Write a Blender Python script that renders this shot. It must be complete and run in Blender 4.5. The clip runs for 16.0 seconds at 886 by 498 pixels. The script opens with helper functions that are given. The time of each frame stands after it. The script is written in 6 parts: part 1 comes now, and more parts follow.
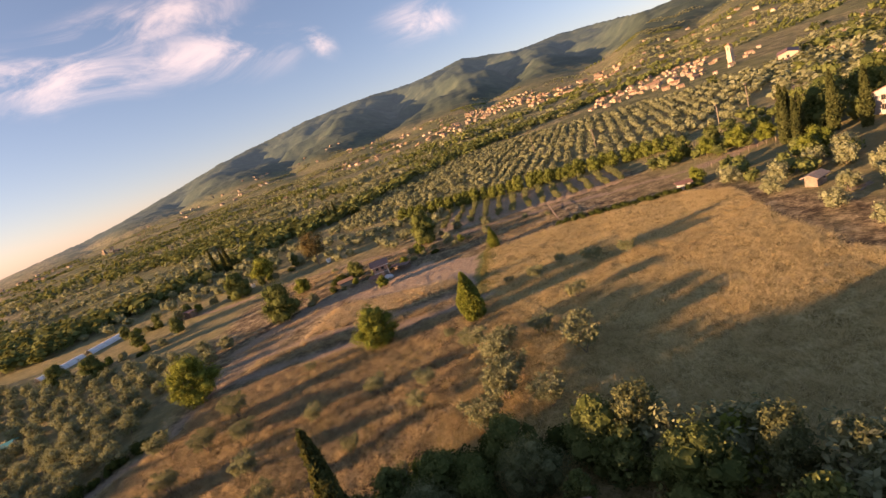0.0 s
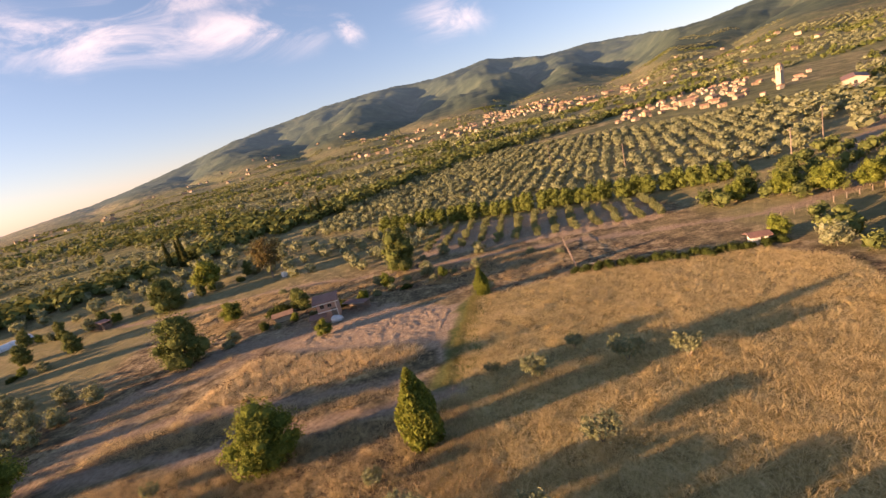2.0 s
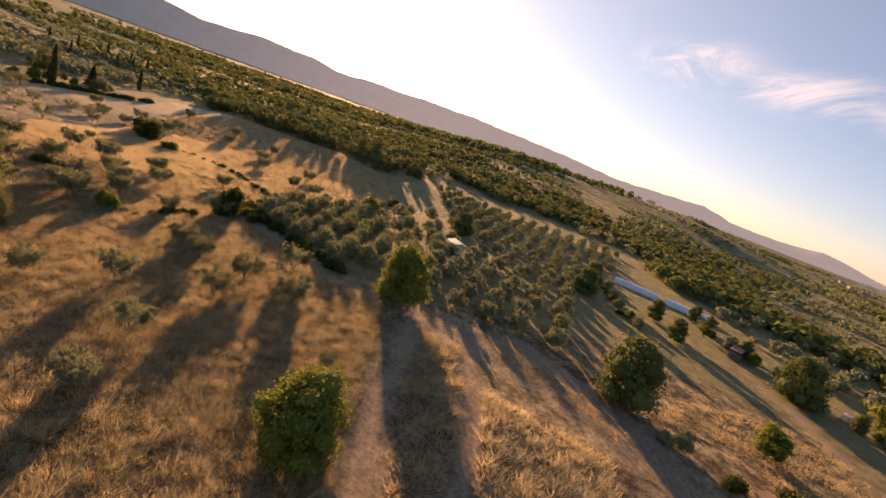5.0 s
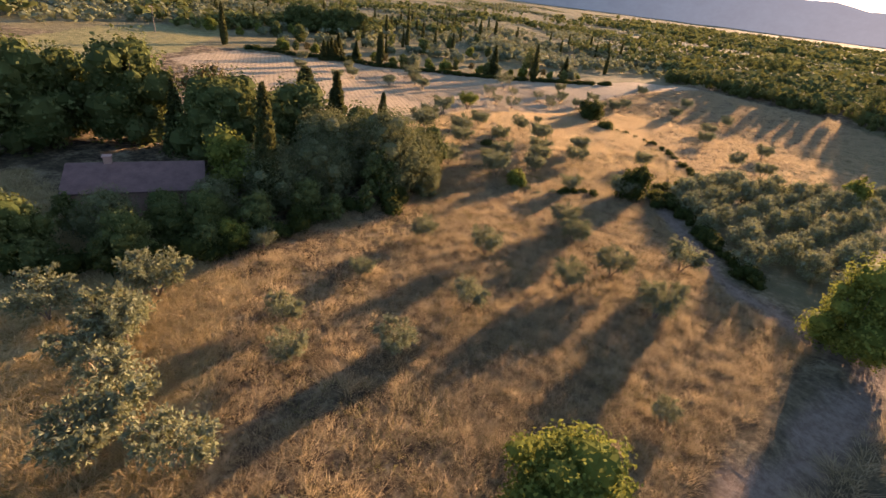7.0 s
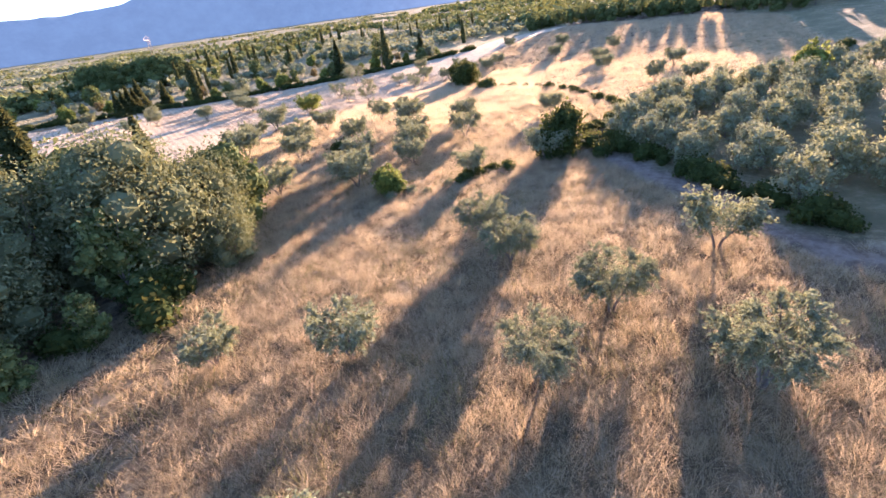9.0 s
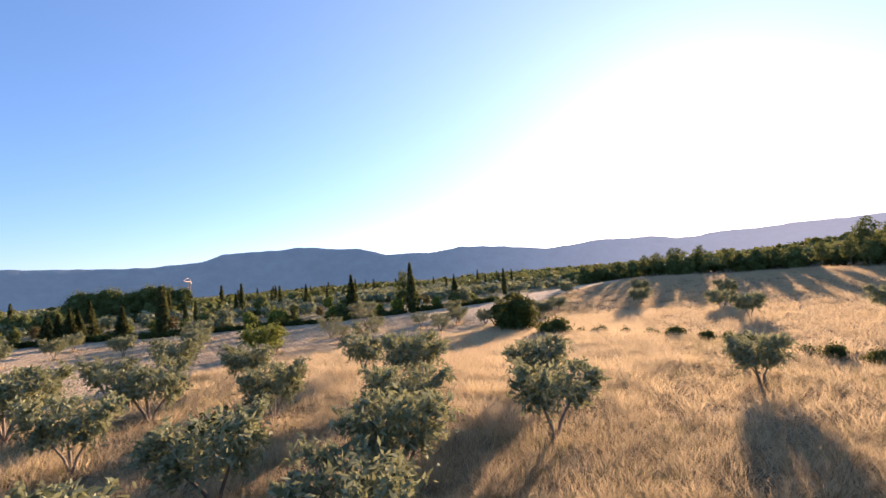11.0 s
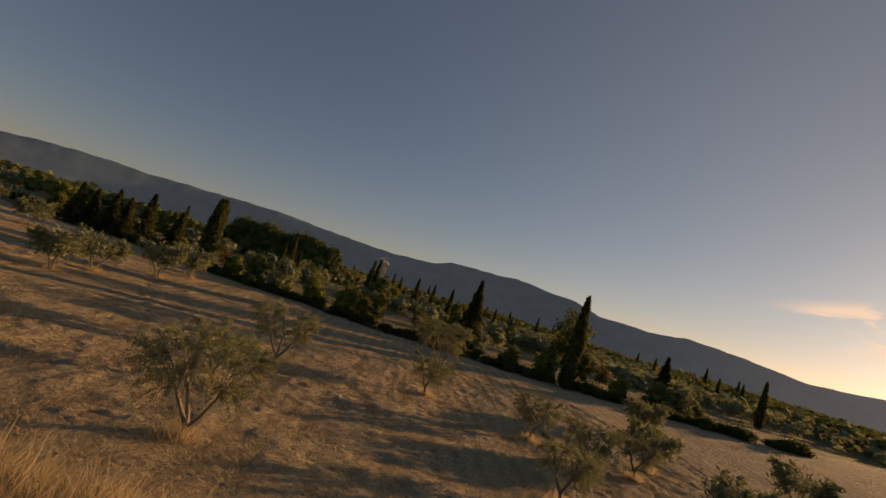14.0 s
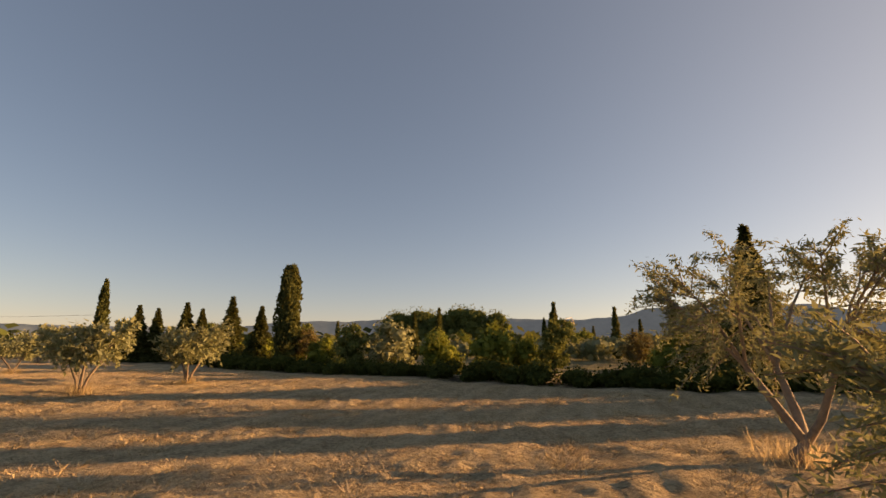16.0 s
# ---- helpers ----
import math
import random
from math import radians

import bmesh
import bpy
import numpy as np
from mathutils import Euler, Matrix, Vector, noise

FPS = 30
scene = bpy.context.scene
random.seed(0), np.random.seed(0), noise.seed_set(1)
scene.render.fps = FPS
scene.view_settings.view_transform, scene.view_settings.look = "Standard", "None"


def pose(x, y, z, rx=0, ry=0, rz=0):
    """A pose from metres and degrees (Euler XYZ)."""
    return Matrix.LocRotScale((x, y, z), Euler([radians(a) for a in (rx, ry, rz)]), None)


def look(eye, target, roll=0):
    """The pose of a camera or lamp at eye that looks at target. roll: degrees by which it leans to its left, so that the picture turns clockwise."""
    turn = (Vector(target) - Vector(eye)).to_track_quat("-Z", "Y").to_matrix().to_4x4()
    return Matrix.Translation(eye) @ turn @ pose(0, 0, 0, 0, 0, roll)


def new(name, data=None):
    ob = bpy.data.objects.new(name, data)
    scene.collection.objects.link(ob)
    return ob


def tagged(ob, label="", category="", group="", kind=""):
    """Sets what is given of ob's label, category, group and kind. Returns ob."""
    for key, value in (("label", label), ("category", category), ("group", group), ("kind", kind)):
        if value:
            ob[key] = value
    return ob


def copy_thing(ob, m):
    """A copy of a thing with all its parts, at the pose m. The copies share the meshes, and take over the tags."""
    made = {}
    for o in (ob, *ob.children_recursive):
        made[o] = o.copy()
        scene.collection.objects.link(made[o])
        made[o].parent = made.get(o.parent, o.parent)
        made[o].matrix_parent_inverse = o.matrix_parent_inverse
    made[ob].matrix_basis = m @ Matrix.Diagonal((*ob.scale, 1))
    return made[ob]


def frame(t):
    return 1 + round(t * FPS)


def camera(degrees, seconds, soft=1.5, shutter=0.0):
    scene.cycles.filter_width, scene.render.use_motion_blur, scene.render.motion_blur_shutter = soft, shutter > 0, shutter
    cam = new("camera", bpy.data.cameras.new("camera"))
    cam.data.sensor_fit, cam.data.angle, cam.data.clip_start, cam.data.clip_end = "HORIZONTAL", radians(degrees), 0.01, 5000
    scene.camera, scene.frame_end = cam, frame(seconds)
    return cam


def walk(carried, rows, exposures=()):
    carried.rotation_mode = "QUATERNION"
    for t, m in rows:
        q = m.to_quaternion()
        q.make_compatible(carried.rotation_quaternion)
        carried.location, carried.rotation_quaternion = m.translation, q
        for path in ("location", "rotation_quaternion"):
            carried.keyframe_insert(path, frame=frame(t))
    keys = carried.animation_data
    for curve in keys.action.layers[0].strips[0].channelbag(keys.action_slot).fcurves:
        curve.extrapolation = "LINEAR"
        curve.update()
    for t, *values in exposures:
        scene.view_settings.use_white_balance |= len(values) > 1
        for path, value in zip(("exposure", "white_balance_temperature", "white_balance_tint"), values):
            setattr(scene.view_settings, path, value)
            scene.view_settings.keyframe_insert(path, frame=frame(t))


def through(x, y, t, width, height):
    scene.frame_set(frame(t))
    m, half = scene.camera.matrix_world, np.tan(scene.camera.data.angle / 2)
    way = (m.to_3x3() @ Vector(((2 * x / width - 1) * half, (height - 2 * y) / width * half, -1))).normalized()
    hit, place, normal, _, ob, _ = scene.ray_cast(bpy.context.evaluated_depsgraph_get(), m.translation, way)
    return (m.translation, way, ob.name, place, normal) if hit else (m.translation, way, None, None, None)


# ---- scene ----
cam = camera(86.2, 16.0)
PATH = [
    (0, (-1.95, 6.72, 30.73), (-1.778, 26.089, 25.764), -19.87),
    (0.5, (-1.13, 13.45, 30.58), (1.038, 32.500, 24.890), -24.52),
    (1, (0.43, 20.49, 30.28), (2.302, 39.607, 24.732), -22.78),
    (1.5, (2.87, 27.84, 29.56), (4.055, 47.106, 24.327), -19.78),
    (2, (5.69, 35.34, 28.65), (5.576, 54.714, 23.686), -14.31),
    (2.5, (8.53, 42.75, 27.73), (6.288, 62.057, 23.027), -8.08),
    (3, (11.19, 50.19, 26.77), (4.787, 68.624, 22.410), -3.41),
    (3.5, (13.02, 57.68, 25.96), (2.291, 74.105, 22.064), 1.07),
    (4, (13.94, 65.10, 25.45), (-1.099, 77.797, 21.871), 6.59),
    (4.5, (13.37, 71.92, 24.98), (-4.854, 79.285, 21.301), 12.95),
    (5, (11.02, 77.89, 24.70), (-8.420, 78.841, 20.120), 19.60),
    (7.5, (-5.42, 80.74, 23.89), (-15.681, 66.513, 14.268), 4.65),
    (8, (-10.10, 76.57, 21.81), (-21.742, 63.388, 12.290), -0.43),
    (8.5, (-14.83, 71.89, 19.26), (-27.723, 59.938, 9.727), -6.47),
    (9, (-19.98, 66.95, 15.83), (-33.378, 55.286, 6.652), -8.26),
    (9.5, (-25.49, 61.82, 12.01), (-39.696, 49.567, 5.092), -5.76),
    (10, (-31.92, 56.05, 8.90), (-46.702, 43.022, 5.472), -4.70),
    (12.5, (-66.29, 30.47, 8.52), (-80.286, 16.647, 12.115), 0.38),
    (13, (-72.12, 25.54, 8.51), (-84.876, 10.554, 12.056), 5.56),
    (13.5, (-77.24, 20.53, 7.81), (-87.764, 3.808, 10.947), 11.81),
    (14, (-81.50, 15.25, 7.18), (-88.900, -3.219, 9.162), 17.47),
    (14.5, (-84.96, 9.71, 6.17), (-88.583, -9.948, 6.771), 19.92),
    (15, (-87.39, 3.82, 5.07), (-87.969, -16.170, 5.114), 16.85),
    (15.5, (-89.17, -2.58, 3.63), (-88.881, -22.505, 5.357), 8.03),
    (16, (-91.30, -10.60, 3.45), (-91.406, -30.233, 7.62), 0.19),
]
EXPOSURES = [(0, 1.6, 8600, 31), (1, 1.68, 8600, 30), (2.5, 1.78, 7900, 30), (3.5, 1.78, 7700, 31), (4.5, 1.5, 8500, 32), (5.2, 1.4, 9000, 32), (7.3, 2.05, 6700, 26), (8, 2.5, 6000, 31), (9, 3.0, 5550, 32), (10.2, 2.75, 5250, 23),
             (12.3, 0.28, 8200, 25), (13, 0.02, 8800, 24), (14, 0.06, 9700, 22), (14.5, 0.18, 10100, 22), (15, 0.68, 10800, 25), (15.5, 1.15, 11300, 27), (16, 1.25, 11700, 27)]
walk(cam, [(t, look(eye, target, roll)) for t, eye, target, roll in PATH], EXPOSURES)

# ---- light ----
SUN_AZ, SUN_EL = 103.0, 8.6          # degrees to the left of +y, and up


def bearing(az, el=0.0):
    a, e = radians(az), radians(el)
    return Vector((-math.sin(a) * math.cos(e), math.cos(a) * math.cos(e), math.sin(e)))


lamp = bpy.data.lights.new("sun", "SUN")
lamp.energy, lamp.angle, lamp.color = 4.65, radians(0.6), (1.0, 0.69, 0.41)
sun = new("sun", lamp)
sun.matrix_world = look(bearing(SUN_AZ, SUN_EL) * 100, (0, 0, 0))

world = bpy.data.worlds.new("world")
scene.world = world
world.use_nodes = True
WT = world.node_tree
WT.nodes.clear()


class Net:
    """Short hand for node trees."""

    def __init__(self, tree):
        self.tree = tree

    def node(self, kind, **values):
        n = self.tree.nodes.new(kind)
        if "operation" in values:
            n.operation, n.use_clamp = values["operation"], values["use_clamp"]
        if "data_type" in values:
            n.data_type, n.blend_type = values["data_type"], values["blend_type"]
        if "attribute_name" in values:
            n.attribute_name = values["attribute_name"]
        return n

    def link(self, a, b):
        self.tree.links.new(a, b)

    def plug(self, sock, value):
        if isinstance(value, (int, float, tuple)):
            sock.default_value = value
        else:
            self.link(value, sock)

    def math(self, op, a, b=0.0, c=0.0, clamp=False):
        n = self.node("ShaderNodeMath", operation=op, use_clamp=clamp)
        for sock, value in zip(n.inputs, (a, b, c)):
            self.plug(sock, value)
        return n.outputs[0]

    def mix(self, f, a, b, blend="MIX"):
        n = self.node("ShaderNodeMix", data_type="RGBA", blend_type=blend)
        self.plug(n.inputs[0], f)
        self.plug(n.inputs[6], a if not isinstance(a, tuple) else (*a, 1.0)[:4])
        self.plug(n.inputs[7], b if not isinstance(b, tuple) else (*b, 1.0)[:4])
        return n.outputs[2]

    def noise(self, vec, scale, detail=4.0, rough=0.55, warp=0.0):
        n = self.node("ShaderNodeTexNoise")
        if vec is not None:
            self.link(vec, n.inputs["Vector"])
        n.inputs["Scale"].default_value, n.inputs["Detail"].default_value = scale, detail
        n.inputs["Roughness"].default_value, n.inputs["Distortion"].default_value = rough, warp
        return n.outputs["Fac"]

    def ramp(self, f, *stops):
        n = self.node("ShaderNodeValToRGB")
        self.plug(n.inputs[0], f)
        el = n.color_ramp.elements
        while len(el) < len(stops):
            el.new(0.5)
        for e, (p, c) in zip(el, stops):
            e.position, e.color = p, (*c, 1.0) if isinstance(c, tuple) else (c, c, c, 1.0)
        return n.outputs[0]

    def map(self, vec, scale=(1, 1, 1), turn=(0, 0, 0), loc=(0, 0, 0)):
        n = self.node("ShaderNodeMapping")
        self.link(vec, n.inputs[0])
        n.inputs["Location"].default_value, n.inputs["Rotation"].default_value, n.inputs["Scale"].default_value = loc, turn, scale
        return n.outputs[0]


w = Net(WT)
sky = w.node("ShaderNodeTexSky")
sky.sky_type, sky.sun_disc, sky.sun_elevation, sky.sun_rotation = "NISHITA", False, radians(SUN_EL), radians(360 - SUN_AZ)
sky.altitude, sky.air_density, sky.dust_density, sky.ozone_density = 300.0, 0.95, 0.35, 2.6
coord = w.node("ShaderNodeTexCoord").outputs["Generated"]


def clouds(az, turn, stretch, spots, seed, low, high):
    """Thin cloud over one stretch of sky: noise in the plane before az, kept to soft ellipses (across, up, half widths, slope)."""
    flat = w.map(coord, turn=(0, 0, radians(-az)))
    s = w.node("ShaderNodeSeparateXYZ")
    w.link(flat, s.inputs[0])
    front = w.math("MAXIMUM", s.outputs[1], 0.05)
    u, v = w.math("DIVIDE", s.outputs[0], front), w.math("DIVIDE", s.outputs[2], front)
    c = w.node("ShaderNodeCombineXYZ")
    w.link(u, c.inputs[0])
    w.link(v, c.inputs[1])
    c.inputs[2].default_value = seed
    n = w.noise(w.map(c.outputs[0], scale=stretch, turn=(0, 0, radians(turn))), 4.5, 8.0, 0.62, 1.1)
    total = None
    for cu, cv, su, sv, slope in spots:
        du = w.math("SUBTRACT", u, cu)
        dv = w.math("SUBTRACT", w.math("SUBTRACT", v, cv), w.math("MULTIPLY", du, slope))
        q = w.math("ADD", w.math("POWER", w.math("DIVIDE", du, su), 2.0), w.math("POWER", w.math("DIVIDE", dv, sv), 2.0))
        k = w.math("POWER", 2.718, w.math("MULTIPLY", q, -1.0))
        total = k if total is None else w.math("MAXIMUM", total, k)
    ahead = w.math("GREATER_THAN", s.outputs[1], 0.1)
    wisp = w.node("ShaderNodeMapRange")
    w.link(n, wisp.inputs[0])
    wisp.inputs[1].default_value, wisp.inputs[2].default_value = low, high
    f = w.node("ShaderNodeMapRange")
    f.interpolation_type = "SMOOTHSTEP"
    w.link(w.math("MULTIPLY", total, wisp.outputs[0]), f.inputs[0])
    f.inputs[1].default_value, f.inputs[2].default_value = 0.04, 0.62
    return w.math("MULTIPLY", f.outputs[0], ahead)


cirrus = clouds(25, -14, (1.0, 2.6, 1.0),
                [(-0.08, 0.275, 0.22, 0.055, -0.08), (0.12, 0.262, 0.19, 0.05, -0.12), (0.05, 0.315, 0.2, 0.045, 0.12), (-0.42, 0.262, 0.18, 0.035, -0.15), (-0.64, 0.30, 0.18, 0.045, -0.1),
                 (0.375, 0.228, 0.035, 0.03, -0.4), (0.61, 0.218, 0.10, 0.045, 0.0), (-0.95, 0.36, 0.2, 0.06, -0.1)], 3.0, 0.36, 0.80)
streaks = clouds(103, 6, (1.0, 3.6, 1.0),
                 [(-0.19, 0.172, 0.13, 0.024, 0.05), (-0.15, 0.132, 0.09, 0.02, 0.1), (0.10, 0.225, 0.22, 0.035, -0.06), (0.2, 0.195, 0.2, 0.035, -0.05), (0.14, 0.158, 0.09, 0.022, 0.1)], 8.0, 0.43, 0.60)
veil = w.mix(0.10, sky.outputs[0], (2.7, 4.1, 6.8))   # thin high haze
toward = w.node("ShaderNodeVectorMath")
toward.operation = "DOT_PRODUCT"
w.link(coord, toward.inputs[0])
toward.inputs[1].default_value = bearing(SUN_AZ, SUN_EL)
near_sun = w.math("MULTIPLY", w.math("SUBTRACT", 1.0, toward.outputs["Value"]), -1.0)
core = w.math("MULTIPLY", w.math("POWER", 2.718, w.math("MULTIPLY", near_sun, 2600.0)), 120.0)
halo = w.math("ADD", w.math("MULTIPLY", w.math("POWER", 2.718, w.math("MULTIPLY", near_sun, 120.0)), 2.5), w.math("MULTIPLY", w.math("POWER", 2.718, w.math("MULTIPLY", near_sun, 4.0)), 1.7))
veil = w.mix(1.0, veil, w.mix(1.0, (1.0, 0.78, 0.48), w.math("ADD", core, halo), "MULTIPLY"), "ADD")   # the sun's aureole
up = w.node("ShaderNodeSeparateXYZ")
w.link(coord, up.inputs[0])
low_air = w.math("POWER", 2.718, w.math("MULTIPLY", w.math("ABSOLUTE", up.outputs[2]), -7.0))
veil = w.mix(low_air, veil, (1.07, 0.96, 1.13), "MULTIPLY")   # rosy haze low over the land
veil = w.mix(w.math("SUBTRACT", 1.0, low_air), veil, (0.80, 0.92, 1.0), "MULTIPLY")   # deeper blue overhead
hue = w.mix(w.math("MULTIPLY", cirrus, 0.4), veil, (8.5, 7.4, 7.0))
hue = w.mix(w.math("MULTIPLY", streaks, 0.72), hue, (11.5, 9.6, 8.2))
back = w.node("ShaderNodeBackground")
w.link(hue, back.inputs[0])
back.inputs[1].default_value = 0.073
w.link(back.outputs[0], w.node("ShaderNodeOutputWorld").inputs[0])

# ---- materials ----


def material(name):
    m = bpy.data.materials.new(name)
    m.use_nodes = True
    n = Net(m.node_tree)
    b = m.node_tree.nodes["Principled BSDF"]
    return m, n, b


def bumped(n, b, height, strength=0.4, distance=0.05):
    bump = n.node("ShaderNodeBump")
    bump.inputs["Strength"].default_value, bump.inputs["Distance"].default_value = strength, distance
    n.link(height, bump.inputs["Height"])
    n.link(bump.outputs[0], b.inputs["Normal"])


def leaf_material(name, *hues, glow=0.4, rough=0.7, gloss=0.12, through=(0.34, 0.30, 0.08)):
    """Leaves: every leaf its own hue, some light through."""
    m, n, b = material(name)
    island = n.node("ShaderNodeNewGeometry").outputs["Random Per Island"]
    kin = n.node("ShaderNodeObjectInfo").outputs["Random"]
    col = n.ramp(island, *[(i / max(1, len(hues) - 1), h) for i, h in enumerate(hues)])
    col = n.mix(n.math("MULTIPLY", kin, 0.35), col, hues[0])
    n.link(col, b.inputs["Base Color"])
    b.inputs["Roughness"].default_value, b.inputs["Specular IOR Level"].default_value = rough, gloss
    t = n.node("ShaderNodeBsdfTranslucent")
    n.link(n.mix(0.3, col, through), t.inputs[0])
    mixer = n.node("ShaderNodeMixShader")
    mixer.inputs[0].default_value = glow
    n.link(b.outputs[0], mixer.inputs[1])
    n.link(t.outputs[0], mixer.inputs[2])
    n.link(mixer.outputs[0], n.tree.nodes["Material Output"].inputs[0])
    return m


def plain_material(name, a, b_, scale, rough=0.85, metal=0.0, bump=0.3, dist=0.02, fine=8.0):
    """A dull surface with stains at one scale and grain at another."""
    m, n, b = material(name)
    pos = n.node("ShaderNodeTexCoord").outputs["Object"]
    big, small = n.noise(pos, scale, 5, 0.6), n.noise(pos, scale * fine, 3, 0.6)
    kin = n.node("ShaderNodeObjectInfo").outputs["Random"]
    f = n.math("ADD", n.math("MULTIPLY", big, 0.75), n.math("MULTIPLY", small, 0.35))
    f = n.math("ADD", f, n.math("MULTIPLY", n.math("SUBTRACT", kin, 0.5), 0.25), clamp=True)
    n.link(n.ramp(f, (0.3, a), (0.75, b_)), b.inputs["Base Color"])
    b.inputs["Roughness"].default_value, b.inputs["Metallic"].default_value = rough, metal
    bumped(n, b, small, bump, dist)
    return m


LEAF_OLIVE = leaf_material("olive_leaves", (0.17, 0.187, 0.095), (0.25, 0.268, 0.148), (0.34, 0.352, 0.212), glow=0.3, rough=0.8, gloss=0.04)
LEAF_OAK = leaf_material("oak_leaves", (0.075, 0.10, 0.03), (0.13, 0.155, 0.05), (0.20, 0.22, 0.078), glow=0.26, rough=0.8, gloss=0.04)
LEAF_LIME = leaf_material("fresh_leaves", (0.10, 0.13, 0.028), (0.18, 0.22, 0.045), (0.28, 0.31, 0.07), glow=0.38, rough=0.8, gloss=0.04)
LEAF_HOLM = leaf_material("holm_oak_leaves", (0.10, 0.115, 0.05), (0.165, 0.18, 0.083), (0.25, 0.26, 0.125), glow=0.28, rough=0.8, gloss=0.04)
LEAF_YOUNG = leaf_material("young_olive_leaves", (0.17, 0.19, 0.075), (0.27, 0.29, 0.13), (0.37, 0.38, 0.19), glow=0.4, rough=0.8, gloss=0.04)
LEAF_DARK = leaf_material("cypress_leaves", (0.04, 0.052, 0.02), (0.07, 0.085, 0.03), (0.125, 0.135, 0.052), glow=0.25, rough=0.8, gloss=0.04)
LEAF_BROWN = leaf_material("rusty_leaves", (0.12, 0.09, 0.04), (0.18, 0.13, 0.06), (0.14, 0.14, 0.06), glow=0.3, rough=0.8, gloss=0.04)
LEAF_WOOD = leaf_material("woodland_leaves", (0.085, 0.11, 0.036), (0.14, 0.168, 0.055), (0.195, 0.215, 0.075), glow=0.24, rough=0.8, gloss=0.04)
LEAF_ROW = leaf_material("row_tree_leaves", (0.09, 0.12, 0.03), (0.16, 0.195, 0.05), (0.23, 0.255, 0.075), glow=0.3, rough=0.8, gloss=0.04)
LEAF_BRAMBLE = leaf_material("bramble_leaves", (0.025, 0.04, 0.012), (0.05, 0.07, 0.02), (0.10, 0.12, 0.03), glow=0.3, rough=0.8, gloss=0.04)
DRY = leaf_material("dry_grass_blades", (0.30, 0.225, 0.115), (0.45, 0.355, 0.20), (0.60, 0.50, 0.32), glow=0.58, rough=0.7, gloss=0.1, through=(0.85, 0.68, 0.42))
STRAW = leaf_material("straw_blades", (0.40, 0.305, 0.165), (0.56, 0.44, 0.26), (0.68, 0.57, 0.38), glow=0.5, rough=0.7, gloss=0.1, through=(0.85, 0.68, 0.42))
CUT_STRAW = leaf_material("cut_straw", (0.34, 0.26, 0.15), (0.50, 0.39, 0.24), (0.62, 0.51, 0.34), glow=0.06, rough=0.85, gloss=0.03)
WEED = leaf_material("green_grass_blades", (0.14, 0.14, 0.05), (0.24, 0.22, 0.085), (0.38, 0.31, 0.14), glow=0.35, rough=0.7, gloss=0.1)
RIPE = leaf_material("ripe_grass_blades", (0.55, 0.42, 0.21), (0.72, 0.57, 0.31), (0.82, 0.69, 0.43), glow=0.58, rough=0.7, gloss=0.1, through=(0.85, 0.68, 0.42))
GOLDEN = leaf_material("golden_grass_blades", (0.42, 0.335, 0.165), (0.60, 0.485, 0.26), (0.74, 0.615, 0.38), glow=0.5, rough=0.7, gloss=0.1, through=(0.8, 0.64, 0.3))
STALK = leaf_material("brown_weed_stalks", (0.11, 0.08, 0.055), (0.18, 0.13, 0.085), (0.27, 0.20, 0.13), glow=0.25, rough=0.8, gloss=0.05)
BARK = plain_material("bark", (0.10, 0.075, 0.055), (0.26, 0.21, 0.16), 3.0, 0.95, bump=0.9, dist=0.03)
STONE_WALL = plain_material("plaster_pink", (0.42, 0.235, 0.17), (0.52, 0.31, 0.23), 0.9, bump=0.3)
CREAM = plain_material("plaster_cream", (0.40, 0.33, 0.24), (0.50, 0.42, 0.32), 0.6, bump=0.2)
AGED = plain_material("aged_plaster", (0.25, 0.205, 0.15), (0.36, 0.30, 0.22), 0.5, bump=0.3)
SANDY = plain_material("sandy_stone", (0.27, 0.20, 0.125), (0.38, 0.295, 0.19), 0.5, bump=0.4)
OCHRE = plain_material("plaster_ochre", (0.44, 0.32, 0.18), (0.54, 0.41, 0.25), 0.4, bump=0.2)
WHITE = plain_material("whitewash", (0.66, 0.62, 0.55), (0.80, 0.77, 0.70), 0.6, bump=0.2)
PEACH = plain_material("plaster_peach", (0.38, 0.30, 0.23), (0.48, 0.39, 0.30), 0.5, bump=0.2)
TILE = plain_material("roof_tiles", (0.24, 0.13, 0.075), (0.42, 0.26, 0.16), 1.5, bump=0.5)
DARK_TILE = plain_material("old_roof_tiles", (0.14, 0.075, 0.06), (0.27, 0.15, 0.12), 1.2, bump=0.5)
TIMBER = plain_material("weathered_timber", (0.14, 0.105, 0.08), (0.30, 0.24, 0.19), 2.0, bump=0.5)
METAL = plain_material("galvanised_sheet", (0.22, 0.22, 0.21), (0.36, 0.35, 0.34), 1.0, rough=0.45, metal=0.6, bump=0.1)
TEAL = plain_material("teal_sheet", (0.03, 0.22, 0.22), (0.06, 0.32, 0.30), 1.0, rough=0.6)
BLUE = plain_material("blue_tarpaulin", (0.10, 0.25, 0.55), (0.22, 0.40, 0.70), 1.0, rough=0.5)
PLASTIC = plain_material("greenhouse_film", (0.55, 0.57, 0.58), (0.72, 0.74, 0.75), 0.5, rough=0.35)
CLOD = plain_material("dry_clods", (0.26, 0.185, 0.11), (0.55, 0.42, 0.25), 2.0, bump=0.4)
CONCRETE = plain_material("concrete", (0.30, 0.28, 0.26), (0.45, 0.43, 0.40), 1.0)
WINDOW_DARK = plain_material("dark_glass", (0.02, 0.022, 0.025), (0.04, 0.045, 0.05), 1.0, rough=0.12)

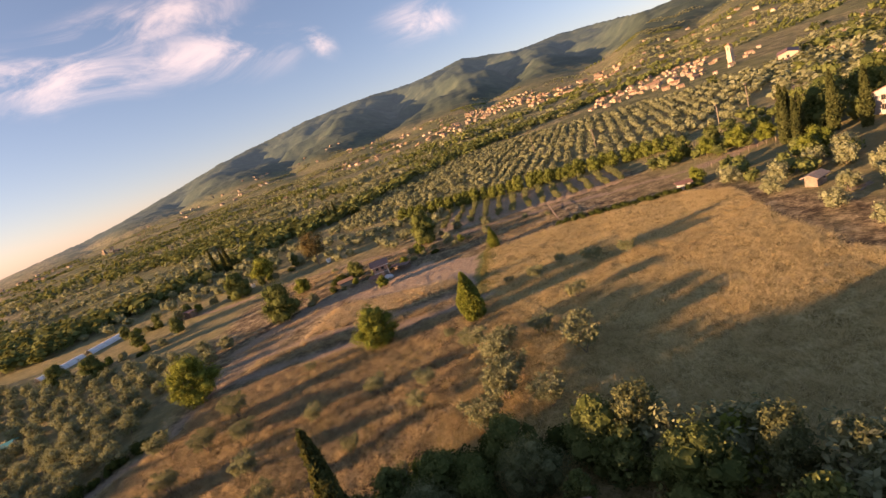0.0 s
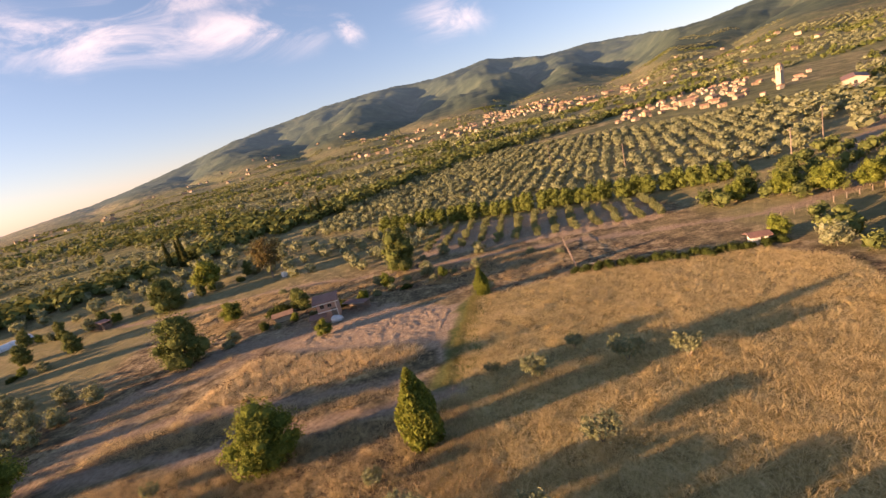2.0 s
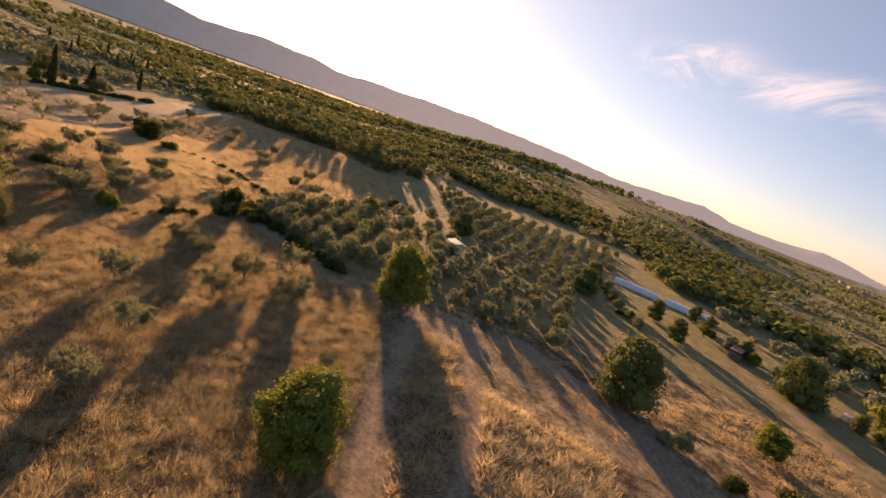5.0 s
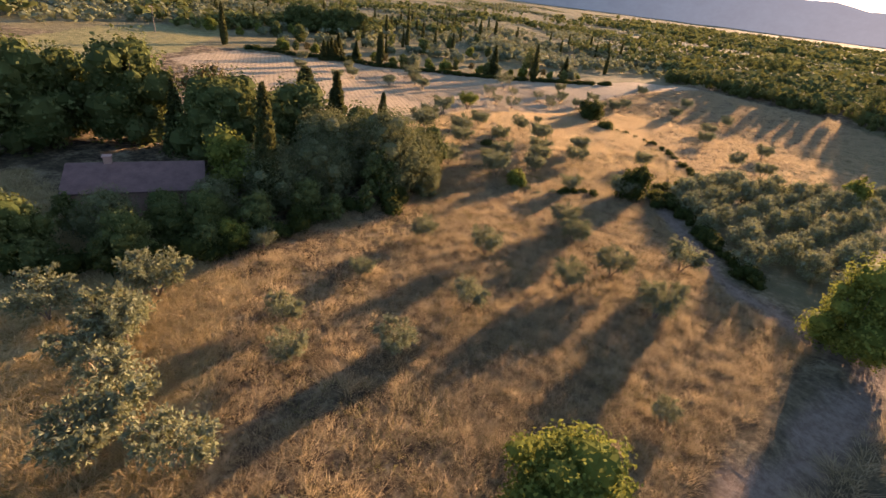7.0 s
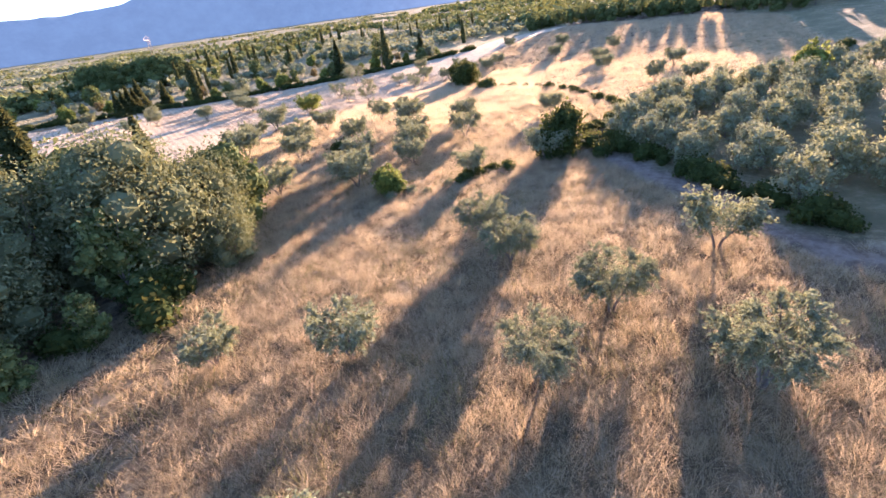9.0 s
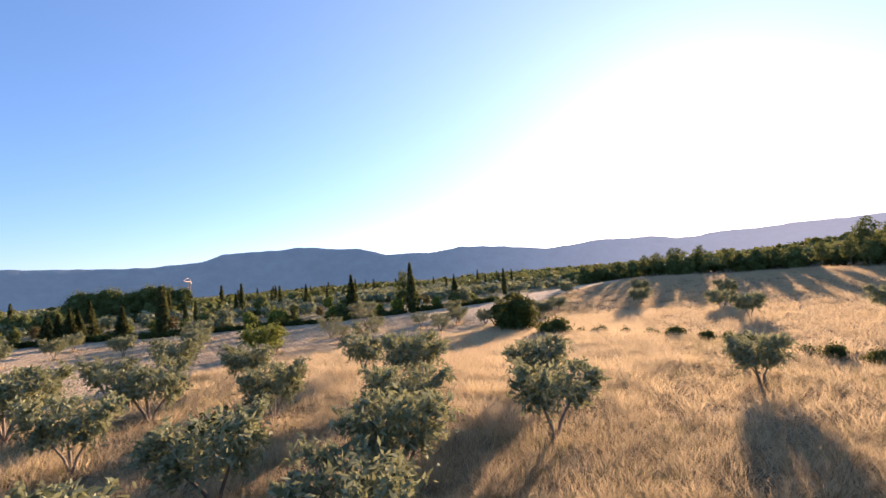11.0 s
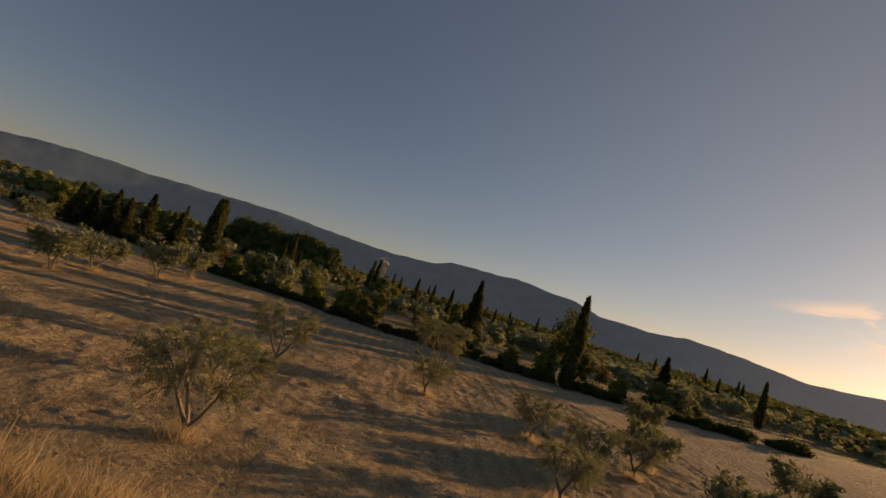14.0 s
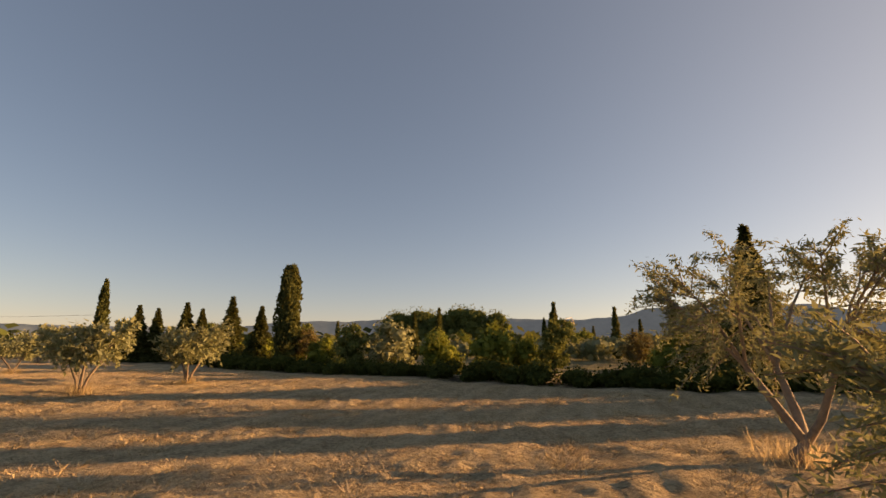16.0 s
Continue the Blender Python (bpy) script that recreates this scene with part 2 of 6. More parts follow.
# ---- terrain ----
RIDGE_AZ = [-80, -65, -50, -36.4, -30.3, -26, -21, -16, -10, -3.5, 2.9, 9.5, 16.2, 22.6, 28.9, 34.6, 40, 46]
RIDGE_EL = [5.6, 5.0, 4.4, 4.0, 3.3, 3.9, 4.4, 4.4, 5.7, 5.1, 5.4, 5.0, 4.2, 3.1, 1.6, 0.6, 0.35, 0.0]
FAR_AZ = [41, 45, 50.5, 54.7, 58.5, 61.7, 67, 71, 75.6, 82, 88, 101, 105, 108, 113, 119, 125, 129, 133, 138, 141, 148, 156, 158, 163, 170, 177, 183, 190, 196, 202, 215, 235, 262, 290]
FAR_EL = [0, 0.1, 1.2, 0.8, 1.0, 1.7, 1.5, 1.4, 1.9, 2.3, 2.6, 2.5, 2.2, 2.7, 2.9, 2.3, 3.2, 3.4, 2.9, 3.2, 4.0, 4.5, 4.2, 3.4, 3.1, 3.3, 3.6, 3.3, 2.9, 2.8, 2.1, 1.9, 1.6, 1.8, 2.6]
HUB = (0.0, 60.0)


def smooth(a, b, x):
    t = np.clip((np.asarray(x, float) - a) / (b - a), 0, 1)
    return t * t * (3 - 2 * t)


def waves(x, y, size, seed, octaves=4):
    """Cheap smooth noise, about -1 to 1, for whole arrays."""
    rng = np.random.default_rng(seed)
    out, amp, total = 0.0, 1.0, 0.0
    for _ in range(octaves):
        for _ in range(4):
            a, p = rng.uniform(0, 2 * np.pi, 2)
            out = out + amp * np.sin((np.cos(a) * x + np.sin(a) * y) * 2 * np.pi / (size * rng.uniform(0.7, 1.4)) + p)
        total += 4 * amp
        size, amp = size * 0.47, amp * 0.55
    return out / total * 2.0


def height(x, y, mountain=True):
    """The ground's height at plan places, with the mountain on it or without."""
    x, y = np.asarray(x, float), np.asarray(y, float)
    spot = lambda cx, cy, r: np.exp(-((x - cx) ** 2 + (y - cy) ** 2) / (2 * r * r))  # noqa: E731
    z = 2.2 + 0.8 * spot(-45, 89, 26) - 1.2 * spot(39, 126, 28) - 0.85 * spot(-92, -22, 26) - 1.0 * spot(-103, 5, 13)
    dx, dy = x - HUB[0], y - HUB[1]
    r, az = np.hypot(dx, dy), np.degrees(np.arctan2(-dx, dy))
    az = np.where(az < -80, az + 360, az)
    z = z + 0.14 * waves(x, y, 23, 5) * smooth(400, 200, r)
    z = z + 2.8 * smooth(-112, -164, x) * smooth(-430, -300, x) * smooth(-32, 4, y) * smooth(110, 70, y)   # the meadow climbs to the wood
    side = smooth(47, 63, az) * smooth(104, 80, az)
    z = z + 22 * side * smooth(255, 720, r) + 3 * waves(x, y, 300, 9) * smooth(260, 600, r)
    foot = spur_foot(az)
    return z - 3.0 * smooth(foot - 20, foot + 80, r) * mountain_side(az) + (lift(x, y, r, az) if mountain else 0)


def spur_foot(az):
    """Where the mountain begins: nearer on the side of the large village."""
    return 820 - 230 * smooth(-24, -30, az)


def mountain_side(az):
    return smooth(47, 42, az) + smooth(279, 290, az)


def lift(x, y, r, az):
    """How far the mountain's flank rises over the plain."""
    el = np.interp(az, RIDGE_AZ, RIDGE_EL, left=5.6, right=0)
    el = np.where(az > 276, np.interp(az, [276, 286], [0, 5.6]), el)
    foot = spur_foot(az)
    long = 2900 - 1350 * smooth(-24, -30, az)
    t = np.clip((r - foot) / long, 0, 1)
    top = (27 + (foot + long) * np.tan(np.radians(el))) * smooth(0.0, 0.6, el)
    spur = np.abs(np.sin(np.radians(az) * 15 + 1.3 * waves(x, y, 1900, 3))) * 0.85 + 0.26 * waves(x, y, 700, 4)
    rise = t ** 1.5 * (1 - 0.85 * np.sin(np.pi * t) ** 0.8 * (0.55 - 0.75 * spur))
    return top * rise * (1 - 0.5 * smooth(4150, 4700, r)) + 3.2 * smooth(foot - 20, foot + 80, r) * mountain_side(az)


def level(x, y):
    return float(height(x, y))


def inside(poly, x, y):
    """Whether plan places lie in a polygon."""
    hit = np.zeros(np.shape(x), bool)
    for (ax, ay), (bx, by) in zip(poly, poly[1:] + poly[:1]):
        if ay != by:
            hit ^= ((ay > y) != (by > y)) & (x < (bx - ax) * (y - ay) / (by - ay) + ax)
    return hit


def off_line(line, x, y):
    """The distance of plan places from a line of points."""
    best = np.full(np.shape(x), 1e9)
    for (ax, ay), (bx, by) in zip(line, line[1:]):
        t = np.clip(((x - ax) * (bx - ax) + (y - ay) * (by - ay)) / ((bx - ax) ** 2 + (by - ay) ** 2), 0, 1)
        best = np.minimum(best, np.hypot(x - ax - t * (bx - ax), y - ay - t * (by - ay)))
    return best


GOLD_FIELD = [(3.1, 80.3), (9.1, 105.3), (26.6, 105.2), (48.9, 98.0), (52.5, 88.0), (47.0, 72.0), (43.0, 55.0), (44.0, 49.0), (60.0, 30.0), (52.8, 14.3), (5.6, 15.6), (-8.8, 47.2), (-1.6, 63.6)]
PLOUGHED = [(-24.3, 103.2), (-13.1, 109.6), (-6.0, 111.8), (6.6, 103.9), (1.6, 86.1), (0.3, 92.3), (-17.1, 98.1)]
TALL_GOLD = [(-29.9, 87.5), (-25.9, 100.3), (-16.7, 97.3), (-0.3, 92.2), (-1.1, 87.7), (-10.9, 87.7)]
ORCHARD = [(-0.8, 138.4), (6.1, 163.4), (54.6, 143.1), (50.1, 124.5), (31.4, 128.0)]
MOWN = [(-2, -52), (-24, -66), (-50, -116), (-56, -142), (-10, -112), (22, -62)]
STUBBLE = [(-42, 6), (-60, 3), (-71, 0.8), (-78, 3.2), (-86, 6.2), (-95, 5.2), (-116, -3), (-140, -5), (-163, 2), (-158, -20), (-134, -22), (-120, -27), (-92, -40), (-74, -51), (-40, -72), (-22, -58), (-25, -10)]
FARM_YARD = [(-47.7, 79.0), (-42.9, 79.5), (-36.6, 86.6), (-33.0, 94.8), (-24.7, 103.5), (-13.7, 110.2), (-21.1, 112.7), (-33.8, 108.1), (-43.2, 97.6)]
TRACKS = [([(-45.6, 80.2), (-26.5, 79.1), (-13.8, 79.1), (-4, 79.5), (3.6, 79.8)], 1.2), ([(-41.3, 87), (-36.3, 87.2), (-24.6, 86.7), (-13.8, 85.1), (-1.2, 84.3)], 1.0),
          ([(-44.4, 94.8), (-32.8, 106.1), (-21.6, 106.3), (-9.7, 112.6)], 1.9), ([(-82.6, 146.5), (-66.0, 140.3), (-47.1, 139.9), (-29.3, 137.9), (-5.4, 129.9), (13.4, 127.9), (30.2, 124.2), (61.3, 111.2)], 1.05),
          ([(-60.5, 51.5), (-53.4, 59.9), (-46.2, 69), (-44.5, 78)], 0.95), ([(61.3, 111.2), (75.5, 111.9), (101.5, 138.0), (162.8, 189.6)], 1.7)]
GREEN_STRIP = [(1.6, 76.6), (2.4, 80.0), (8.2, 104.5), (10.7, 112.8)]


def grid_steps(a, b, fine, reach):
    mid = list(np.arange(a, b + 0.01, fine))
    low, high, step = [], [], fine
    x, y = a, b
    while x > -reach or y < reach:
        step *= 1.085
        x, y = x - step, y + step
        low.append(x)
        high.append(y)
    return np.array(low[::-1] + mid + high)


def ground_sheet():
    xs, ys = grid_steps(-132, 62, 0.95, 4700), grid_steps(-62, 150, 0.95, 4700)
    X, Y = np.meshgrid(xs, ys)
    wx, wy = X + 1.1 * waves(X, Y, 9, 21), Y + 1.1 * waves(X, Y, 9, 22)
    near = lambda line, half: smooth(half + 0.5, half - 0.4, off_line(line, wx, wy))  # noqa: E731
    area = lambda poly: inside(poly, wx, wy).astype(float)  # noqa: E731
    track = np.maximum.reduce([near(line, half) for line, half in TRACKS])
    soil = np.maximum.reduce([area(PLOUGHED), area(STUBBLE), area(ORCHARD), 0.5 * area(FARM_YARD)])
    gold = np.maximum(area(GOLD_FIELD), 0.35 * area(TALL_GOLD)) * (1 - soil)
    green = near(GREEN_STRIP, 1.9)
    wild = smooth(165, 260, np.hypot(X - HUB[0] + 20, Y - HUB[1]))
    lush = np.maximum.reduce([smooth(128, 150, wy), smooth(-52, -58, wx) * smooth(52, 60, wy - 0.1 * (wx + 60)) * smooth(-215, -195, wx), smooth(46, 50, -wx) * smooth(116, 108, -wx) * smooth(64, 69, wy) * smooth(86, 80, wy), smooth(52, 58, wx) * smooth(20, 40, wy), smooth(-52, -60, wy + 0.55 * (wx + 75))])
    Z = height(X, Y, False)
    # furrows of the tilled soil, and worn wheel ruts
    lay = area(PLOUGHED) * 0.015 * np.sin((X * 0.42 + Y * 0.9) * 2 * np.pi / 1.9) + area(ORCHARD) * 0.1 * np.sin((X * 0.95 - Y * 0.3) * 2 * np.pi / 2.6)
    Z = Z + lay - 0.12 * track + (0.05 + 0.05 * (1 - soil) * (1 - track)) * waves(X, Y, 3.4, 31) * smooth(300, 100, np.hypot(X, Y - 60))
    ny, nx = X.shape
    idx = np.arange(nx * ny).reshape(ny, nx)
    quads = np.stack([idx[:-1, :-1], idx[:-1, 1:], idx[1:, 1:], idx[1:, :-1]], -1).reshape(-1, 4)
    me = mesh_of("ground", np.stack([X, Y, Z], -1).reshape(-1, 3), quads, smooth_shade=True)
    for name, layer in (("track", track), ("soil", soil), ("gold", gold), ("green", green), ("wild", wild), ("stubble", area(STUBBLE)), ("lush", lush), ("mown", area(MOWN))):
        me.attributes.new(name, "FLOAT", "POINT").data.foreach_set("value", layer.astype(np.float32).ravel())
    return me


def mesh_of(name, verts, faces, smooth_shade=False):
    """A mesh from arrays: verts (n, 3) and faces (m, 3) or (m, 4)."""
    me = bpy.data.meshes.new(name)
    verts, faces = np.asarray(verts, np.float32), np.asarray(faces, np.int32)
    k = faces.shape[1]
    me.vertices.add(len(verts))
    me.vertices.foreach_set("co", verts.ravel())
    me.loops.add(faces.size)
    me.loops.foreach_set("vertex_index", faces.ravel())
    me.polygons.add(len(faces))
    me.polygons.foreach_set("loop_start", np.arange(0, faces.size, k, dtype=np.int32))
    me.polygons.foreach_set("use_smooth", np.full(len(faces), smooth_shade))
    me.update(calc_edges=True)
    return me


def ground_material(name="open_ground", distant=False):
    m, n, b = material(name)
    pos = n.node("ShaderNodeNewGeometry").outputs["Position"]
    at = {}
    for key in ("track", "soil", "gold", "green", "wild", "stubble", "lush", "mown"):
        at[key] = n.node("ShaderNodeAttribute", attribute_name=key).outputs["Fac"]
    broad, mid, fine, grain = n.noise(pos, 0.045, 4), n.noise(pos, 0.42, 5, 0.6), n.noise(pos, 2.0, 5, 0.65), n.noise(pos, 9.0, 4, 0.7)
    tuft = n.math("ADD", n.math("MULTIPLY", mid, 0.55), n.math("MULTIPLY", fine, 0.45))
    rough_grass = n.ramp(tuft, (0.41, (0.07, 0.053, 0.036)), (0.48, (0.17, 0.127, 0.077)), (0.55, (0.35, 0.27, 0.155)), (0.63, (0.56, 0.45, 0.28)))
    rough_grass = n.mix(n.ramp(broad, (0.45, 0.0), (0.62, 0.55)), rough_grass, (0.17, 0.15, 0.08))
    rough_grass = n.mix(n.math("MULTIPLY", at["lush"], n.ramp(fine, (0.3, 0.9), (0.7, 0.5))), rough_grass, (0.26, 0.24, 0.115))
    golden = n.ramp(tuft, (0.40, (0.24, 0.185, 0.08)), (0.48, (0.45, 0.355, 0.16)), (0.54, (0.59, 0.475, 0.23)), (0.62, (0.76, 0.63, 0.35)))
    golden = n.mix(n.ramp(n.noise(n.map(pos, scale=(1.0, 0.45, 1.0)), 3.2, 4, 0.75), (0.42, 0.55), (0.52, 0.0)), golden, (0.28, 0.215, 0.08))
    golden = n.mix(n.ramp(broad, (0.5, 0.0), (0.68, 0.5)), golden, (0.33, 0.25, 0.11))
    earth = n.ramp(n.math("ADD", n.math("MULTIPLY", fine, 0.6), n.math("MULTIPLY", grain, 0.4)), (0.36, (0.28, 0.205, 0.14)), (0.5, (0.45, 0.345, 0.24)), (0.66, (0.60, 0.485, 0.355)))
    furrow = n.node("ShaderNodeTexWave")
    furrow.wave_type, furrow.bands_direction = "BANDS", "X"
    n.link(n.map(pos, turn=(0, 0, radians(18))), furrow.inputs["Vector"])
    furrow.inputs["Scale"].default_value, furrow.inputs["Distortion"].default_value, furrow.inputs["Detail"].default_value = 0.30, 2.5, 4.0
    stub = n.mix(n.ramp(n.math("ADD", n.math("MULTIPLY", furrow.outputs[1], 0.09), n.math("MULTIPLY", n.math("ADD", n.math("MULTIPLY", tuft, 0.5), n.math("MULTIPLY", grain, 0.5)), 0.9)), (0.36, 0.0), (0.55, 1.0)), (0.38, 0.295, 0.185), (0.66, 0.53, 0.33))
    stub = n.mix(n.ramp(grain, (0.40, 0.35), (0.50, 0.0)), stub, (0.22, 0.155, 0.085))
    clod = n.noise(pos, 3.4, 6, 0.78)
    stub = n.mix(n.ramp(clod, (0.40, 0.4), (0.50, 0.0)), stub, (0.21, 0.15, 0.09))
    path = n.ramp(fine, (0.35, (0.25, 0.185, 0.13)), (0.65, (0.41, 0.32, 0.235)))
    patch = n.node("ShaderNodeTexVoronoi")
    n.link(n.map(pos, scale=(0.009, 0.015, 0.0)), patch.inputs["Vector"])
    patch.inputs["Scale"].default_value = 1.0
    plot = n.node("ShaderNodeSeparateColor")
    n.link(patch.outputs["Color"], plot.inputs[0])
    far = n.ramp(plot.outputs[0], (0.0, (0.16, 0.17, 0.08)), (0.35, (0.22, 0.215, 0.105)), (0.6, (0.29, 0.255, 0.13)), (0.85, (0.30, 0.25, 0.135)))
    far = n.mix(n.ramp(n.noise(pos, 0.11, 4, 0.7), (0.42, 0.0), (0.58, 0.85)), far, (0.10, 0.105, 0.05))
    s = n.node("ShaderNodeSeparateXYZ")
    n.link(pos, s.inputs[0])
    wood = n.ramp(n.noise(pos, 0.012, 9, 0.68), (0.36, (0.035, 0.055, 0.04)), (0.55, (0.065, 0.09, 0.06)), (0.72, (0.12, 0.135, 0.085)))
    rise = n.math("MULTIPLY", n.math("SUBTRACT", n.math("ADD", s.outputs[2], n.math("MULTIPLY", broad, 50.0)), 58.0), 0.03, clamp=True)
    far = n.mix(rise, far, wood)
    col = n.mix(at["gold"], rough_grass, golden)
    earth = n.mix(n.ramp(clod, (0.42, 0.45), (0.52, 0.0)), earth, (0.17, 0.12, 0.08))
    col = n.mix(at["soil"], col, earth)
    col = n.mix(at["stubble"], col, stub)
    col = n.mix(at["mown"], col, n.ramp(tuft, (0.4, (0.22, 0.215, 0.085)), (0.6, (0.40, 0.36, 0.16))))
    col = n.mix(n.math("MULTIPLY", at["green"], 0.95), col, n.ramp(tuft, (0.35, (0.10, 0.125, 0.04)), (0.65, (0.24, 0.25, 0.09))))
    col = n.mix(at["track"], col, path)
    col = n.mix(at["wild"], col, far)
    n.link(col, b.inputs["Base Color"])
    b.inputs["Roughness"].default_value, b.inputs["Specular IOR Level"].default_value = 0.95, 0.1
    h = n.math("ADD", n.math("MULTIPLY", fine, 0.7), n.math("ADD", n.math("MULTIPLY", clod, 0.7), n.math("MULTIPLY", grain, 0.3)))
    bumped(n, b, h, 1.0, 0.45)
    if distant:   # aerial haze painted on the far slopes as a bluish glow
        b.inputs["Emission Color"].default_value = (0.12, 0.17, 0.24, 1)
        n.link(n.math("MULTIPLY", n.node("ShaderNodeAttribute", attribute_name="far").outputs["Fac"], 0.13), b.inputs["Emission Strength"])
    return m


ground = tagged(new("ground", ground_sheet()), "dry summer farmland of golden grass, tilled soil and dirt tracks", "ground", kind="structure")
ground.data.materials.append(ground_material())


def tilled_patch(name, label, poly, step, slope, period, ridge, clod, lay):
    """A fine sheet of worked soil over part of the ground: ridges along one direction, clods on them, its rim sunk into the ground."""
    xs, ys = [p[0] for p in poly], [p[1] for p in poly]
    X, Y = np.meshgrid(np.arange(min(xs), max(xs), step), np.arange(min(ys), max(ys), step))
    rim = off_line(poly + poly[:1], X, Y) * np.where(inside(poly, X, Y), 1, -1)
    rng = np.random.default_rng(len(label))
    phase = (X - slope * Y) / math.hypot(1, slope) * 2 * np.pi / period + 0.8 * waves(X, Y, 6, 61)
    rough = rng.normal(0, 1, X.shape)
    rough = (rough + np.roll(rough, 1, 0) + np.roll(rough, 1, 1) + np.roll(rough, (1, 1), (0, 1))) / 2.2
    bare = 0.65 + 0.5 * waves(X, Y, 4.0, 62)
    Z = height(X, Y, False) + 0.05 * waves(X, Y, 3.4, 31) + 0.02 + ridge * np.sin(phase) + clod * (0.3 * waves(X, Y, 0.9, 63, 3) + rough) * np.clip(bare, 0.2, 1.3)
    Z = Z + lay(X, Y) - 0.35 * smooth(1.2, 0.0, rim)
    ny, nx = X.shape
    idx = np.arange(nx * ny).reshape(ny, nx)
    quads = np.stack([idx[:-1, :-1], idx[:-1, 1:], idx[1:, 1:], idx[1:, :-1]], -1)
    quads = quads[(rim > -0.2)[:-1, :-1]].reshape(-1, 4)
    used = np.unique(quads)
    back = np.zeros(nx * ny, int)
    back[used] = np.arange(len(used))
    me = mesh_of(name, np.stack([X, Y, Z], -1).reshape(-1, 3)[used], back[quads], True)
    for key in ("soil", "stubble") if name == "stubble_soil" else ("soil",):
        me.attributes.new(key, "FLOAT", "POINT").data.foreach_set("value", np.ones(len(used), np.float32))
    me.materials.append(ground.data.materials[0])
    return tagged(new(name, me), label, "soil", kind="structure")


tilled_patch("stubble_soil", "dry tilled earth with straw, in shallow rows", [(-66, -20), (-70, -0.4), (-78, 1.6), (-86, 3.4), (-97, 2.6), (-110, -1), (-116, -8), (-113, -26), (-96, -37), (-78, -45), (-66, -42)],
             0.16, 0.33, 0.75, 0.009, 0.03, lambda x, y: 0 * x)
tilled_patch("ploughed_soil", "pale ploughed earth with dry clods", [(-23.2, 103.2), (-13.1, 108.6), (-6.0, 110.6), (5.4, 103.6), (1.2, 89.0), (0.0, 93.3), (-16.8, 99.0)],
             0.24, -2.1, 0.95, 0.007, 0.04, lambda x, y: 0.015 * np.sin((x * 0.42 + y * 0.9) * 2 * np.pi / 1.9))


def mountain_flank():
    """The wooded mountain behind the villages, from its foot to beyond the ridge."""
    az, step = np.arange(-80, 47.01, 0.25), np.concatenate([np.linspace(0, 0.17, 20), np.linspace(0.185, 0.86, 74), [0.9, 0.95, 1.0]])
    A, S = np.meshgrid(np.radians(az), step)
    near = spur_foot(np.degrees(A)) - 40
    R_ = near + (4700 - near) * S
    X, Y = HUB[0] - np.sin(A) * R_, HUB[1] + np.cos(A) * R_
    Z = height(X, Y) - 1.5 * smooth(near + 20, near + 10, R_) + 6 * waves(X, Y, 130, 77) * smooth(1300, 2000, R_)
    ny, nx = X.shape
    idx = np.arange(nx * ny).reshape(ny, nx)
    quads = np.stack([idx[:-1, :-1], idx[1:, :-1], idx[1:, 1:], idx[:-1, 1:]], -1).reshape(-1, 4)
    me = mesh_of("mountain", np.stack([X, Y, Z], -1).reshape(-1, 3), quads, True)
    me.attributes.new("wild", "FLOAT", "POINT").data.foreach_set("value", np.ones(nx * ny, np.float32))
    # weight of the painted haze glow, rising with distance
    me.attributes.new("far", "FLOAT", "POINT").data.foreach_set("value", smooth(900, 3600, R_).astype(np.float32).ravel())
    return me


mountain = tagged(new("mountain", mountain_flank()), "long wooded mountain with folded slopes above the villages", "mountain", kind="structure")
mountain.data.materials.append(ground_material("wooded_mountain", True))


def far_range():
    """The hazy hills that close the plain, a backdrop ring."""
    az = np.arange(41, 290.1, 0.4)
    el = np.interp(az, FAR_AZ, FAR_EL)
    el = el + 0.10 * waves(az, az * 0, 7, 41) * smooth(41, 52, az)
    rows = []
    for far, part in ((4300, 0.0), (4420, 0.45), (4540, 0.8), (4650, 1.0), (4780, 0.9)):
        zz = -4 + (26 + far * np.tan(np.radians(el))) * part + (0 if part in (0.0, 1.0) else 1) * 14 * waves(az * 9, az * 0 + far, 40, 42)
        rows.append(np.stack([HUB[0] - np.sin(np.radians(az)) * far, HUB[1] + np.cos(np.radians(az)) * far, zz], -1))
    k = len(az)
    idx = np.arange(5 * k).reshape(5, k)
    quads = np.stack([idx[:-1, :-1], idx[:-1, 1:], idx[1:, 1:], idx[1:, :-1]], -1).reshape(-1, 4)
    me = mesh_of("backdrop", np.concatenate(rows), quads, True)
    # share of pale painted haze: full up to bearing 92, none past 142
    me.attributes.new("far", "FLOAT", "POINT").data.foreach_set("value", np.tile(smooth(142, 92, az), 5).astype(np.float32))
    return me


# haze is put into the bluish base colour and a pale emission
m, n, b = material("hazy_hills")
pos = n.node("ShaderNodeNewGeometry").outputs["Position"]
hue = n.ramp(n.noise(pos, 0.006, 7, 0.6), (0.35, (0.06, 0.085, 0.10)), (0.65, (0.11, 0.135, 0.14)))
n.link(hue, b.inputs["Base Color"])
b.inputs["Roughness"].default_value, b.inputs["Specular IOR Level"].default_value = 1.0, 0.0
painted_haze = n.node("ShaderNodeAttribute", attribute_name="far").outputs["Fac"]
n.link(n.mix(painted_haze, (0.15, 0.215, 0.29), (0.30, 0.28, 0.29)), b.inputs["Emission Color"])
n.link(n.math("ADD", n.math("MULTIPLY", painted_haze, 0.24), 0.16), b.inputs["Emission Strength"])
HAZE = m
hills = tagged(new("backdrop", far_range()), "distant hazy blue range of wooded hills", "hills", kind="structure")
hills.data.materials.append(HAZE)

# ---- plants ----


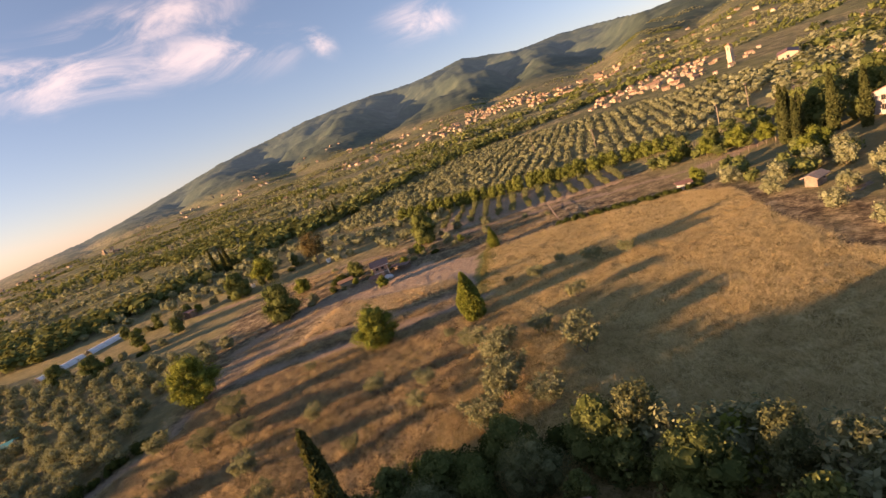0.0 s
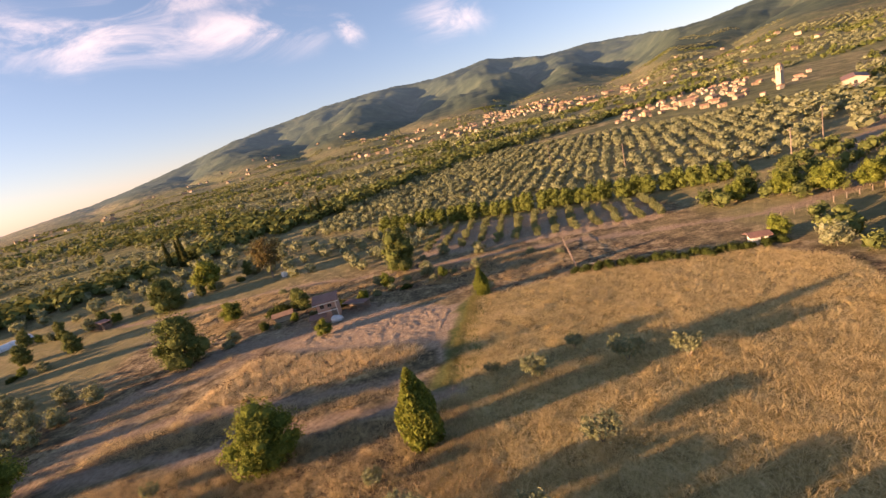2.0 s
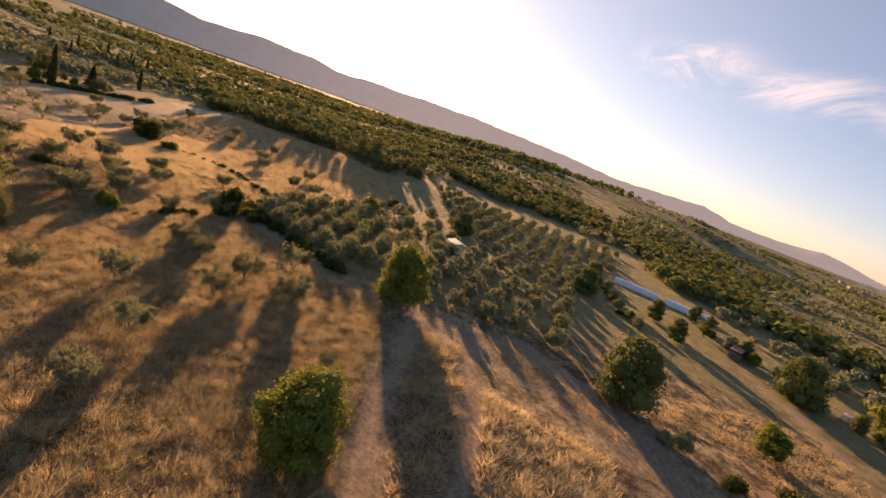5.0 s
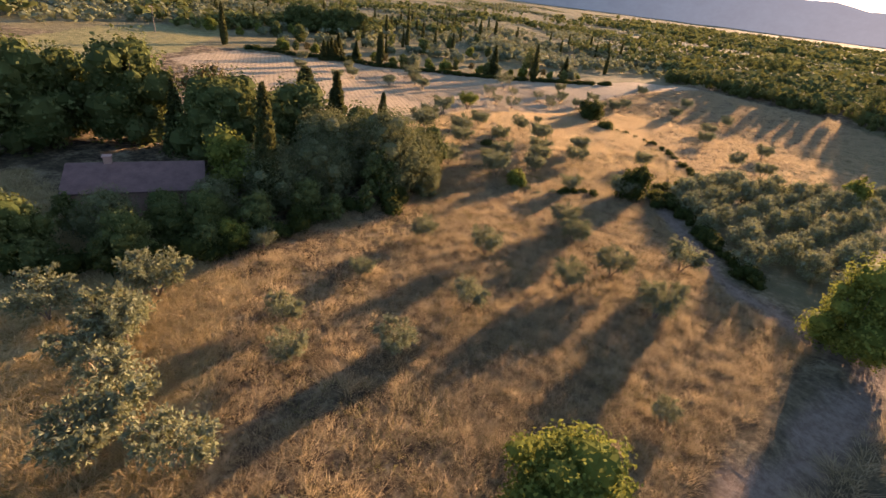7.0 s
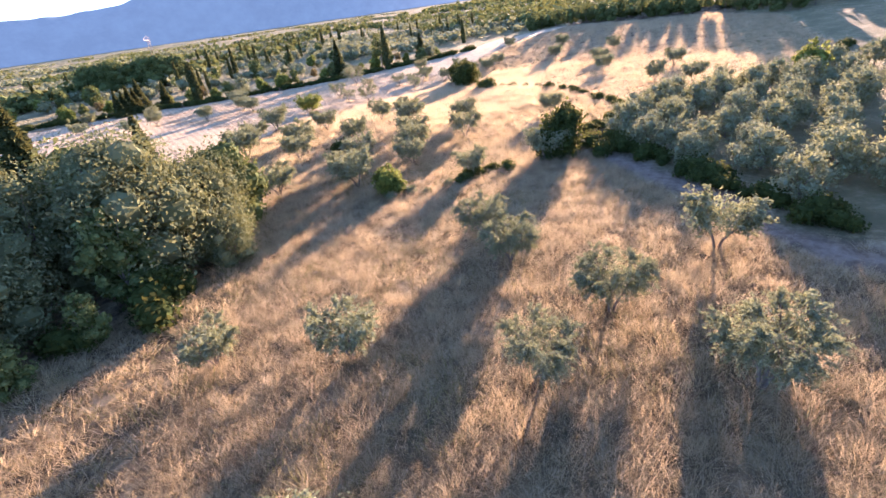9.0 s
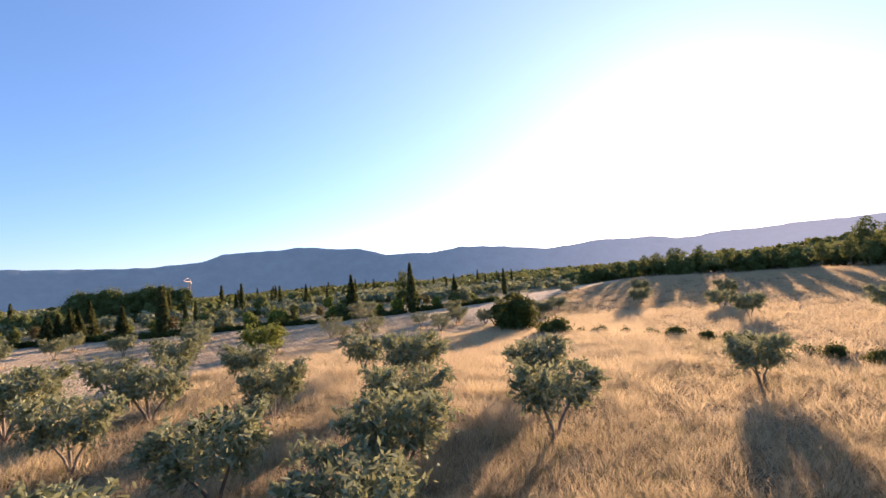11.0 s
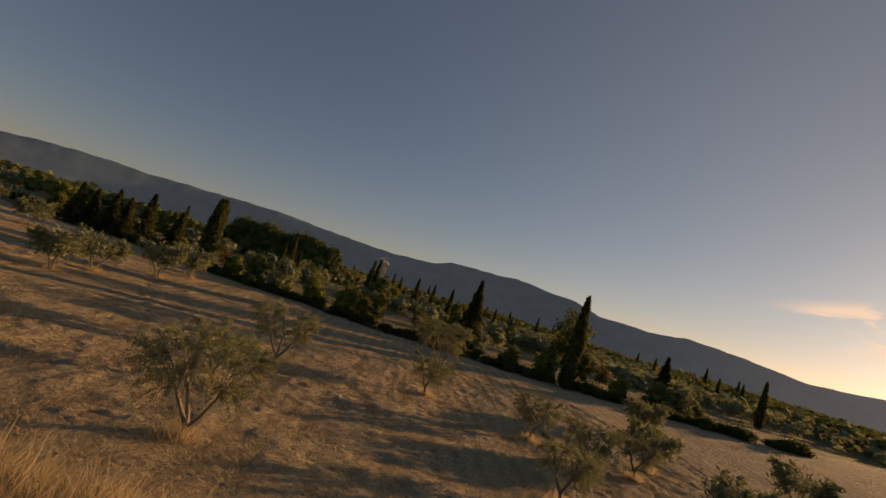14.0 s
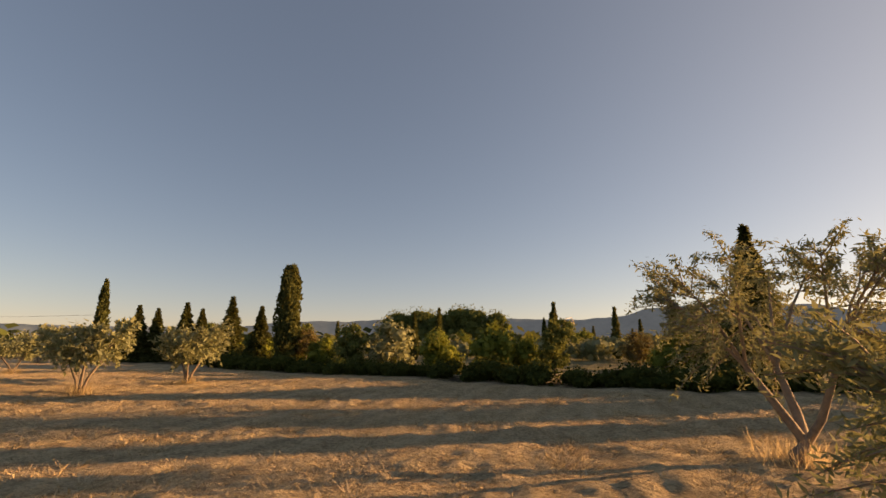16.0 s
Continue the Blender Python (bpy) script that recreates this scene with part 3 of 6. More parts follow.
def thing(name, label, category, x, y, z=None, turn=0.0, size=1.0, group="", kind=""):
    """An Empty at a thing's base, which parents its parts."""
    ob = new(name)
    ob.empty_display_size = 0.2
    ob.matrix_world = Matrix.LocRotScale((x, y, level(x, y) if z is None else z), Euler((0, 0, radians(turn))), (size, size, size))
    return tagged(ob, label, category, group, kind)


def part(name, data, mat, parent, label=""):
    """One mesh object under a thing or a part; data is a mesh or a bmesh."""
    if isinstance(data, bmesh.types.BMesh):
        me = bpy.data.meshes.new(name)
        data.to_mesh(me)
        data.free()
        data = me
    if mat and not data.materials:
        data.materials.append(mat)
    ob = new(name, data)
    ob.parent = parent
    if label:
        ob["label"] = label
    return ob


def cards(centres, size, rng, long=1.6, droop=0.0, outward=None):
    """Leaf sprays: one small bent-free quad each, pointed at both ends, in all directions."""
    k = len(centres)
    a = rng.normal(size=(k, 3))
    if outward is not None:
        a = a * 0.8 + outward
    a[:, 2] -= droop
    a /= np.linalg.norm(a, axis=1, keepdims=True)
    b = np.cross(a, rng.normal(size=(k, 3)))
    b /= np.linalg.norm(b, axis=1, keepdims=True) + 1e-9
    s = (size * rng.uniform(0.6, 1.4, k))[:, None]
    l, h = a * s * long * 0.5, b * s * 0.5
    v = np.stack([centres - l, centres + h - l * 0.1, centres + l, centres - h - l * 0.1], 1).reshape(-1, 3)
    return v, np.arange(4 * k).reshape(-1, 4)


def shingles(centres, outward, size, rng, long=1.5, loose=0.75):
    """Leaf sprays that lie on the skin of a crown, facing out with some disorder."""
    k = len(centres)
    face = outward / (np.linalg.norm(outward, axis=1, keepdims=True) + 1e-9) + loose * rng.normal(size=(k, 3)) * 0.6
    face /= np.linalg.norm(face, axis=1, keepdims=True)
    a = np.cross(face, rng.normal(size=(k, 3)))
    a /= np.linalg.norm(a, axis=1, keepdims=True) + 1e-9
    b = np.cross(face, a)
    s = (size * rng.uniform(0.6, 1.4, k))[:, None]
    l, h = a * s * long * 0.5, b * s * 0.5
    v = np.stack([centres - l, centres - h + l * 0.15, centres + l, centres + h + l * 0.15], 1).reshape(-1, 3)
    return v, np.arange(4 * k).reshape(-1, 4)


def blobs_points(blobs, k, rng, shell=0.75):
    """Places in and near the skin of some ellipsoids (x, y, z, rx, ry, rz), with the way out."""
    blobs = np.array(blobs, float)
    weight = blobs[:, 3] * blobs[:, 4] + blobs[:, 4] * blobs[:, 5]
    pick = rng.choice(len(blobs), k, p=weight / weight.sum())
    d = rng.normal(size=(k, 3))
    d /= np.linalg.norm(d, axis=1, keepdims=True)
    lump = 1 + 0.16 * np.sin(d[:, 0] * 7 + pick) + 0.13 * np.sin(d[:, 1] * 9 + 2 * pick) + 0.12 * np.sin(d[:, 2] * 8)
    r = (shell + (1 - shell) * rng.uniform(0, 1, k) ** 0.6 * 1.25) * lump
    return blobs[pick, :3] + d * blobs[pick, 3:] * r[:, None], d


def tube(line, radii, sides=7):
    """A tapered limb along points, as quads."""
    line, vs, fs = [Vector(p) for p in line], [], []
    for i, p in enumerate(line):
        way = (line[min(i + 1, len(line) - 1)] - line[max(i - 1, 0)]).normalized()
        u = way.orthogonal().normalized()
        v = way.cross(u)
        for j in range(sides):
            t = 2 * math.pi * j / sides
            vs.append(p + (u * math.cos(t) + v * math.sin(t)) * radii[i] * (1 + 0.12 * math.sin(3 * t + i)))
        if i:
            a, c = (i - 1) * sides, i * sides
            fs += [(a + j, a + (j + 1) % sides, c + (j + 1) % sides, c + j) for j in range(sides)]
    return [tuple(v) for v in vs], fs


def joined(pieces):
    """One vertex and face array out of several."""
    vs, fs, off = [], [], 0
    for v, f in pieces:
        v, f = np.asarray(v, float).reshape(-1, 3), np.asarray(f, int)
        vs.append(v)
        fs.append(f + off)
        off += len(v)
    return np.concatenate(vs), np.concatenate(fs)


def lump(blob, rng, rings=4, seg=7):
    """A rough closed leaf mass that keeps the light from passing straight through a crown."""
    x, y, z, rx, ry, rz = blob
    vs, fs = [], []
    for i in range(rings + 1):
        t = math.pi * i / rings
        for j in range(seg):
            p = 2 * math.pi * j / seg
            q = rng.uniform(0.8, 1.12)
            vs.append((x + rx * q * math.sin(t) * math.cos(p), y + ry * q * math.sin(t) * math.sin(p), z + rz * q * math.cos(t)))
    for i in range(rings):
        for j in range(seg):
            fs.append((i * seg + j, (i + 1) * seg + j, (i + 1) * seg + (j + 1) % seg, i * seg + (j + 1) % seg))
    return vs, fs


def limbs(rng, foot, fork, count, spread, top, thick, sides=7):
    """A trunk that forks into bent limbs; gives the pieces and the limb ends."""
    lean = rng.uniform(-0.12, 0.12, 2)
    neck = (foot[0] + lean[0] * fork, foot[1] + lean[1] * fork, fork)
    pieces = [tube([(foot[0], foot[1], -0.15), (foot[0] + lean[0] * 0.2, foot[1], 0.1), ((foot[0] + neck[0]) / 2 + 0.05, (foot[1] + neck[1]) / 2, fork * 0.55), neck],
                   [thick * 1.5, thick * 1.1, thick * 0.85, thick * 0.8], sides)]
    ends = []
    for i in range(count):
        a = 2 * math.pi * (i + rng.uniform(-0.3, 0.3)) / count
        out, up = spread * rng.uniform(0.6, 1.0), top * rng.uniform(0.8, 1.0)
        dx, dy = math.cos(a), math.sin(a)
        mid = (neck[0] + dx * out * 0.45, neck[1] + dy * out * 0.45, fork + (up - fork) * 0.35)
        end = (neck[0] + dx * out, neck[1] + dy * out, up)
        pieces.append(tube([neck, mid, end], [thick * 0.55, thick * 0.36, thick * 0.1], 6))
        for _ in range(2):
            b = a + rng.uniform(-1.0, 1.0)
            tip = (mid[0] + math.cos(b) * out * 0.5, mid[1] + math.sin(b) * out * 0.5, mid[2] + (up - fork) * rng.uniform(0.2, 0.6))
            pieces.append(tube([mid, ((mid[0] + tip[0]) / 2, (mid[1] + tip[1]) / 2, mid[2] + (tip[2] - mid[2]) * 0.4), tip], [thick * 0.26, thick * 0.18, thick * 0.05], 5))
            ends.append(tip)
        ends.append(end)
    return pieces, ends


PLANTS = {}


def olive_meshes(seed, leaves, size, long=3.0, fork=0.0, fill_part=5):
    """An old olive, 3 m high and as wide: stems that part near the ground or on a short trunk, long arching twigs, thin foliage."""
    rng = np.random.default_rng(seed)
    pieces, twigs = [], []
    stems, start = int(rng.integers(2, 4)), rng.uniform(0, 6.28)
    for i in range(stems):
        a = start + 2 * math.pi * i / stems + rng.uniform(-0.4, 0.4)
        dx, dy, lean, thick = math.cos(a), math.sin(a), rng.uniform(0.75, 1.15), rng.uniform(0.036, 0.05)
        knee, neck = (dx * 0.16 * lean, dy * 0.16 * lean, rng.uniform(0.35, 0.55)), (dx * 0.5 * lean, dy * 0.5 * lean, rng.uniform(0.95, 1.2))
        if fork:
            knee = (0.1 + dx * 0.2 * lean, dy * 0.2 * lean, fork + 0.22)
            if i == 0:
                pieces.append(tube([(-0.06, 0, -0.15), (-0.02, 0.01, 0.12), (0.07, 0, fork * 0.7), (0.1, 0, fork + 0.05)], [0.09, 0.068, 0.058, 0.05], 9))
            pieces.append(tube([(0.1, 0, fork - 0.04), knee, neck], [thick * 1.1, thick, thick * 0.72], 8))
        else:
            pieces.append(tube([(dx * 0.05, dy * 0.05, -0.15), (dx * 0.07, dy * 0.07, 0.1), knee, neck], [thick * 1.7, thick * 1.25, thick, thick * 0.72], 8))
        for j in range(4):
            b = a + (j - 1.5) * 0.85 + rng.uniform(-0.3, 0.3)
            out, up = rng.uniform(0.45, 0.8), rng.uniform(0.5, 1.15)
            mid = (neck[0] + math.cos(b) * out * 0.5, neck[1] + math.sin(b) * out * 0.5, neck[2] + up * 0.6)
            end = (neck[0] + math.cos(b) * out, neck[1] + math.sin(b) * out, neck[2] + up)
            pieces.append(tube([neck, mid, end], [thick * 0.5, thick * 0.34, thick * 0.12], 6))
            for k in range(20):
                t = rng.uniform(0.25, 1.0)
                foot = np.array(mid) * (1 - t) + np.array(end) * t if k > 7 else np.array(neck) * (1 - t) + np.array(mid) * t
                way = np.array([math.cos(b) * 0.7, math.sin(b) * 0.7, 0.45 if k > 7 else -0.15]) + rng.normal(0, 0.42, 3)
                twigs.append((foot, way / np.linalg.norm(way), rng.uniform(0.3, 0.68)))
    per = max(2, leaves // len(twigs))
    spots, ways = [], []
    for k, (foot, way, far) in enumerate(twigs):
        t = rng.uniform(0.12, 1.0, per) ** 0.8
        drop = np.zeros((per, 3))
        drop[:, 2] = -0.28 * far * t * t
        spots.append(foot + way * (far * t)[:, None] + drop + rng.normal(0, 0.05 * far + 0.012 if leaves < 9000 else 0.03, (per, 3)))
        ways.append(np.repeat(way[None], per, 0))
        if (k % 3 == 0 and leaves > 2500) or leaves > 9000:
            pieces.append(tube([tuple(foot), tuple(foot + way * far * 0.5 - (0, 0, 0.07 * far)), tuple(foot + way * far * 0.95 - (0, 0, 0.25 * far))], [0.008, 0.006, 0.003], 3))
    fill_count = leaves // 3 if leaves < 9000 else leaves // fill_part
    fill, way = blobs_points([(0, 0, 1.9, 1.15, 1.15, 0.7), (0.5, 0.2, 1.7, 0.85, 0.75, 0.6), (-0.5, -0.3, 1.75, 0.75, 0.85, 0.65), (0.2, -0.5, 1.25, 0.8, 0.8, 0.5), (-0.3, 0.6, 1.3, 0.7, 0.7, 0.5)], fill_count, rng, 0.35)
    fill = fill * (0.92, 0.92, 0.72) + (0, 0, 0.34)
    crown = cards(np.concatenate(spots + [fill]), size, rng, long, 0.15, np.concatenate(ways + [way]) * 0.8)
    return mesh_of("trunk", *joined(pieces), True), mesh_of("crown", *crown)


def round_meshes(seed, blobs, sprays, size, trunk, fork, core=0.72, long=1.5):
    """A broad-leaved tree from crown masses."""
    rng = np.random.default_rng(seed)
    top = max(b[2] for b in blobs)
    pieces, _ = limbs(rng, (0, 0), fork, 5, 0.6 * max(abs(b[0]) + 0.6 * b[3] for b in blobs), top, trunk)
    p, d = blobs_points(blobs, sprays, rng, 0.72)
    free = sprays // 4
    leaves = [shingles(p[free:], d[free:] + (0, 0, 0.15), size, rng, long), cards(p[:free], size * 0.9, rng, long, 0.15, d[:free] * 0.7)]
    leaves += [lump((b[0], b[1], b[2], b[3] * core, b[4] * core, b[5] * core), rng) for b in blobs]
    return mesh_of("trunk", *joined(pieces), True), mesh_of("crown", *joined(leaves))


def cluster(seed, wide, tall, low, count, flat=0.75):
    """Crown masses filling a round crown, wide across, from low to tall."""
    rng = np.random.default_rng(seed)
    out = [(0, 0, (low + tall) / 2, wide * 0.3, wide * 0.3, (tall - low) * 0.38)]
    for i in range(6):
        a = i * 1.05 + rng.uniform(-0.3, 0.3)
        r, s = wide * rng.uniform(0.22, 0.3), wide * rng.uniform(0.13, 0.18)
        out.append((r * math.cos(a), r * math.sin(a), low + (tall - low) * rng.uniform(0.12, 0.24), s, s, s))
    for i in range(count):
        a, t = 2.4 * i + rng.uniform(-0.4, 0.4), (i + 0.5) / count
        r = wide * 0.5 * (0.66 * math.sin(math.pi * (0.24 + 0.68 * t))) * rng.uniform(0.6, 1.36)
        s = wide * rng.uniform(0.09, 0.25)
        out.append((r * math.cos(a), r * math.sin(a), low + (tall - low) * (0.12 + 0.78 * t), s, s, s * flat * 1.1))
    return out


def spire_meshes(seed, tall, wide, sprays, size, kind="column"):
    """A cypress or other narrow conifer, foliage to the ground."""
    rng = np.random.default_rng(seed)
    t = rng.uniform(0.02, 1, sprays)
    if kind == "column":
        prof = lambda q: np.minimum(1.0, 0.55 + 1.6 * q) * (1 - q) ** 0.62 * 1.12  # noqa: E731
    elif kind == "egg":
        prof = lambda q: (0.75 + 0.5 * np.minimum(q, 0.35)) * np.minimum(1.0, (1.0 - q) * 1.7 + 0.02) ** 0.8 * 1.1  # noqa: E731
    elif kind == "blunt":
        prof = lambda q: (0.78 + 0.22 * np.sin(np.pi * np.minimum(1.0, q * 1.25))) * np.minimum(1.0, (1.03 - q) * 6.0) ** 0.55  # noqa: E731
    else:
        prof = lambda q: (1 - q) ** 1.05 * (0.78 + 0.4 * np.abs(np.sin(q * 22)))  # noqa: E731
    a = rng.uniform(0, 2 * np.pi, sprays)
    r = wide / 2 * prof(t) * (0.78 + 0.34 * rng.uniform(0, 1, sprays)) * (1 + 0.12 * np.sin(3 * a + 9 * t))
    p = np.stack([r * np.cos(a), r * np.sin(a), t * tall], -1)
    out = np.stack([np.cos(a), np.sin(a), 0 * a], -1)
    v = cards(p, size, rng, 2.2, -1.4 if kind != "tiers" else 0.1, out * (0.5 if kind != "tiers" else 1.6))
    core, fs, rings, seg = [], [], 14, 9
    for i in range(rings + 1):
        q = i / rings
        for j in range(seg):
            b = 2 * math.pi * j / seg
            k = wide / 2 * float(prof(np.array(min(q, 0.999)))) * (0.82 if kind != "tiers" else 0.62) * rng.uniform(0.85, 1.1)
            core.append((k * math.cos(b), k * math.sin(b), 0.15 + q * tall * 0.97))
    for i in range(rings):
        fs += [(i * seg + j, i * seg + (j + 1) % seg, (i + 1) * seg + (j + 1) % seg, (i + 1) * seg + j) for j in range(seg)]
    trunk = tube([(0, 0, -0.2), (0, 0, tall * 0.4), (0, 0, tall * 0.85)], [wide * 0.09, wide * 0.06, 0.03], 7)
    return mesh_of("trunk", *joined([trunk]), True), mesh_of("crown", *joined([v, (core, fs)]))


def bush_meshes(seed, blobs, sprays, size, core=0.8):
    rng = np.random.default_rng(seed)
    p, d = blobs_points(blobs, sprays, rng, 0.75)
    free = sprays // 3
    leaves = [shingles(p[free:], d[free:], size, rng, 1.5), cards(p[:free], size, rng, 1.4, 0.1, d[:free] * 0.8)] + [lump((b[0], b[1], b[2], b[3] * core, b[4] * core, b[5] * core), rng) for b in blobs]
    stems = []
    for b in blobs:
        stems.append(tube([(b[0] * 0.3, b[1] * 0.3, -0.1), (b[0] * 0.8, b[1] * 0.8, b[2])], [0.07, 0.03], 5))
    return mesh_of("stems", *joined(stems), True), mesh_of("foliage", *joined(leaves))


def plant(kind, x, y, size=1.0, turn=None, label="", group="", tall=1.0):
    """Sets out one plant of a kind; all of a kind share their meshes."""
    name, text, category, wood, leaf, mats = PLANTS[kind][:6]
    turn = (x * 37.7 + y * 91.3) % 360 if turn is None else turn
    spot = Matrix.LocRotScale((x, y, level(x, y) - 0.03), Euler((0, 0, radians(turn))), (size, size, size * tall))
    if len(PLANTS[kind]) == 6:
        ob = new(name)
        ob.empty_display_size = 0.2
        part(wood.name.split(".")[0], wood, mats[0], ob)
        part(leaf.name.split(".")[0], leaf, mats[1], ob)
        tagged(ob, label or text, category, group)
        ob.matrix_world = spot
        PLANTS[kind].append(ob)
        return ob
    first = PLANTS[kind][6]
    ob = first.copy()
    scene.collection.objects.link(ob)
    ob.matrix_world = spot
    for c in first.children:
        d = c.copy()
        scene.collection.objects.link(d)
        d.parent = ob
    ob["group"] = group or ob.get("group", "")
    if not ob["group"]:
        del ob["group"]
    return tagged(ob, label or text)


OLIVE_TEXT = "gnarled grey-green olive tree standing in dry ground"
for i in range(4):
    PLANTS["olive%d" % i] = ["olive_tree", OLIVE_TEXT, "tree", *olive_meshes(50 + i, 3000, 0.068), (BARK, LEAF_OLIVE)]
    PLANTS["grove%d" % i] = ["olive_tree", "rounded silvery olive tree in a planted row", "tree",
                             *round_meshes(60 + i, cluster(60 + i, 4.3, 3.5, 0.4, 9), 1300, 0.17, 0.12, 0.6, core=0.6, long=2.0), (BARK, LEAF_OLIVE)]
for i in range(3):
    PLANTS["field%d" % i] = ["olive_tree", OLIVE_TEXT, "tree", *olive_meshes(55 + i, 1900, 0.095, 2.6), (BARK, LEAF_OLIVE)]
for i in range(2):
    PLANTS["full%d" % i] = ["olive_tree", OLIVE_TEXT, "tree", *olive_meshes(58 + i, 18000, 0.027, 3.4), (BARK, LEAF_OLIVE)]
    PLANTS["lacy%d" % i] = ["olive_tree", OLIVE_TEXT, "tree", *olive_meshes(58 + i, 17000, 0.0165, 3.7, 0.5 - 0.25 * i, 16), (BARK, LEAF_OLIVE)]
for i in range(3):
    PLANTS["bushy%d" % i] = ["olive_tree", "full-crowned silvery olive tree", "tree",
                             *round_meshes(74 + i, cluster(74 + i, 4.4, 3.7, 0.5, 11), 2300, 0.115, 0.1, 0.8, core=0.5, long=2.6), (BARK, LEAF_OLIVE)]
PLANTS["sapling"] = ["young_tree", "slender young green tree on a bare stem", "tree", *olive_meshes(78, 2400, 0.085, 2.0), (BARK, LEAF_LIME)]
PLANTS["young"] = ["young_olive_tree", "small young olive tree in an orchard row", "tree", *olive_meshes(71, 300, 0.23, 2.0), (BARK, LEAF_YOUNG)]
PLANTS["round"] = ["broadleaf_tree", "round leafy green tree, brightly lit on the sunny side", "tree",
                   *round_meshes(80, cluster(80, 8.2, 8.6, 0.3, 30), 13000, 0.19, 0.22, 1.2), (BARK, LEAF_LIME)]
PLANTS["oak"] = ["oak_tree", "dense dark green oak with a broad full crown", "tree",
                 *round_meshes(81, cluster(81, 9.6, 9.5, 0.1, 30), 5200, 0.26, 0.26, 1.5), (BARK, LEAF_OAK)]
PLANTS["holm"] = ["oak_tree", "dense dark green oak with a broad full crown", "tree",
                  *round_meshes(87, cluster(87, 9.6, 9.5, 0.0, 34), 20000, 0.125, 0.26, 1.5, core=0.5, long=1.9), (BARK, LEAF_HOLM)]
PLANTS["willow"] = ["garden_tree", "tall pale grey-green garden tree", "tree",
                    *round_meshes(88, cluster(88, 6.0, 8.0, 0.2, 20), 7000, 0.18, 0.2, 1.5, core=0.55, long=2.0), (BARK, LEAF_HOLM)]
PLANTS["wood0"] = ["woodland_tree", "leafy woodland tree at the field's edge", "tree",
                   *round_meshes(82, cluster(82, 6.5, 8.2, 0.1, 18), 2200, 0.3, 0.16, 1.6), (BARK, LEAF_WOOD)]
PLANTS["wood1"] = ["woodland_tree", "leafy woodland tree at the field's edge", "tree",
                   *round_meshes(83, cluster(83, 5.2, 9.5, 0.8, 16), 2200, 0.3, 0.15, 2.0), (BARK, LEAF_OAK)]
PLANTS["row"] = ["leafy_tree", "leafy green tree in a dense row", "tree",
                 *round_meshes(89, cluster(89, 6.4, 7.0, 0.1, 18), 2200, 0.3, 0.16, 1.4), (BARK, LEAF_ROW)]
PLANTS["lime"] = ["broadleaf_tree", "bright yellow-green leafy tree", "tree",
                  *round_meshes(84, cluster(84, 5.6, 5.6, 0.6, 15), 3200, 0.22, 0.13, 1.0), (BARK, LEAF_LIME)]
PLANTS["rust"] = ["pine_tree", "half-dry rusty brown tree on a bare trunk", "tree",
                  *round_meshes(85, cluster(85, 8.5, 11.5, 3.5, 13), 3600, 0.24, 0.22, 4.0, core=0.5), (BARK, LEAF_BROWN)]
PLANTS["robinia"] = ["robinia_tree", "tall feathery tree in the woodland edge", "tree",
                     *round_meshes(86, cluster(86, 6.0, 10.0, 3.0, 12), 2200, 0.27, 0.14, 3.0, core=0.35), (BARK, LEAF_WOOD)]
PLANTS["cypress"] = ["cypress_tree", "tall narrow dark green cypress", "tree", *spire_meshes(90, 11.0, 2.1, 1700, 0.26), (BARK, LEAF_DARK)]
PLANTS["far_cypress"] = ["cypress_tree", "tall narrow dark green cypress", "tree", *spire_meshes(98, 11.0, 2.1, 420, 0.5), (BARK, LEAF_DARK)]
PLANTS["blunt"] = ["cypress_tree", "broad blunt-topped dark cypress column", "tree", *spire_meshes(91, 11.0, 2.5, 2800, 0.22, "blunt"), (BARK, LEAF_DARK)]
PLANTS["fir"] = ["fir_tree", "dark pointed conifer with tiered branches", "tree", *spire_meshes(92, 9.0, 3.9, 3000, 0.25, "tiers"), (BARK, LEAF_DARK)]
PLANTS["thuja"] = ["thuja_tree", "bright green compact conifer beside the field boundary", "tree", *spire_meshes(93, 7.5, 3.4, 4200, 0.2, "egg"), (BARK, LEAF_LIME)]
PLANTS["ivy"] = ["ivy_bush", "tall dark ivy-covered bush", "bush",
                 *bush_meshes(94, [(0, 0, 1.5, 1.6, 1.5, 1.9), (0.5, 0.3, 2.9, 1.1, 1.1, 1.1), (-0.9, -0.2, 1.4, 1.0, 1.2, 1.4)], 3600, 0.2), (BARK, LEAF_BRAMBLE)]
PLANTS["bramble"] = ["bramble_bush", "dense green bramble bush", "bush",
                     *bush_meshes(95, [(0, 0, 0.8, 1.3, 1.2, 1.0), (1.2, 0.3, 0.6, 0.9, 1.0, 0.8), (-1.1, 0.2, 0.5, 1.0, 0.8, 0.7)], 800, 0.19), (BARK, LEAF_BRAMBLE)]
PLANTS["fig"] = ["fig_bush", "bright yellow-green fig bush", "bush",
                 *bush_meshes(96, [(0, 0, 1.3, 1.2, 1.2, 1.3), (0.9, 0.4, 0.9, 0.8, 0.8, 0.9), (-0.8, 0.3, 1.6, 0.7, 0.7, 0.8)], 1500, 0.24), (BARK, LEAF_LIME)]
PLANTS["scrub"] = ["scrub_bush", "low grey-green scrub bush in dry grass", "bush",
                   *bush_meshes(97, [(0, 0, 0.6, 0.9, 0.9, 0.7), (0.7, 0.2, 0.5, 0.7, 0.6, 0.6)], 700, 0.2, 0.6), (BARK, LEAF_OLIVE)]


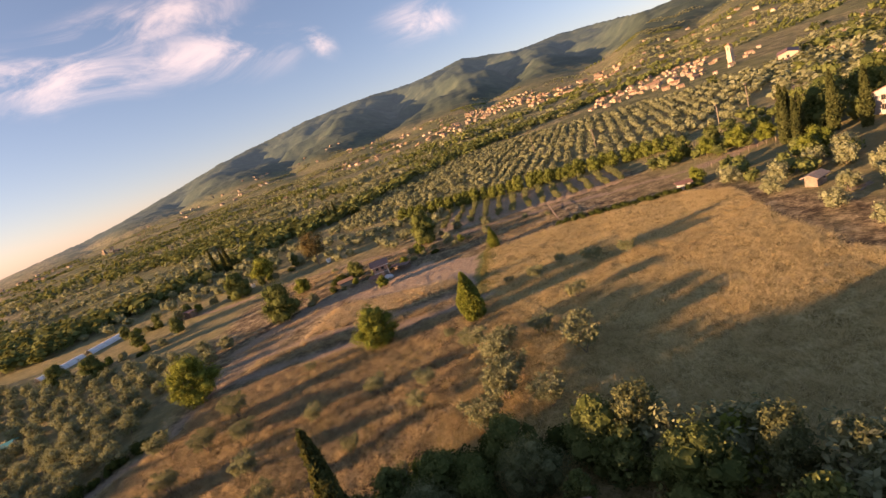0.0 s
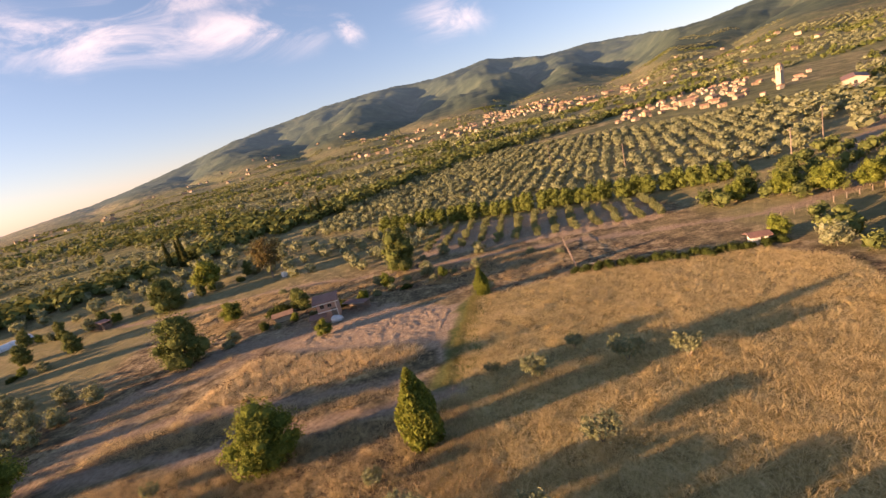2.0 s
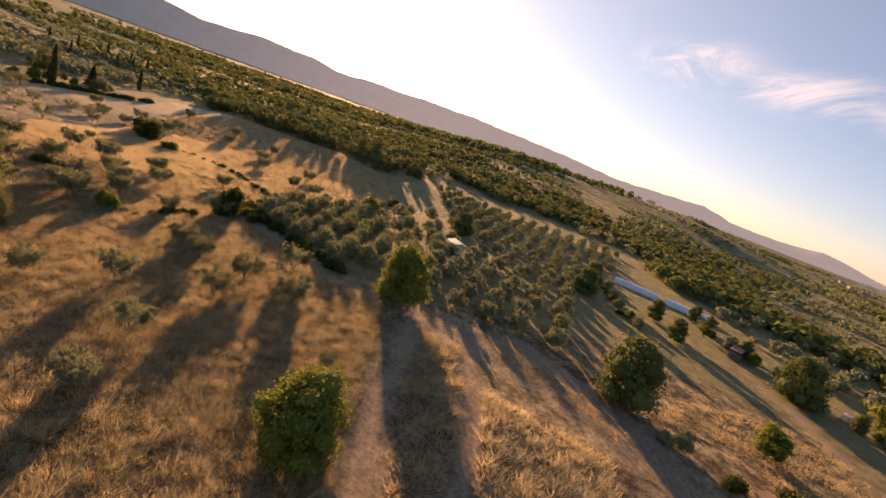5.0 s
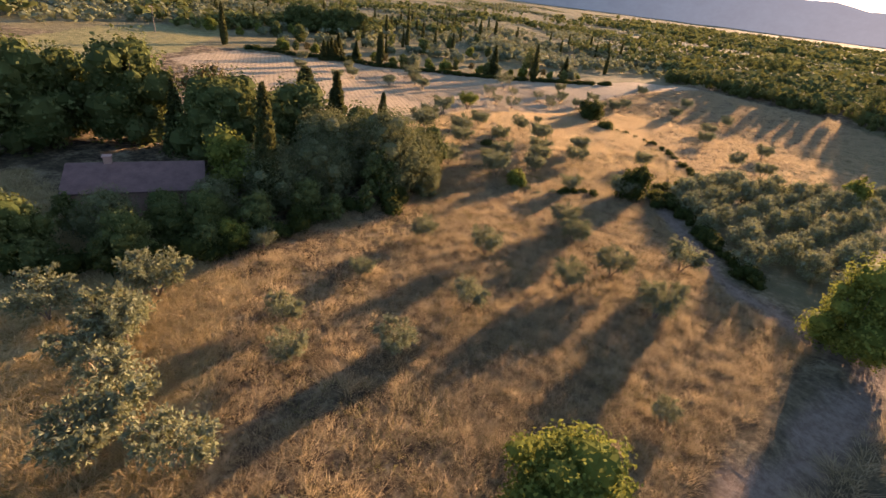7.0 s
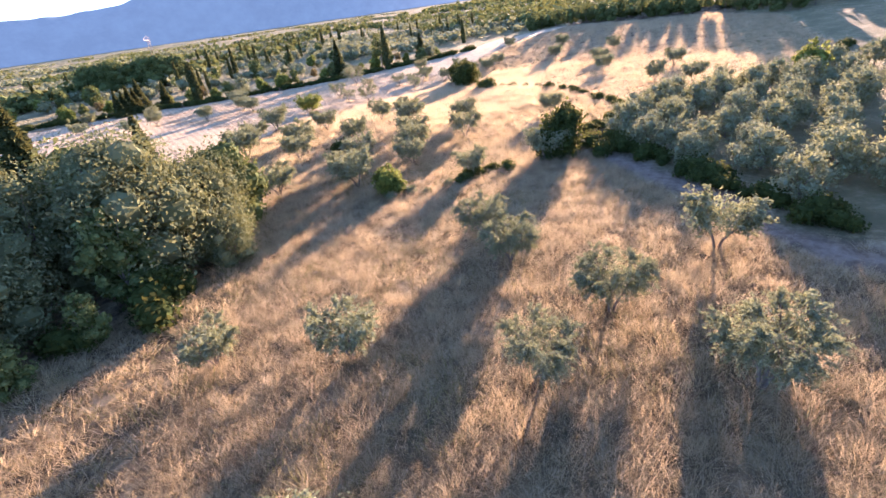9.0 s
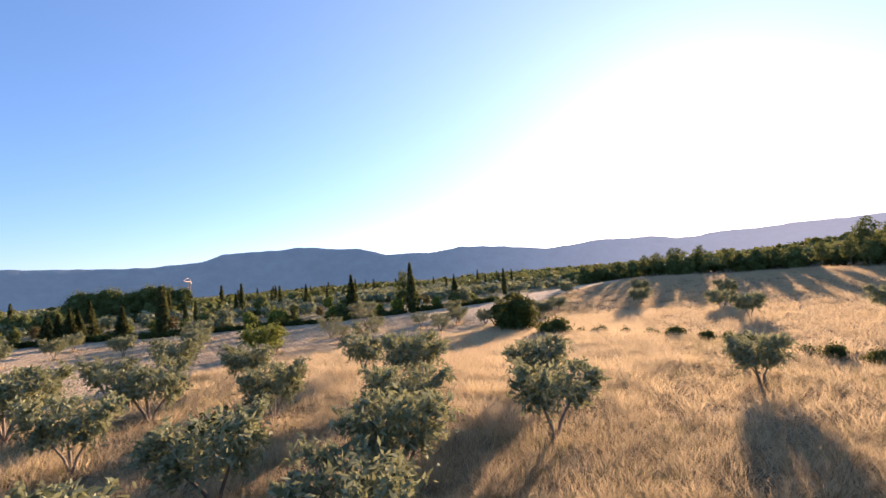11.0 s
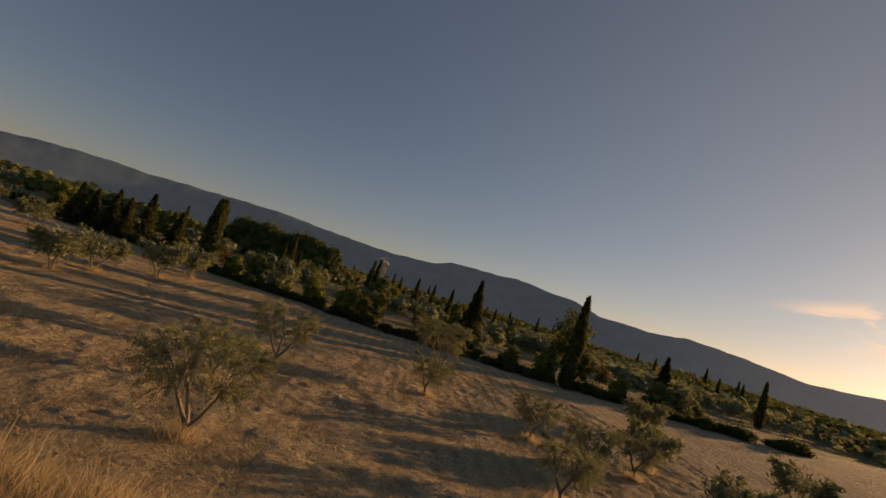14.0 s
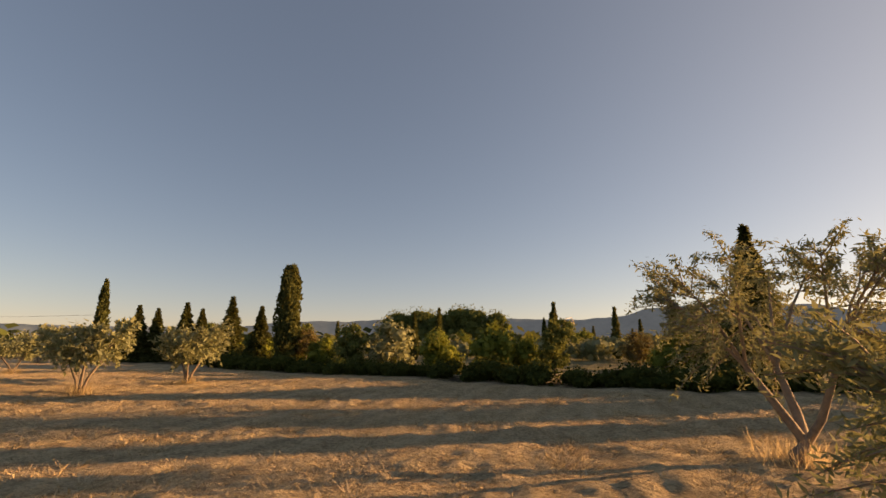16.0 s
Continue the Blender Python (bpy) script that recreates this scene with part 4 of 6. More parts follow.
def row(line, step, rng, wander=0.0):
    """Places along a line of points."""
    out = []
    for (ax, ay), (bx, by) in zip(line, line[1:]):
        k = max(1, int(math.hypot(bx - ax, by - ay) / step))
        out += [(ax + (bx - ax) * i / k + rng.uniform(-wander, wander), ay + (by - ay) * i / k + rng.uniform(-wander, wander)) for i in range(k)]
    return out


RNG = np.random.default_rng(7)

# single trees that stand out
plant("round", -15.0, 74.5, 0.8, tall=0.86, label="round leafy green tree beside the dirt track")
plant("round", -45.2, 77.2, 0.88, label="broad leafy tree where the dirt tracks meet")
plant("oak", -38.0, 105.1, 0.86, tall=1.02, label="full dark green oak on the farm slope")
plant("thuja", -0.2, 72.2, 1.0, label="bright green compact conifer beside the field boundary")
plant("thuja", 9.8, 106.0, 0.62, label="small green conifer at the field corner")
plant("oak", -4.3, 131.1, 0.78, tall=1.25, label="dark green tree beside the farm road")
plant("rust", -38.5, 152.3, 0.95)
plant("lime", -37.4, 122.9, 0.72, label="small bright green tree on the farm slope")
plant("oak", -61.5, 145.3, 0.85, label="spreading green tree behind the farm")
plant("lime", -58.0, 159.5, 1.35, label="bright green tree behind the farm")
plant("oak", -100.1, 119.6, 0.6, label="dark green tree at the edge of the olive grove")
plant("oak", -87.3, 114.2, 0.62, label="dark green tree at the edge of the olive grove")
plant("oak", -104.9, 86.3, 0.62, label="dark green tree in the grove clearing")
plant("wood0", -73.6, 129.2, 0.6)
plant("wood0", -85.0, 129.9, 0.6)
plant("lime", -15.6, 104.2, 0.45, label="yellow-green shrub below the pink house")
plant("lime", -6.6, 120.9, 0.5, label="yellow-green shrub beside the pink house")
plant("wood0", -23.4, 120.5, 0.55, label="dark leafy tree behind the cream shed")
plant("wood1", -21.6, 117.5, 0.5, label="dark leafy tree behind the cream shed")
plant("bramble", -27.1, 119.7, 1.2, label="bramble beside the cream shed")
plant("ivy", -58.2, 49.0, 1.12, label="tall dark ivy-covered bush in the dry field")
plant("ivy", -96.0, 12.4, 1.5, tall=0.78, label="large ivy mound at the meadow's edge")
plant("ivy", -99.6, 8.4, 1.15, tall=0.85, label="smaller ivy mound beside the large one")
plant("bramble", -91.0, 20.5, 1.15, label="trailing bramble mound in the meadow")
plant("fig", -45.7, 39.6, 0.85, label="bright yellow-green fig bush in the dry field")
plant("bramble", -54.5, 24.0, 0.8)
plant("fig", -94.5, 64.5, 1.4, label="bright yellow bamboo-like bush by the hedge")

# olives of the open fields
FIELD_OLIVES = [(11.5, 77.9, 0.9), (20.7, 77.6, 0.95), (25.8, 75.5, 0.85), (16.8, 82.4, 0.6), (7.4, 81.2, 0.5), (-1.6, 62.2, 1.0), (7.0, 60.4, 0.8),
                (10.3, 57.0, 0.95), (9.5, 53.1, 1.0), (-0.4, 49.9, 1.0), (14.0, 67.0, 0.9), (-3.1, 46.3, 1.1), (-0.6, 50.9, 1.1), (0.2, 57.1, 1.1),
                (1.9, 59.4, 1.0), (3.3, 46.3, 1.0), (1.0, 53.1, 1.0), (-9.9, 53.6, 0.8), (-11.8, 42.9, 0.7), (-8.6, 57.7, 0.8), (-15.1, 60.3, 0.8),
                (-22.7, 58.6, 0.8), (-32.3, 60.3, 0.95), (-37.6, 61, 1.0), (-35.5, 67, 1.15), (-44.9, 63.8, 1.05), (-39.6, 54.8, 0.95), (-47.4, 32.6, 0.95),
                (-41.8, 29.7, 1.0), (-46.0, 35.5, 1.1), (-49, 13, 1.2), (-58, 22.5, 1.0), (-60.3, 2.8, 1.2), (-67.5, 17.7, 1.0), (-65.4, 24.9, 1.2),
                (-51.5, 44, 0.8), (-54.2, 16.8, 1.1), (-50.6, 9.4, 1.1), (-77.1, 13.4, 0.55), (-56.9, 48.2, 1.0), (-41.8, 51.6, 0.95), (-61, 57.5, 0.9),
                (-4.5, 68, 0.55), (-26, 73.5, 0.5), (-17.5, 50.5, 0.6), (-52, 30, 1.0), (-56, 34, 1.05), (-60, 30, 1.0), (-52.5, 36.5, 0.9), (-62, 36, 1.0), (-68, 32, 1.0), (-50, 22, 1.0), (-61.5, 13, 1.0), (-55, 5.5, 1.0), (-73, 41, 0.9), (-29.5, 52.5, 0.9), (-26, 47, 0.75)]
for i, (x, y, s) in enumerate(FIELD_OLIVES):
    plant(("full%d" % (i % 2)) if -43 < x < -31 and y > 51 else ("olive%d" % (i % 4)) if x < -14 or (x < 5 and y < 65) else "field%d" % (i % 3), x, y, s * (1.4 if x > -5 and y < 65 else 1.28 if x < -14 else 1.2), group="olives of the dry field", label="open-crowned olive tree in tall dry grass")
STUBBLE_OLIVES = [(-72.4, -26.2, 1.25), (-71.4, -21.3, 1.2), (-75.7, -32, 1.1), (-77.7, -37, 1.1), (-81.6, 0.8, 1.36), (-95.6, 0, 0.95), (-107.0, -6.2, 0.95),
                  (-99.5, -8, 0.95), (-84.8, -11.2, 1.4), (-94.3, -12.3, 1.16), (-98.3, -20.4, 1.95), (-82.1, -5.2, 0.9), (-72.8, -4.0, 0.62),
                  (-104.2, -4.4, 0.85), (-100.6, -4.5, 0.95), (-104.8, 0.8, 0.9), (-109.6, 4.2, 0.95), (-117.6, 6.4, 0.95), (-114.0, -13.5, 1.0), (-112.8, 6.5, 1.0), (-114.4, -2.0, 1.0), (-63.6, -24.5, 1.2), (-58.4, -34, 1.2),
                  (-73.6, -5.6, 0.6), (-62.2, -44, 1.2), (-52.5, -30, 1.2), (-48, -42, 1.2), (-54, -56, 1.2)]
for i, (x, y, s) in enumerate(STUBBLE_OLIVES):
    plant(("lacy%d" % ((i + 1) % 2 if y > -15 else 1)) if math.hypot(x + 91, y + 10) < 15 else "olive%d" % ((i + 1) % 4), x, y, s * (1.0 if s > 1.15 else 1.25), group="olives of the stubble field", label="multi-stemmed olive tree with dry grass round its foot")
plant("sapling", -69.4, -0.4, 1.6, label="slender young green tree at the edge of the stubble field")
for i, (x, y) in enumerate([(-132, 15.1), (-113, 31.5), (-91.5, 47.5), (-105, 46.5), (-90.5, 52.5), (-134, 0), (-120, 19.3), (-103, 36), (-124, 30)]):
    plant("field%d" % (i % 3), x, y, 1.2, group="olives of the pale meadow", label="olive tree on the pale sunlit meadow")

# planted groves, laid out on the farm's own grid
def farm_grid(x, y):
    return 0.9406 * x + 0.0818 * y - 4.83, 0.9406 * y - 0.0818 * x + 5.13


k = 0
for i in range(20):
    for j in range(22):
        x = -55.5 - 6.6 * i + RNG.uniform(-0.7, 0.7)
        y = 79.5 + 0.22 * 6.6 * i + 5.1 * (j - 9) + RNG.uniform(-0.7, 0.7)
        if inside([(-52, 77), (-50, 96), (-90, 105), (-120, 118), (-190, 140), (-205, 120), (-172, 62), (-100, 77), (-70, 71)], x, y) and math.hypot(x + 104, y - 76) > 9:
            plant("grove%d" % (k % 4), *farm_grid(x, y), RNG.uniform(0.68, 0.88), group="olives of the planted grove")
            k += 1
for i in range(13):
    for j in range(10):
        x, y = -53 - 4.3 * i + RNG.uniform(-0.7, 0.7), 71 - 3.9 * j + 0.2 * i + RNG.uniform(-0.7, 0.7)
        if inside([(-52, 68), (-60, 56), (-63, 50), (-76, 51), (-92, 64), (-86, 71), (-58, 74)], x, y):
            plant("bushy%d" % (k % 3), x, y, RNG.uniform(0.68, 0.9), group="olives of the walled grove", label="full-crowned olive tree in the walled grove")
            k += 1
for x, y in [(-56, 74.5), (-61, 75.5), (-66.5, 76), (-72, 77), (-77.5, 75), (-83, 76.5), (-58, 79), (-64, 80), (-70, 81.5), (-76, 81), (-82, 81), (-86, 72), (-91, 74), (-88, 79.5), (-94, 78.5), (-96, 72.5), (-93, 84), (-99, 80), (-101, 70.5), (-108, 72.5), (-100, 66.5), (-112, 78)]:
    plant("bushy%d" % (int(-x) % 3), x + 0.6, y, RNG.uniform(0.68, 0.9), group="olives of the walled grove", label="full-crowned olive tree in the walled grove")
for i in range(13):
    for j in range(12):
        t, q = i / 12, j / 11
        x = (-6 + 52 * t) * (1 - q) + (-2 + 50 * t) * q + RNG.uniform(-0.5, 0.5)
        y = (143 - 11 * t) * (1 - q) + (166.5 - 16 * t) * q + RNG.uniform(-0.3, 0.3)
        plant("young", *farm_grid(x, y), RNG.uniform(0.5, 0.74), group="young olives in tilled rows")
for i in range(26):
    x, y = RNG.uniform(-34, 28), RNG.uniform(118, 138)
    if off_line(TRACKS[3][0], np.array(x), np.array(y)) > 2.5 and not (-28 < x < -5 and y < 123):
        plant("grove%d" % (i % 4) if RNG.uniform() < 0.5 else "scrub", x, y, RNG.uniform(0.5, 0.85), group="scattered shrubs of the farm")

for i, (x, y) in enumerate(row([(-99, 147), (-84, 142.5), (-72, 149), (-64, 147), (-52, 156), (-44, 166)], 3.2, RNG, 1.6)):
    kind = ("wood0", "lime", "grove1", "bramble", "wood1", "grove2")[i % 6]
    plant(kind, x, y, RNG.uniform(0.38, 0.6) * (1.6 if kind in ("grove1", "grove2", "bramble") else 1.0), group="shrubs beside the farm road", label="leafy shrub or small tree beside the farm road")
for i, (x, y) in enumerate(row([(-108, 126), (-96, 122), (-84, 122), (-72, 121)], 3.0, RNG, 1.2)):
    plant(("bramble", "lime", "grove3")[i % 3], x, y, RNG.uniform(0.45, 0.7) * (0.6 if i % 3 == 1 else 1.0), group="garden before the tunnels", label="low green garden shrub before the polytunnels")
for i, (x, y) in enumerate(row([(-33, 108.5), (-29, 113), (-21, 114.5), (-13, 116.5), (-5, 118), (4, 121), (13, 122)], 2.6, RNG, 1.3)):
    kind = ("scrub", "grove0", "bramble", "scrub", "lime")[i % 5]
    plant(kind, x, y, RNG.uniform(0.55, 0.9) * (0.45 if kind == "lime" else 0.7 if kind == "grove0" else 1.0), group="scattered shrubs of the farm", label="low dry shrub on the farm slope")

# the row of trees behind the orchard
for x, y in row([(-9.2, 173.3), (12.9, 165.6), (38.4, 153.9), (59.4, 144.1), (73.0, 136.7)], 3.0, RNG, 0.6):
    plant("row", x, y, RNG.uniform(0.6, 0.82), group="tree row behind the orchard", label="leafy green tree in a dense row")
for x, y in row([(24.8, 106.3), (37.7, 101.9), (47.8, 98.2), (54.5, 98.5)], 1.7, RNG, 0.4):
    plant("bramble", x, y, RNG.uniform(0.5, 0.75), group="hedge along the golden field", label="low green hedge bush along the golden field")
plant("lime", 53.2, 100.1, 0.6)
for x, y in row([(-60, 55.5), (-52, 65.5), (-49.2, 70.5)], 1.6, RNG, 0.5):
    plant("bramble", x, y, RNG.uniform(0.38, 0.8), group="dark hedge of the walled grove", label="dark hedge bush along the dirt track")
for x, y in row([(-62, 50.5), (-66, 48.6), (-78, 49.5), (-87, 57), (-95, 64), (-120, 68)], 2.0, RNG, 0.3):
    plant("bramble", x, y, RNG.uniform(0.5, 0.68), group="dark hedge of the walled grove", label="low dark hedge bush between the fields")
for x, y in [(-61.6, 50.6), (-63.0, 51.6), (-60.6, 53.6), (-59.6, 52.2), (-62.2, 53.0)]:
    plant("bramble", x, y, 0.75, group="dark hedge of the walled grove", label="dark hedge bush closing the grove's corner")
for x, y in row([(-77, 49), (-83, 42), (-89, 35), (-92, 22.9), (-95, 15)], 2.2, RNG, 0.3):
    plant("bramble", x, y, RNG.uniform(0.35, 0.55), group="hedge between the meadows", label="low bramble hedge between two meadows")
for x, y in row([(-45, 40.8), (-50, 44), (-55.5, 46.5)], 1.3, RNG, 0.5):
    plant("scrub" if x > -50 else "bramble", x, y, RNG.uniform(0.3, 0.55), group="scrub bank in the dry field")

# the dark garden wood round the hidden house
GARDEN = [("holm", -29.4, 33.8, 1.02), ("holm", -23.5, 31, 0.95), ("holm", -20, 34.5, 0.72), ("holm", -32.6, 37.6, 0.4), ("fir", -33.6, 34.6, 0.66), ("fir", -35.4, 21.8, 0.95), ("oak", -14, 20, 1.1),
          ("oak", -23, 22, 1.1), ("holm", -15.5, 34.5, 0.75), ("wood1", -19, 25, 1.1), ("fir", -27, 25, 1.3), ("blunt", -25, 20, 1.05), ("cypress", -14.9, 35.4, 1.16), ("oak", -8.2, 39.0, 0.5),
          ("oak", -2, 40.5, 0.5), ("wood0", -12, 40, 0.56), ("lime", -9.6, 41.6, 0.5), ("oak", 4.6, 37.4, 0.6), ("oak", 4.5, 8, 1.3), ("oak", -6, 7.5, 1.35), ("oak", 12, 11, 1.1),
          ("rust", -15.5, 10, 0.9), ("oak", 8.5, 31, 0.66), ("wood1", 12.0, 25, 0.72), ("grove1", 13.0, 33, 1.5), ("grove2", 8.5, 35.5, 1.3), ("lime", -13.0, 31.0, 1.25), ("oak", -18, 12, 1.0),
          ("fir", -10.6, 14, 1.0), ("oak", -28, 29, 0.9), ("wood1", -26.5, 37, 0.7), ("oak", 0, 2, 1.1), ("wood0", 5.5, 35, 0.6), ("willow", 17.0, 27.5, 0.7), ("oak", -5.5, 36.4, 0.42),
          ("wood1", 1.5, 33.5, 0.45), ("wood0", -17.5, 38.2, 0.55)]
for kind, x, y, s in GARDEN:
    plant(kind, x, y, s, group="garden wood", label=PLANTS[kind][1].replace("at the field's edge", "in the shady garden wood"))

for i, (x, y) in enumerate(row([(-34.5, 36.8), (-30, 39.2), (-22, 38.6), (-14, 40.5), (-6, 42.2), (2, 41), (9, 36.5), (14.5, 32)], 1.9, RNG, 0.7)):
    if x < -29:
        continue
    kind = ("bramble", "wood0", "bramble", "ivy", "bramble", "wood1")[i % 6]
    plant(kind, x, y, RNG.uniform(0.28, 0.38) if kind[:4] == "wood" else RNG.uniform(0.5, 0.7) if kind == "ivy" else RNG.uniform(0.8, 1.25), group="garden wood", label="leafy shrub closing the edge of the garden wood")
for kind, x, y, s in [("willow", 7.6, 37.0, 0.8), ("willow", 14.0, 30.5, 0.75), ("fig", 12.2, 32.6, 1.6), ("holm", -33.4, 34.0, 0.72), ("grove3", 16.5, 27.5, 1.6), ("oak", -36.2, 31.5, 0.7), ("holm", -9.5, 36.4, 0.5), ("holm", -1.2, 36.8, 0.52), ("oak", -5.4, 38.2, 0.42)]:
    plant(kind, x, y, s, group="garden wood", label="tall garden tree at the edge of the shady wood")
for x, y, s in [(55, 92, 0.95), (58, 84, 1.0), (53, 79, 0.9), (57.5, 70.5, 0.85), (62, 67, 1.0), (51.5, 66, 0.8), (66.5, 73, 1.0), (55.5, 60, 0.9), (62, 58.5, 1.0), (70, 64, 1.0), (49.5, 57, 0.8), (60, 50, 0.9), (68.5, 52, 1.0), (55, 46, 0.85)]:
    plant("grove%d" % (int(x) % 4), x, y, s, group="olives below the villa", label="silvery olive tree in the garden below the villa")

# the hedge with cypresses beyond the stubble field
for x, y in row([(-142, -17), (-130, -23), (-117, -30), (-92, -42.5), (-74, -53), (-44, -77)], 1.5, RNG, 0.6):
    plant("bramble", x, y, RNG.uniform(0.6, 0.95), tall=0.85, group="hedge beyond the stubble", label="dark bramble hedge bush beyond the stubble field")
for i, (x, y) in enumerate(row([(-138, -27), (-119, -34), (-95, -46), (-76, -57.5), (-50, -80)], 2.7, RNG, 2.0)):
    kind = ("lime", "grove2", "wood0", "lime", "rust", "wood1", "lime", "fig", "bramble")[i % 9]
    plant(kind, x, y, RNG.uniform(0.38, 0.58) * (2.2 if kind in ("fig", "grove1", "grove2") else 0.6 if kind == "rust" else 1) * (1.7 if kind == "bramble" else 1), group="mixed trees beyond the stubble", label=PLANTS[kind][1].replace("in a planted row", "in the mixed hedge"))
for kind, x, y, s in [("cypress", -118.6, -29.0, 0.98), ("fir", -109.3, -37.8, 1.0), ("blunt", -77.5, -54.0, 0.84), ("cypress", -40.2, -82.9, 1.06), ("fir", -138, -33, 0.75), ("cypress", -166, -37, 0.72),
                      ("fir", -72.7, -60.4, 0.64), ("fir", -68.3, -63.4, 0.78), ("fir", -66.2, -61.1, 0.6), ("fir", -64.8, -60.6, 0.67), ("fir", -62.9, -58.8, 0.59), ("fir", -61.3, -58.3, 0.62),
                      ("cypress", -88, -72, 0.55), ("cypress", -91, -74, 0.5), ("cypress", -109, -92, 0.6), ("cypress", -126, -82, 0.7)]:
    broad = 1.2 if kind == "fir" and s < 0.8 else 1.0
    plant(kind, x, y, s * broad, group="conifers beyond the stubble", tall=1 / broad)
plant("robinia", -121.5, -34, 0.95)

# ---- far groves and woods: too many to count ----


def far_tree(seed, cards_count, rings, seg, low):
    """A small tree for the distance, 1 high and about 1 wide."""
    rng = np.random.default_rng(seed)
    masses = [(0, 0, 0.5, 0.36, 0.36, 0.42 - low), (0.2, 0.1, 0.6, 0.24, 0.24, 0.26), (-0.18, -0.14, 0.46, 0.26, 0.26, 0.3), (0.02, -0.2, 0.42, 0.22, 0.24, 0.26)]
    p, d = blobs_points(masses, cards_count, rng, 0.82)
    if not rings:
        return shingles(p * (0.95, 0.95, 0.97), d, 1.55 / math.sqrt(cards_count), rng, 1.25, 0.55)
    core = [lump((x, y, z, rx * 0.8, ry * 0.8, rz * 0.8), rng, rings, seg) for x, y, z, rx, ry, rz in masses[:3]]
    return joined([shingles(p, d, 0.125, rng, 1.6, 0.7), *core, tube([(0, 0, -0.1), (0, 0, 0.3)], [0.04, 0.03], 3)])


def scattered(name, spots, templates, mat, label, category):
    """One object of many small trees: spots of (x, y, wide, tall)."""
    spots = np.array(spots)
    rng = np.random.default_rng(len(spots))
    zs = height(spots[:, 0], spots[:, 1])
    pieces_v, pieces_f, off = [], [], 0
    for k, (v, f) in enumerate(templates):
        some = spots[k::len(templates)]
        z, a = zs[k::len(templates)], rng.uniform(0, 2 * np.pi, len(some))
        c, s = np.cos(a)[:, None], np.sin(a)[:, None]
        x = (v[None, :, 0] * c - v[None, :, 1] * s) * some[:, 2:3] + some[:, 0:1]
        y = (v[None, :, 0] * s + v[None, :, 1] * c) * some[:, 2:3] + some[:, 1:2]
        up = v[None, :, 2] * some[:, 3:4] + z[:, None] - 0.1
        pieces_v.append(np.stack([x, y, up], -1).reshape(-1, 3))
        pieces_f.append((f[None] + (np.arange(len(some)) * len(v))[:, None, None]).reshape(-1, 4) + off)
        off += len(some) * len(v)
    ob = new(name, mesh_of(name, np.concatenate(pieces_v), np.concatenate(pieces_f)))
    ob.data.materials.append(mat)
    return tagged(ob, label, category, kind="stuff")


NEAR_LOD = [far_tree(200 + i, 110, 4, 6, 0.02) for i in range(4)]
FAR_LOD = [far_tree(210 + i, 15, 0, 0, 0.0) for i in range(6)]
MID_LOD = [far_tree(220 + i, 34, 0, 0, 0.0) for i in range(4)]
BIG_GROVE = [(-46.4, 203.0), (-10.3, 181.9), (13.6, 173.2), (41.0, 161.3), (62.8, 150.9), (75.3, 142.2), (98.4, 145.9), (121.7, 174.2), (157.7, 239.3), (125.5, 282.9), (58.6, 342.7), (12.5, 335.3), (-25.1, 262.8)]
SMALL_GROVE = [(-35.8, 150.0), (-12.5, 134.7), (-0.7, 140.3), (6.1, 163.4), (-12.9, 173.6), (-45.3, 193.5), (-61.1, 175.9)]


def grove_spots(poly, step, turn, rng, wide, tall, gap=0.06):
    xs, ys = [p[0] for p in poly], [p[1] for p in poly]
    cx, cy, r = (min(xs) + max(xs)) / 2, (min(ys) + max(ys)) / 2, max(max(xs) - min(xs), max(ys) - min(ys)) * 0.75
    k = int(r / step)
    i, j = np.meshgrid(np.arange(-k, k + 1), np.arange(-k, k + 1))
    i, j = i.ravel() * step, j.ravel() * step
    c, s = math.cos(radians(turn)), math.sin(radians(turn))
    x, y = cx + i * c - j * s + rng.uniform(-0.85, 0.85, len(i)), cy + i * s + j * c + rng.uniform(-0.85, 0.85, len(i))
    keep = inside(poly, x, y) & (rng.uniform(0, 1, len(x)) > gap)
    size = rng.uniform(0.8, 1.2, len(x))
    return np.stack([x, y, wide * size, tall * size * rng.uniform(0.85, 1.1, len(x))], -1)[keep]


rng = np.random.default_rng(17)
near_olives = np.concatenate([grove_spots(BIG_GROVE, 4.5, 68, rng, 3.4, 2.7, 0.1), grove_spots(SMALL_GROVE, 4.8, 20, rng, 3.6, 3.0, 0.3),
                              ])
garden_olives = np.concatenate([grove_spots([(54.9, 125.0), (76.6, 134.5), (98.4, 145.9), (110.9, 137.2), (97.8, 117.5), (76.4, 110.8), (61.6, 115.0)], 5.0, 30, rng, 3.6, 3.2, 0.3),
                              grove_spots([(55.4, 87.1), (60.8, 105.6), (73.3, 96.9), (72.3, 85.6), (63.8, 75.0)], 4.4, 12, rng, 4.0, 3.4, 0.25)])
far_side = np.concatenate([grove_spots([(-100.7, 155.6), (-57.1, 167.0), (-44.9, 198.2), (-75.8, 224.5), (-129.6, 205.5), (-151.2, 174.2)], 6.0, 40, rng, 4.0, 3.4, 0.3)])
scattered("garden_grove", garden_olives, NEAR_LOD, LEAF_WOOD, "small trees in the gardens below the villa", "garden trees")
scattered("olive_grove", np.concatenate([near_olives, far_side]), NEAR_LOD, LEAF_OLIVE, "planted olive grove with silvery trees in rows", "olive grove")

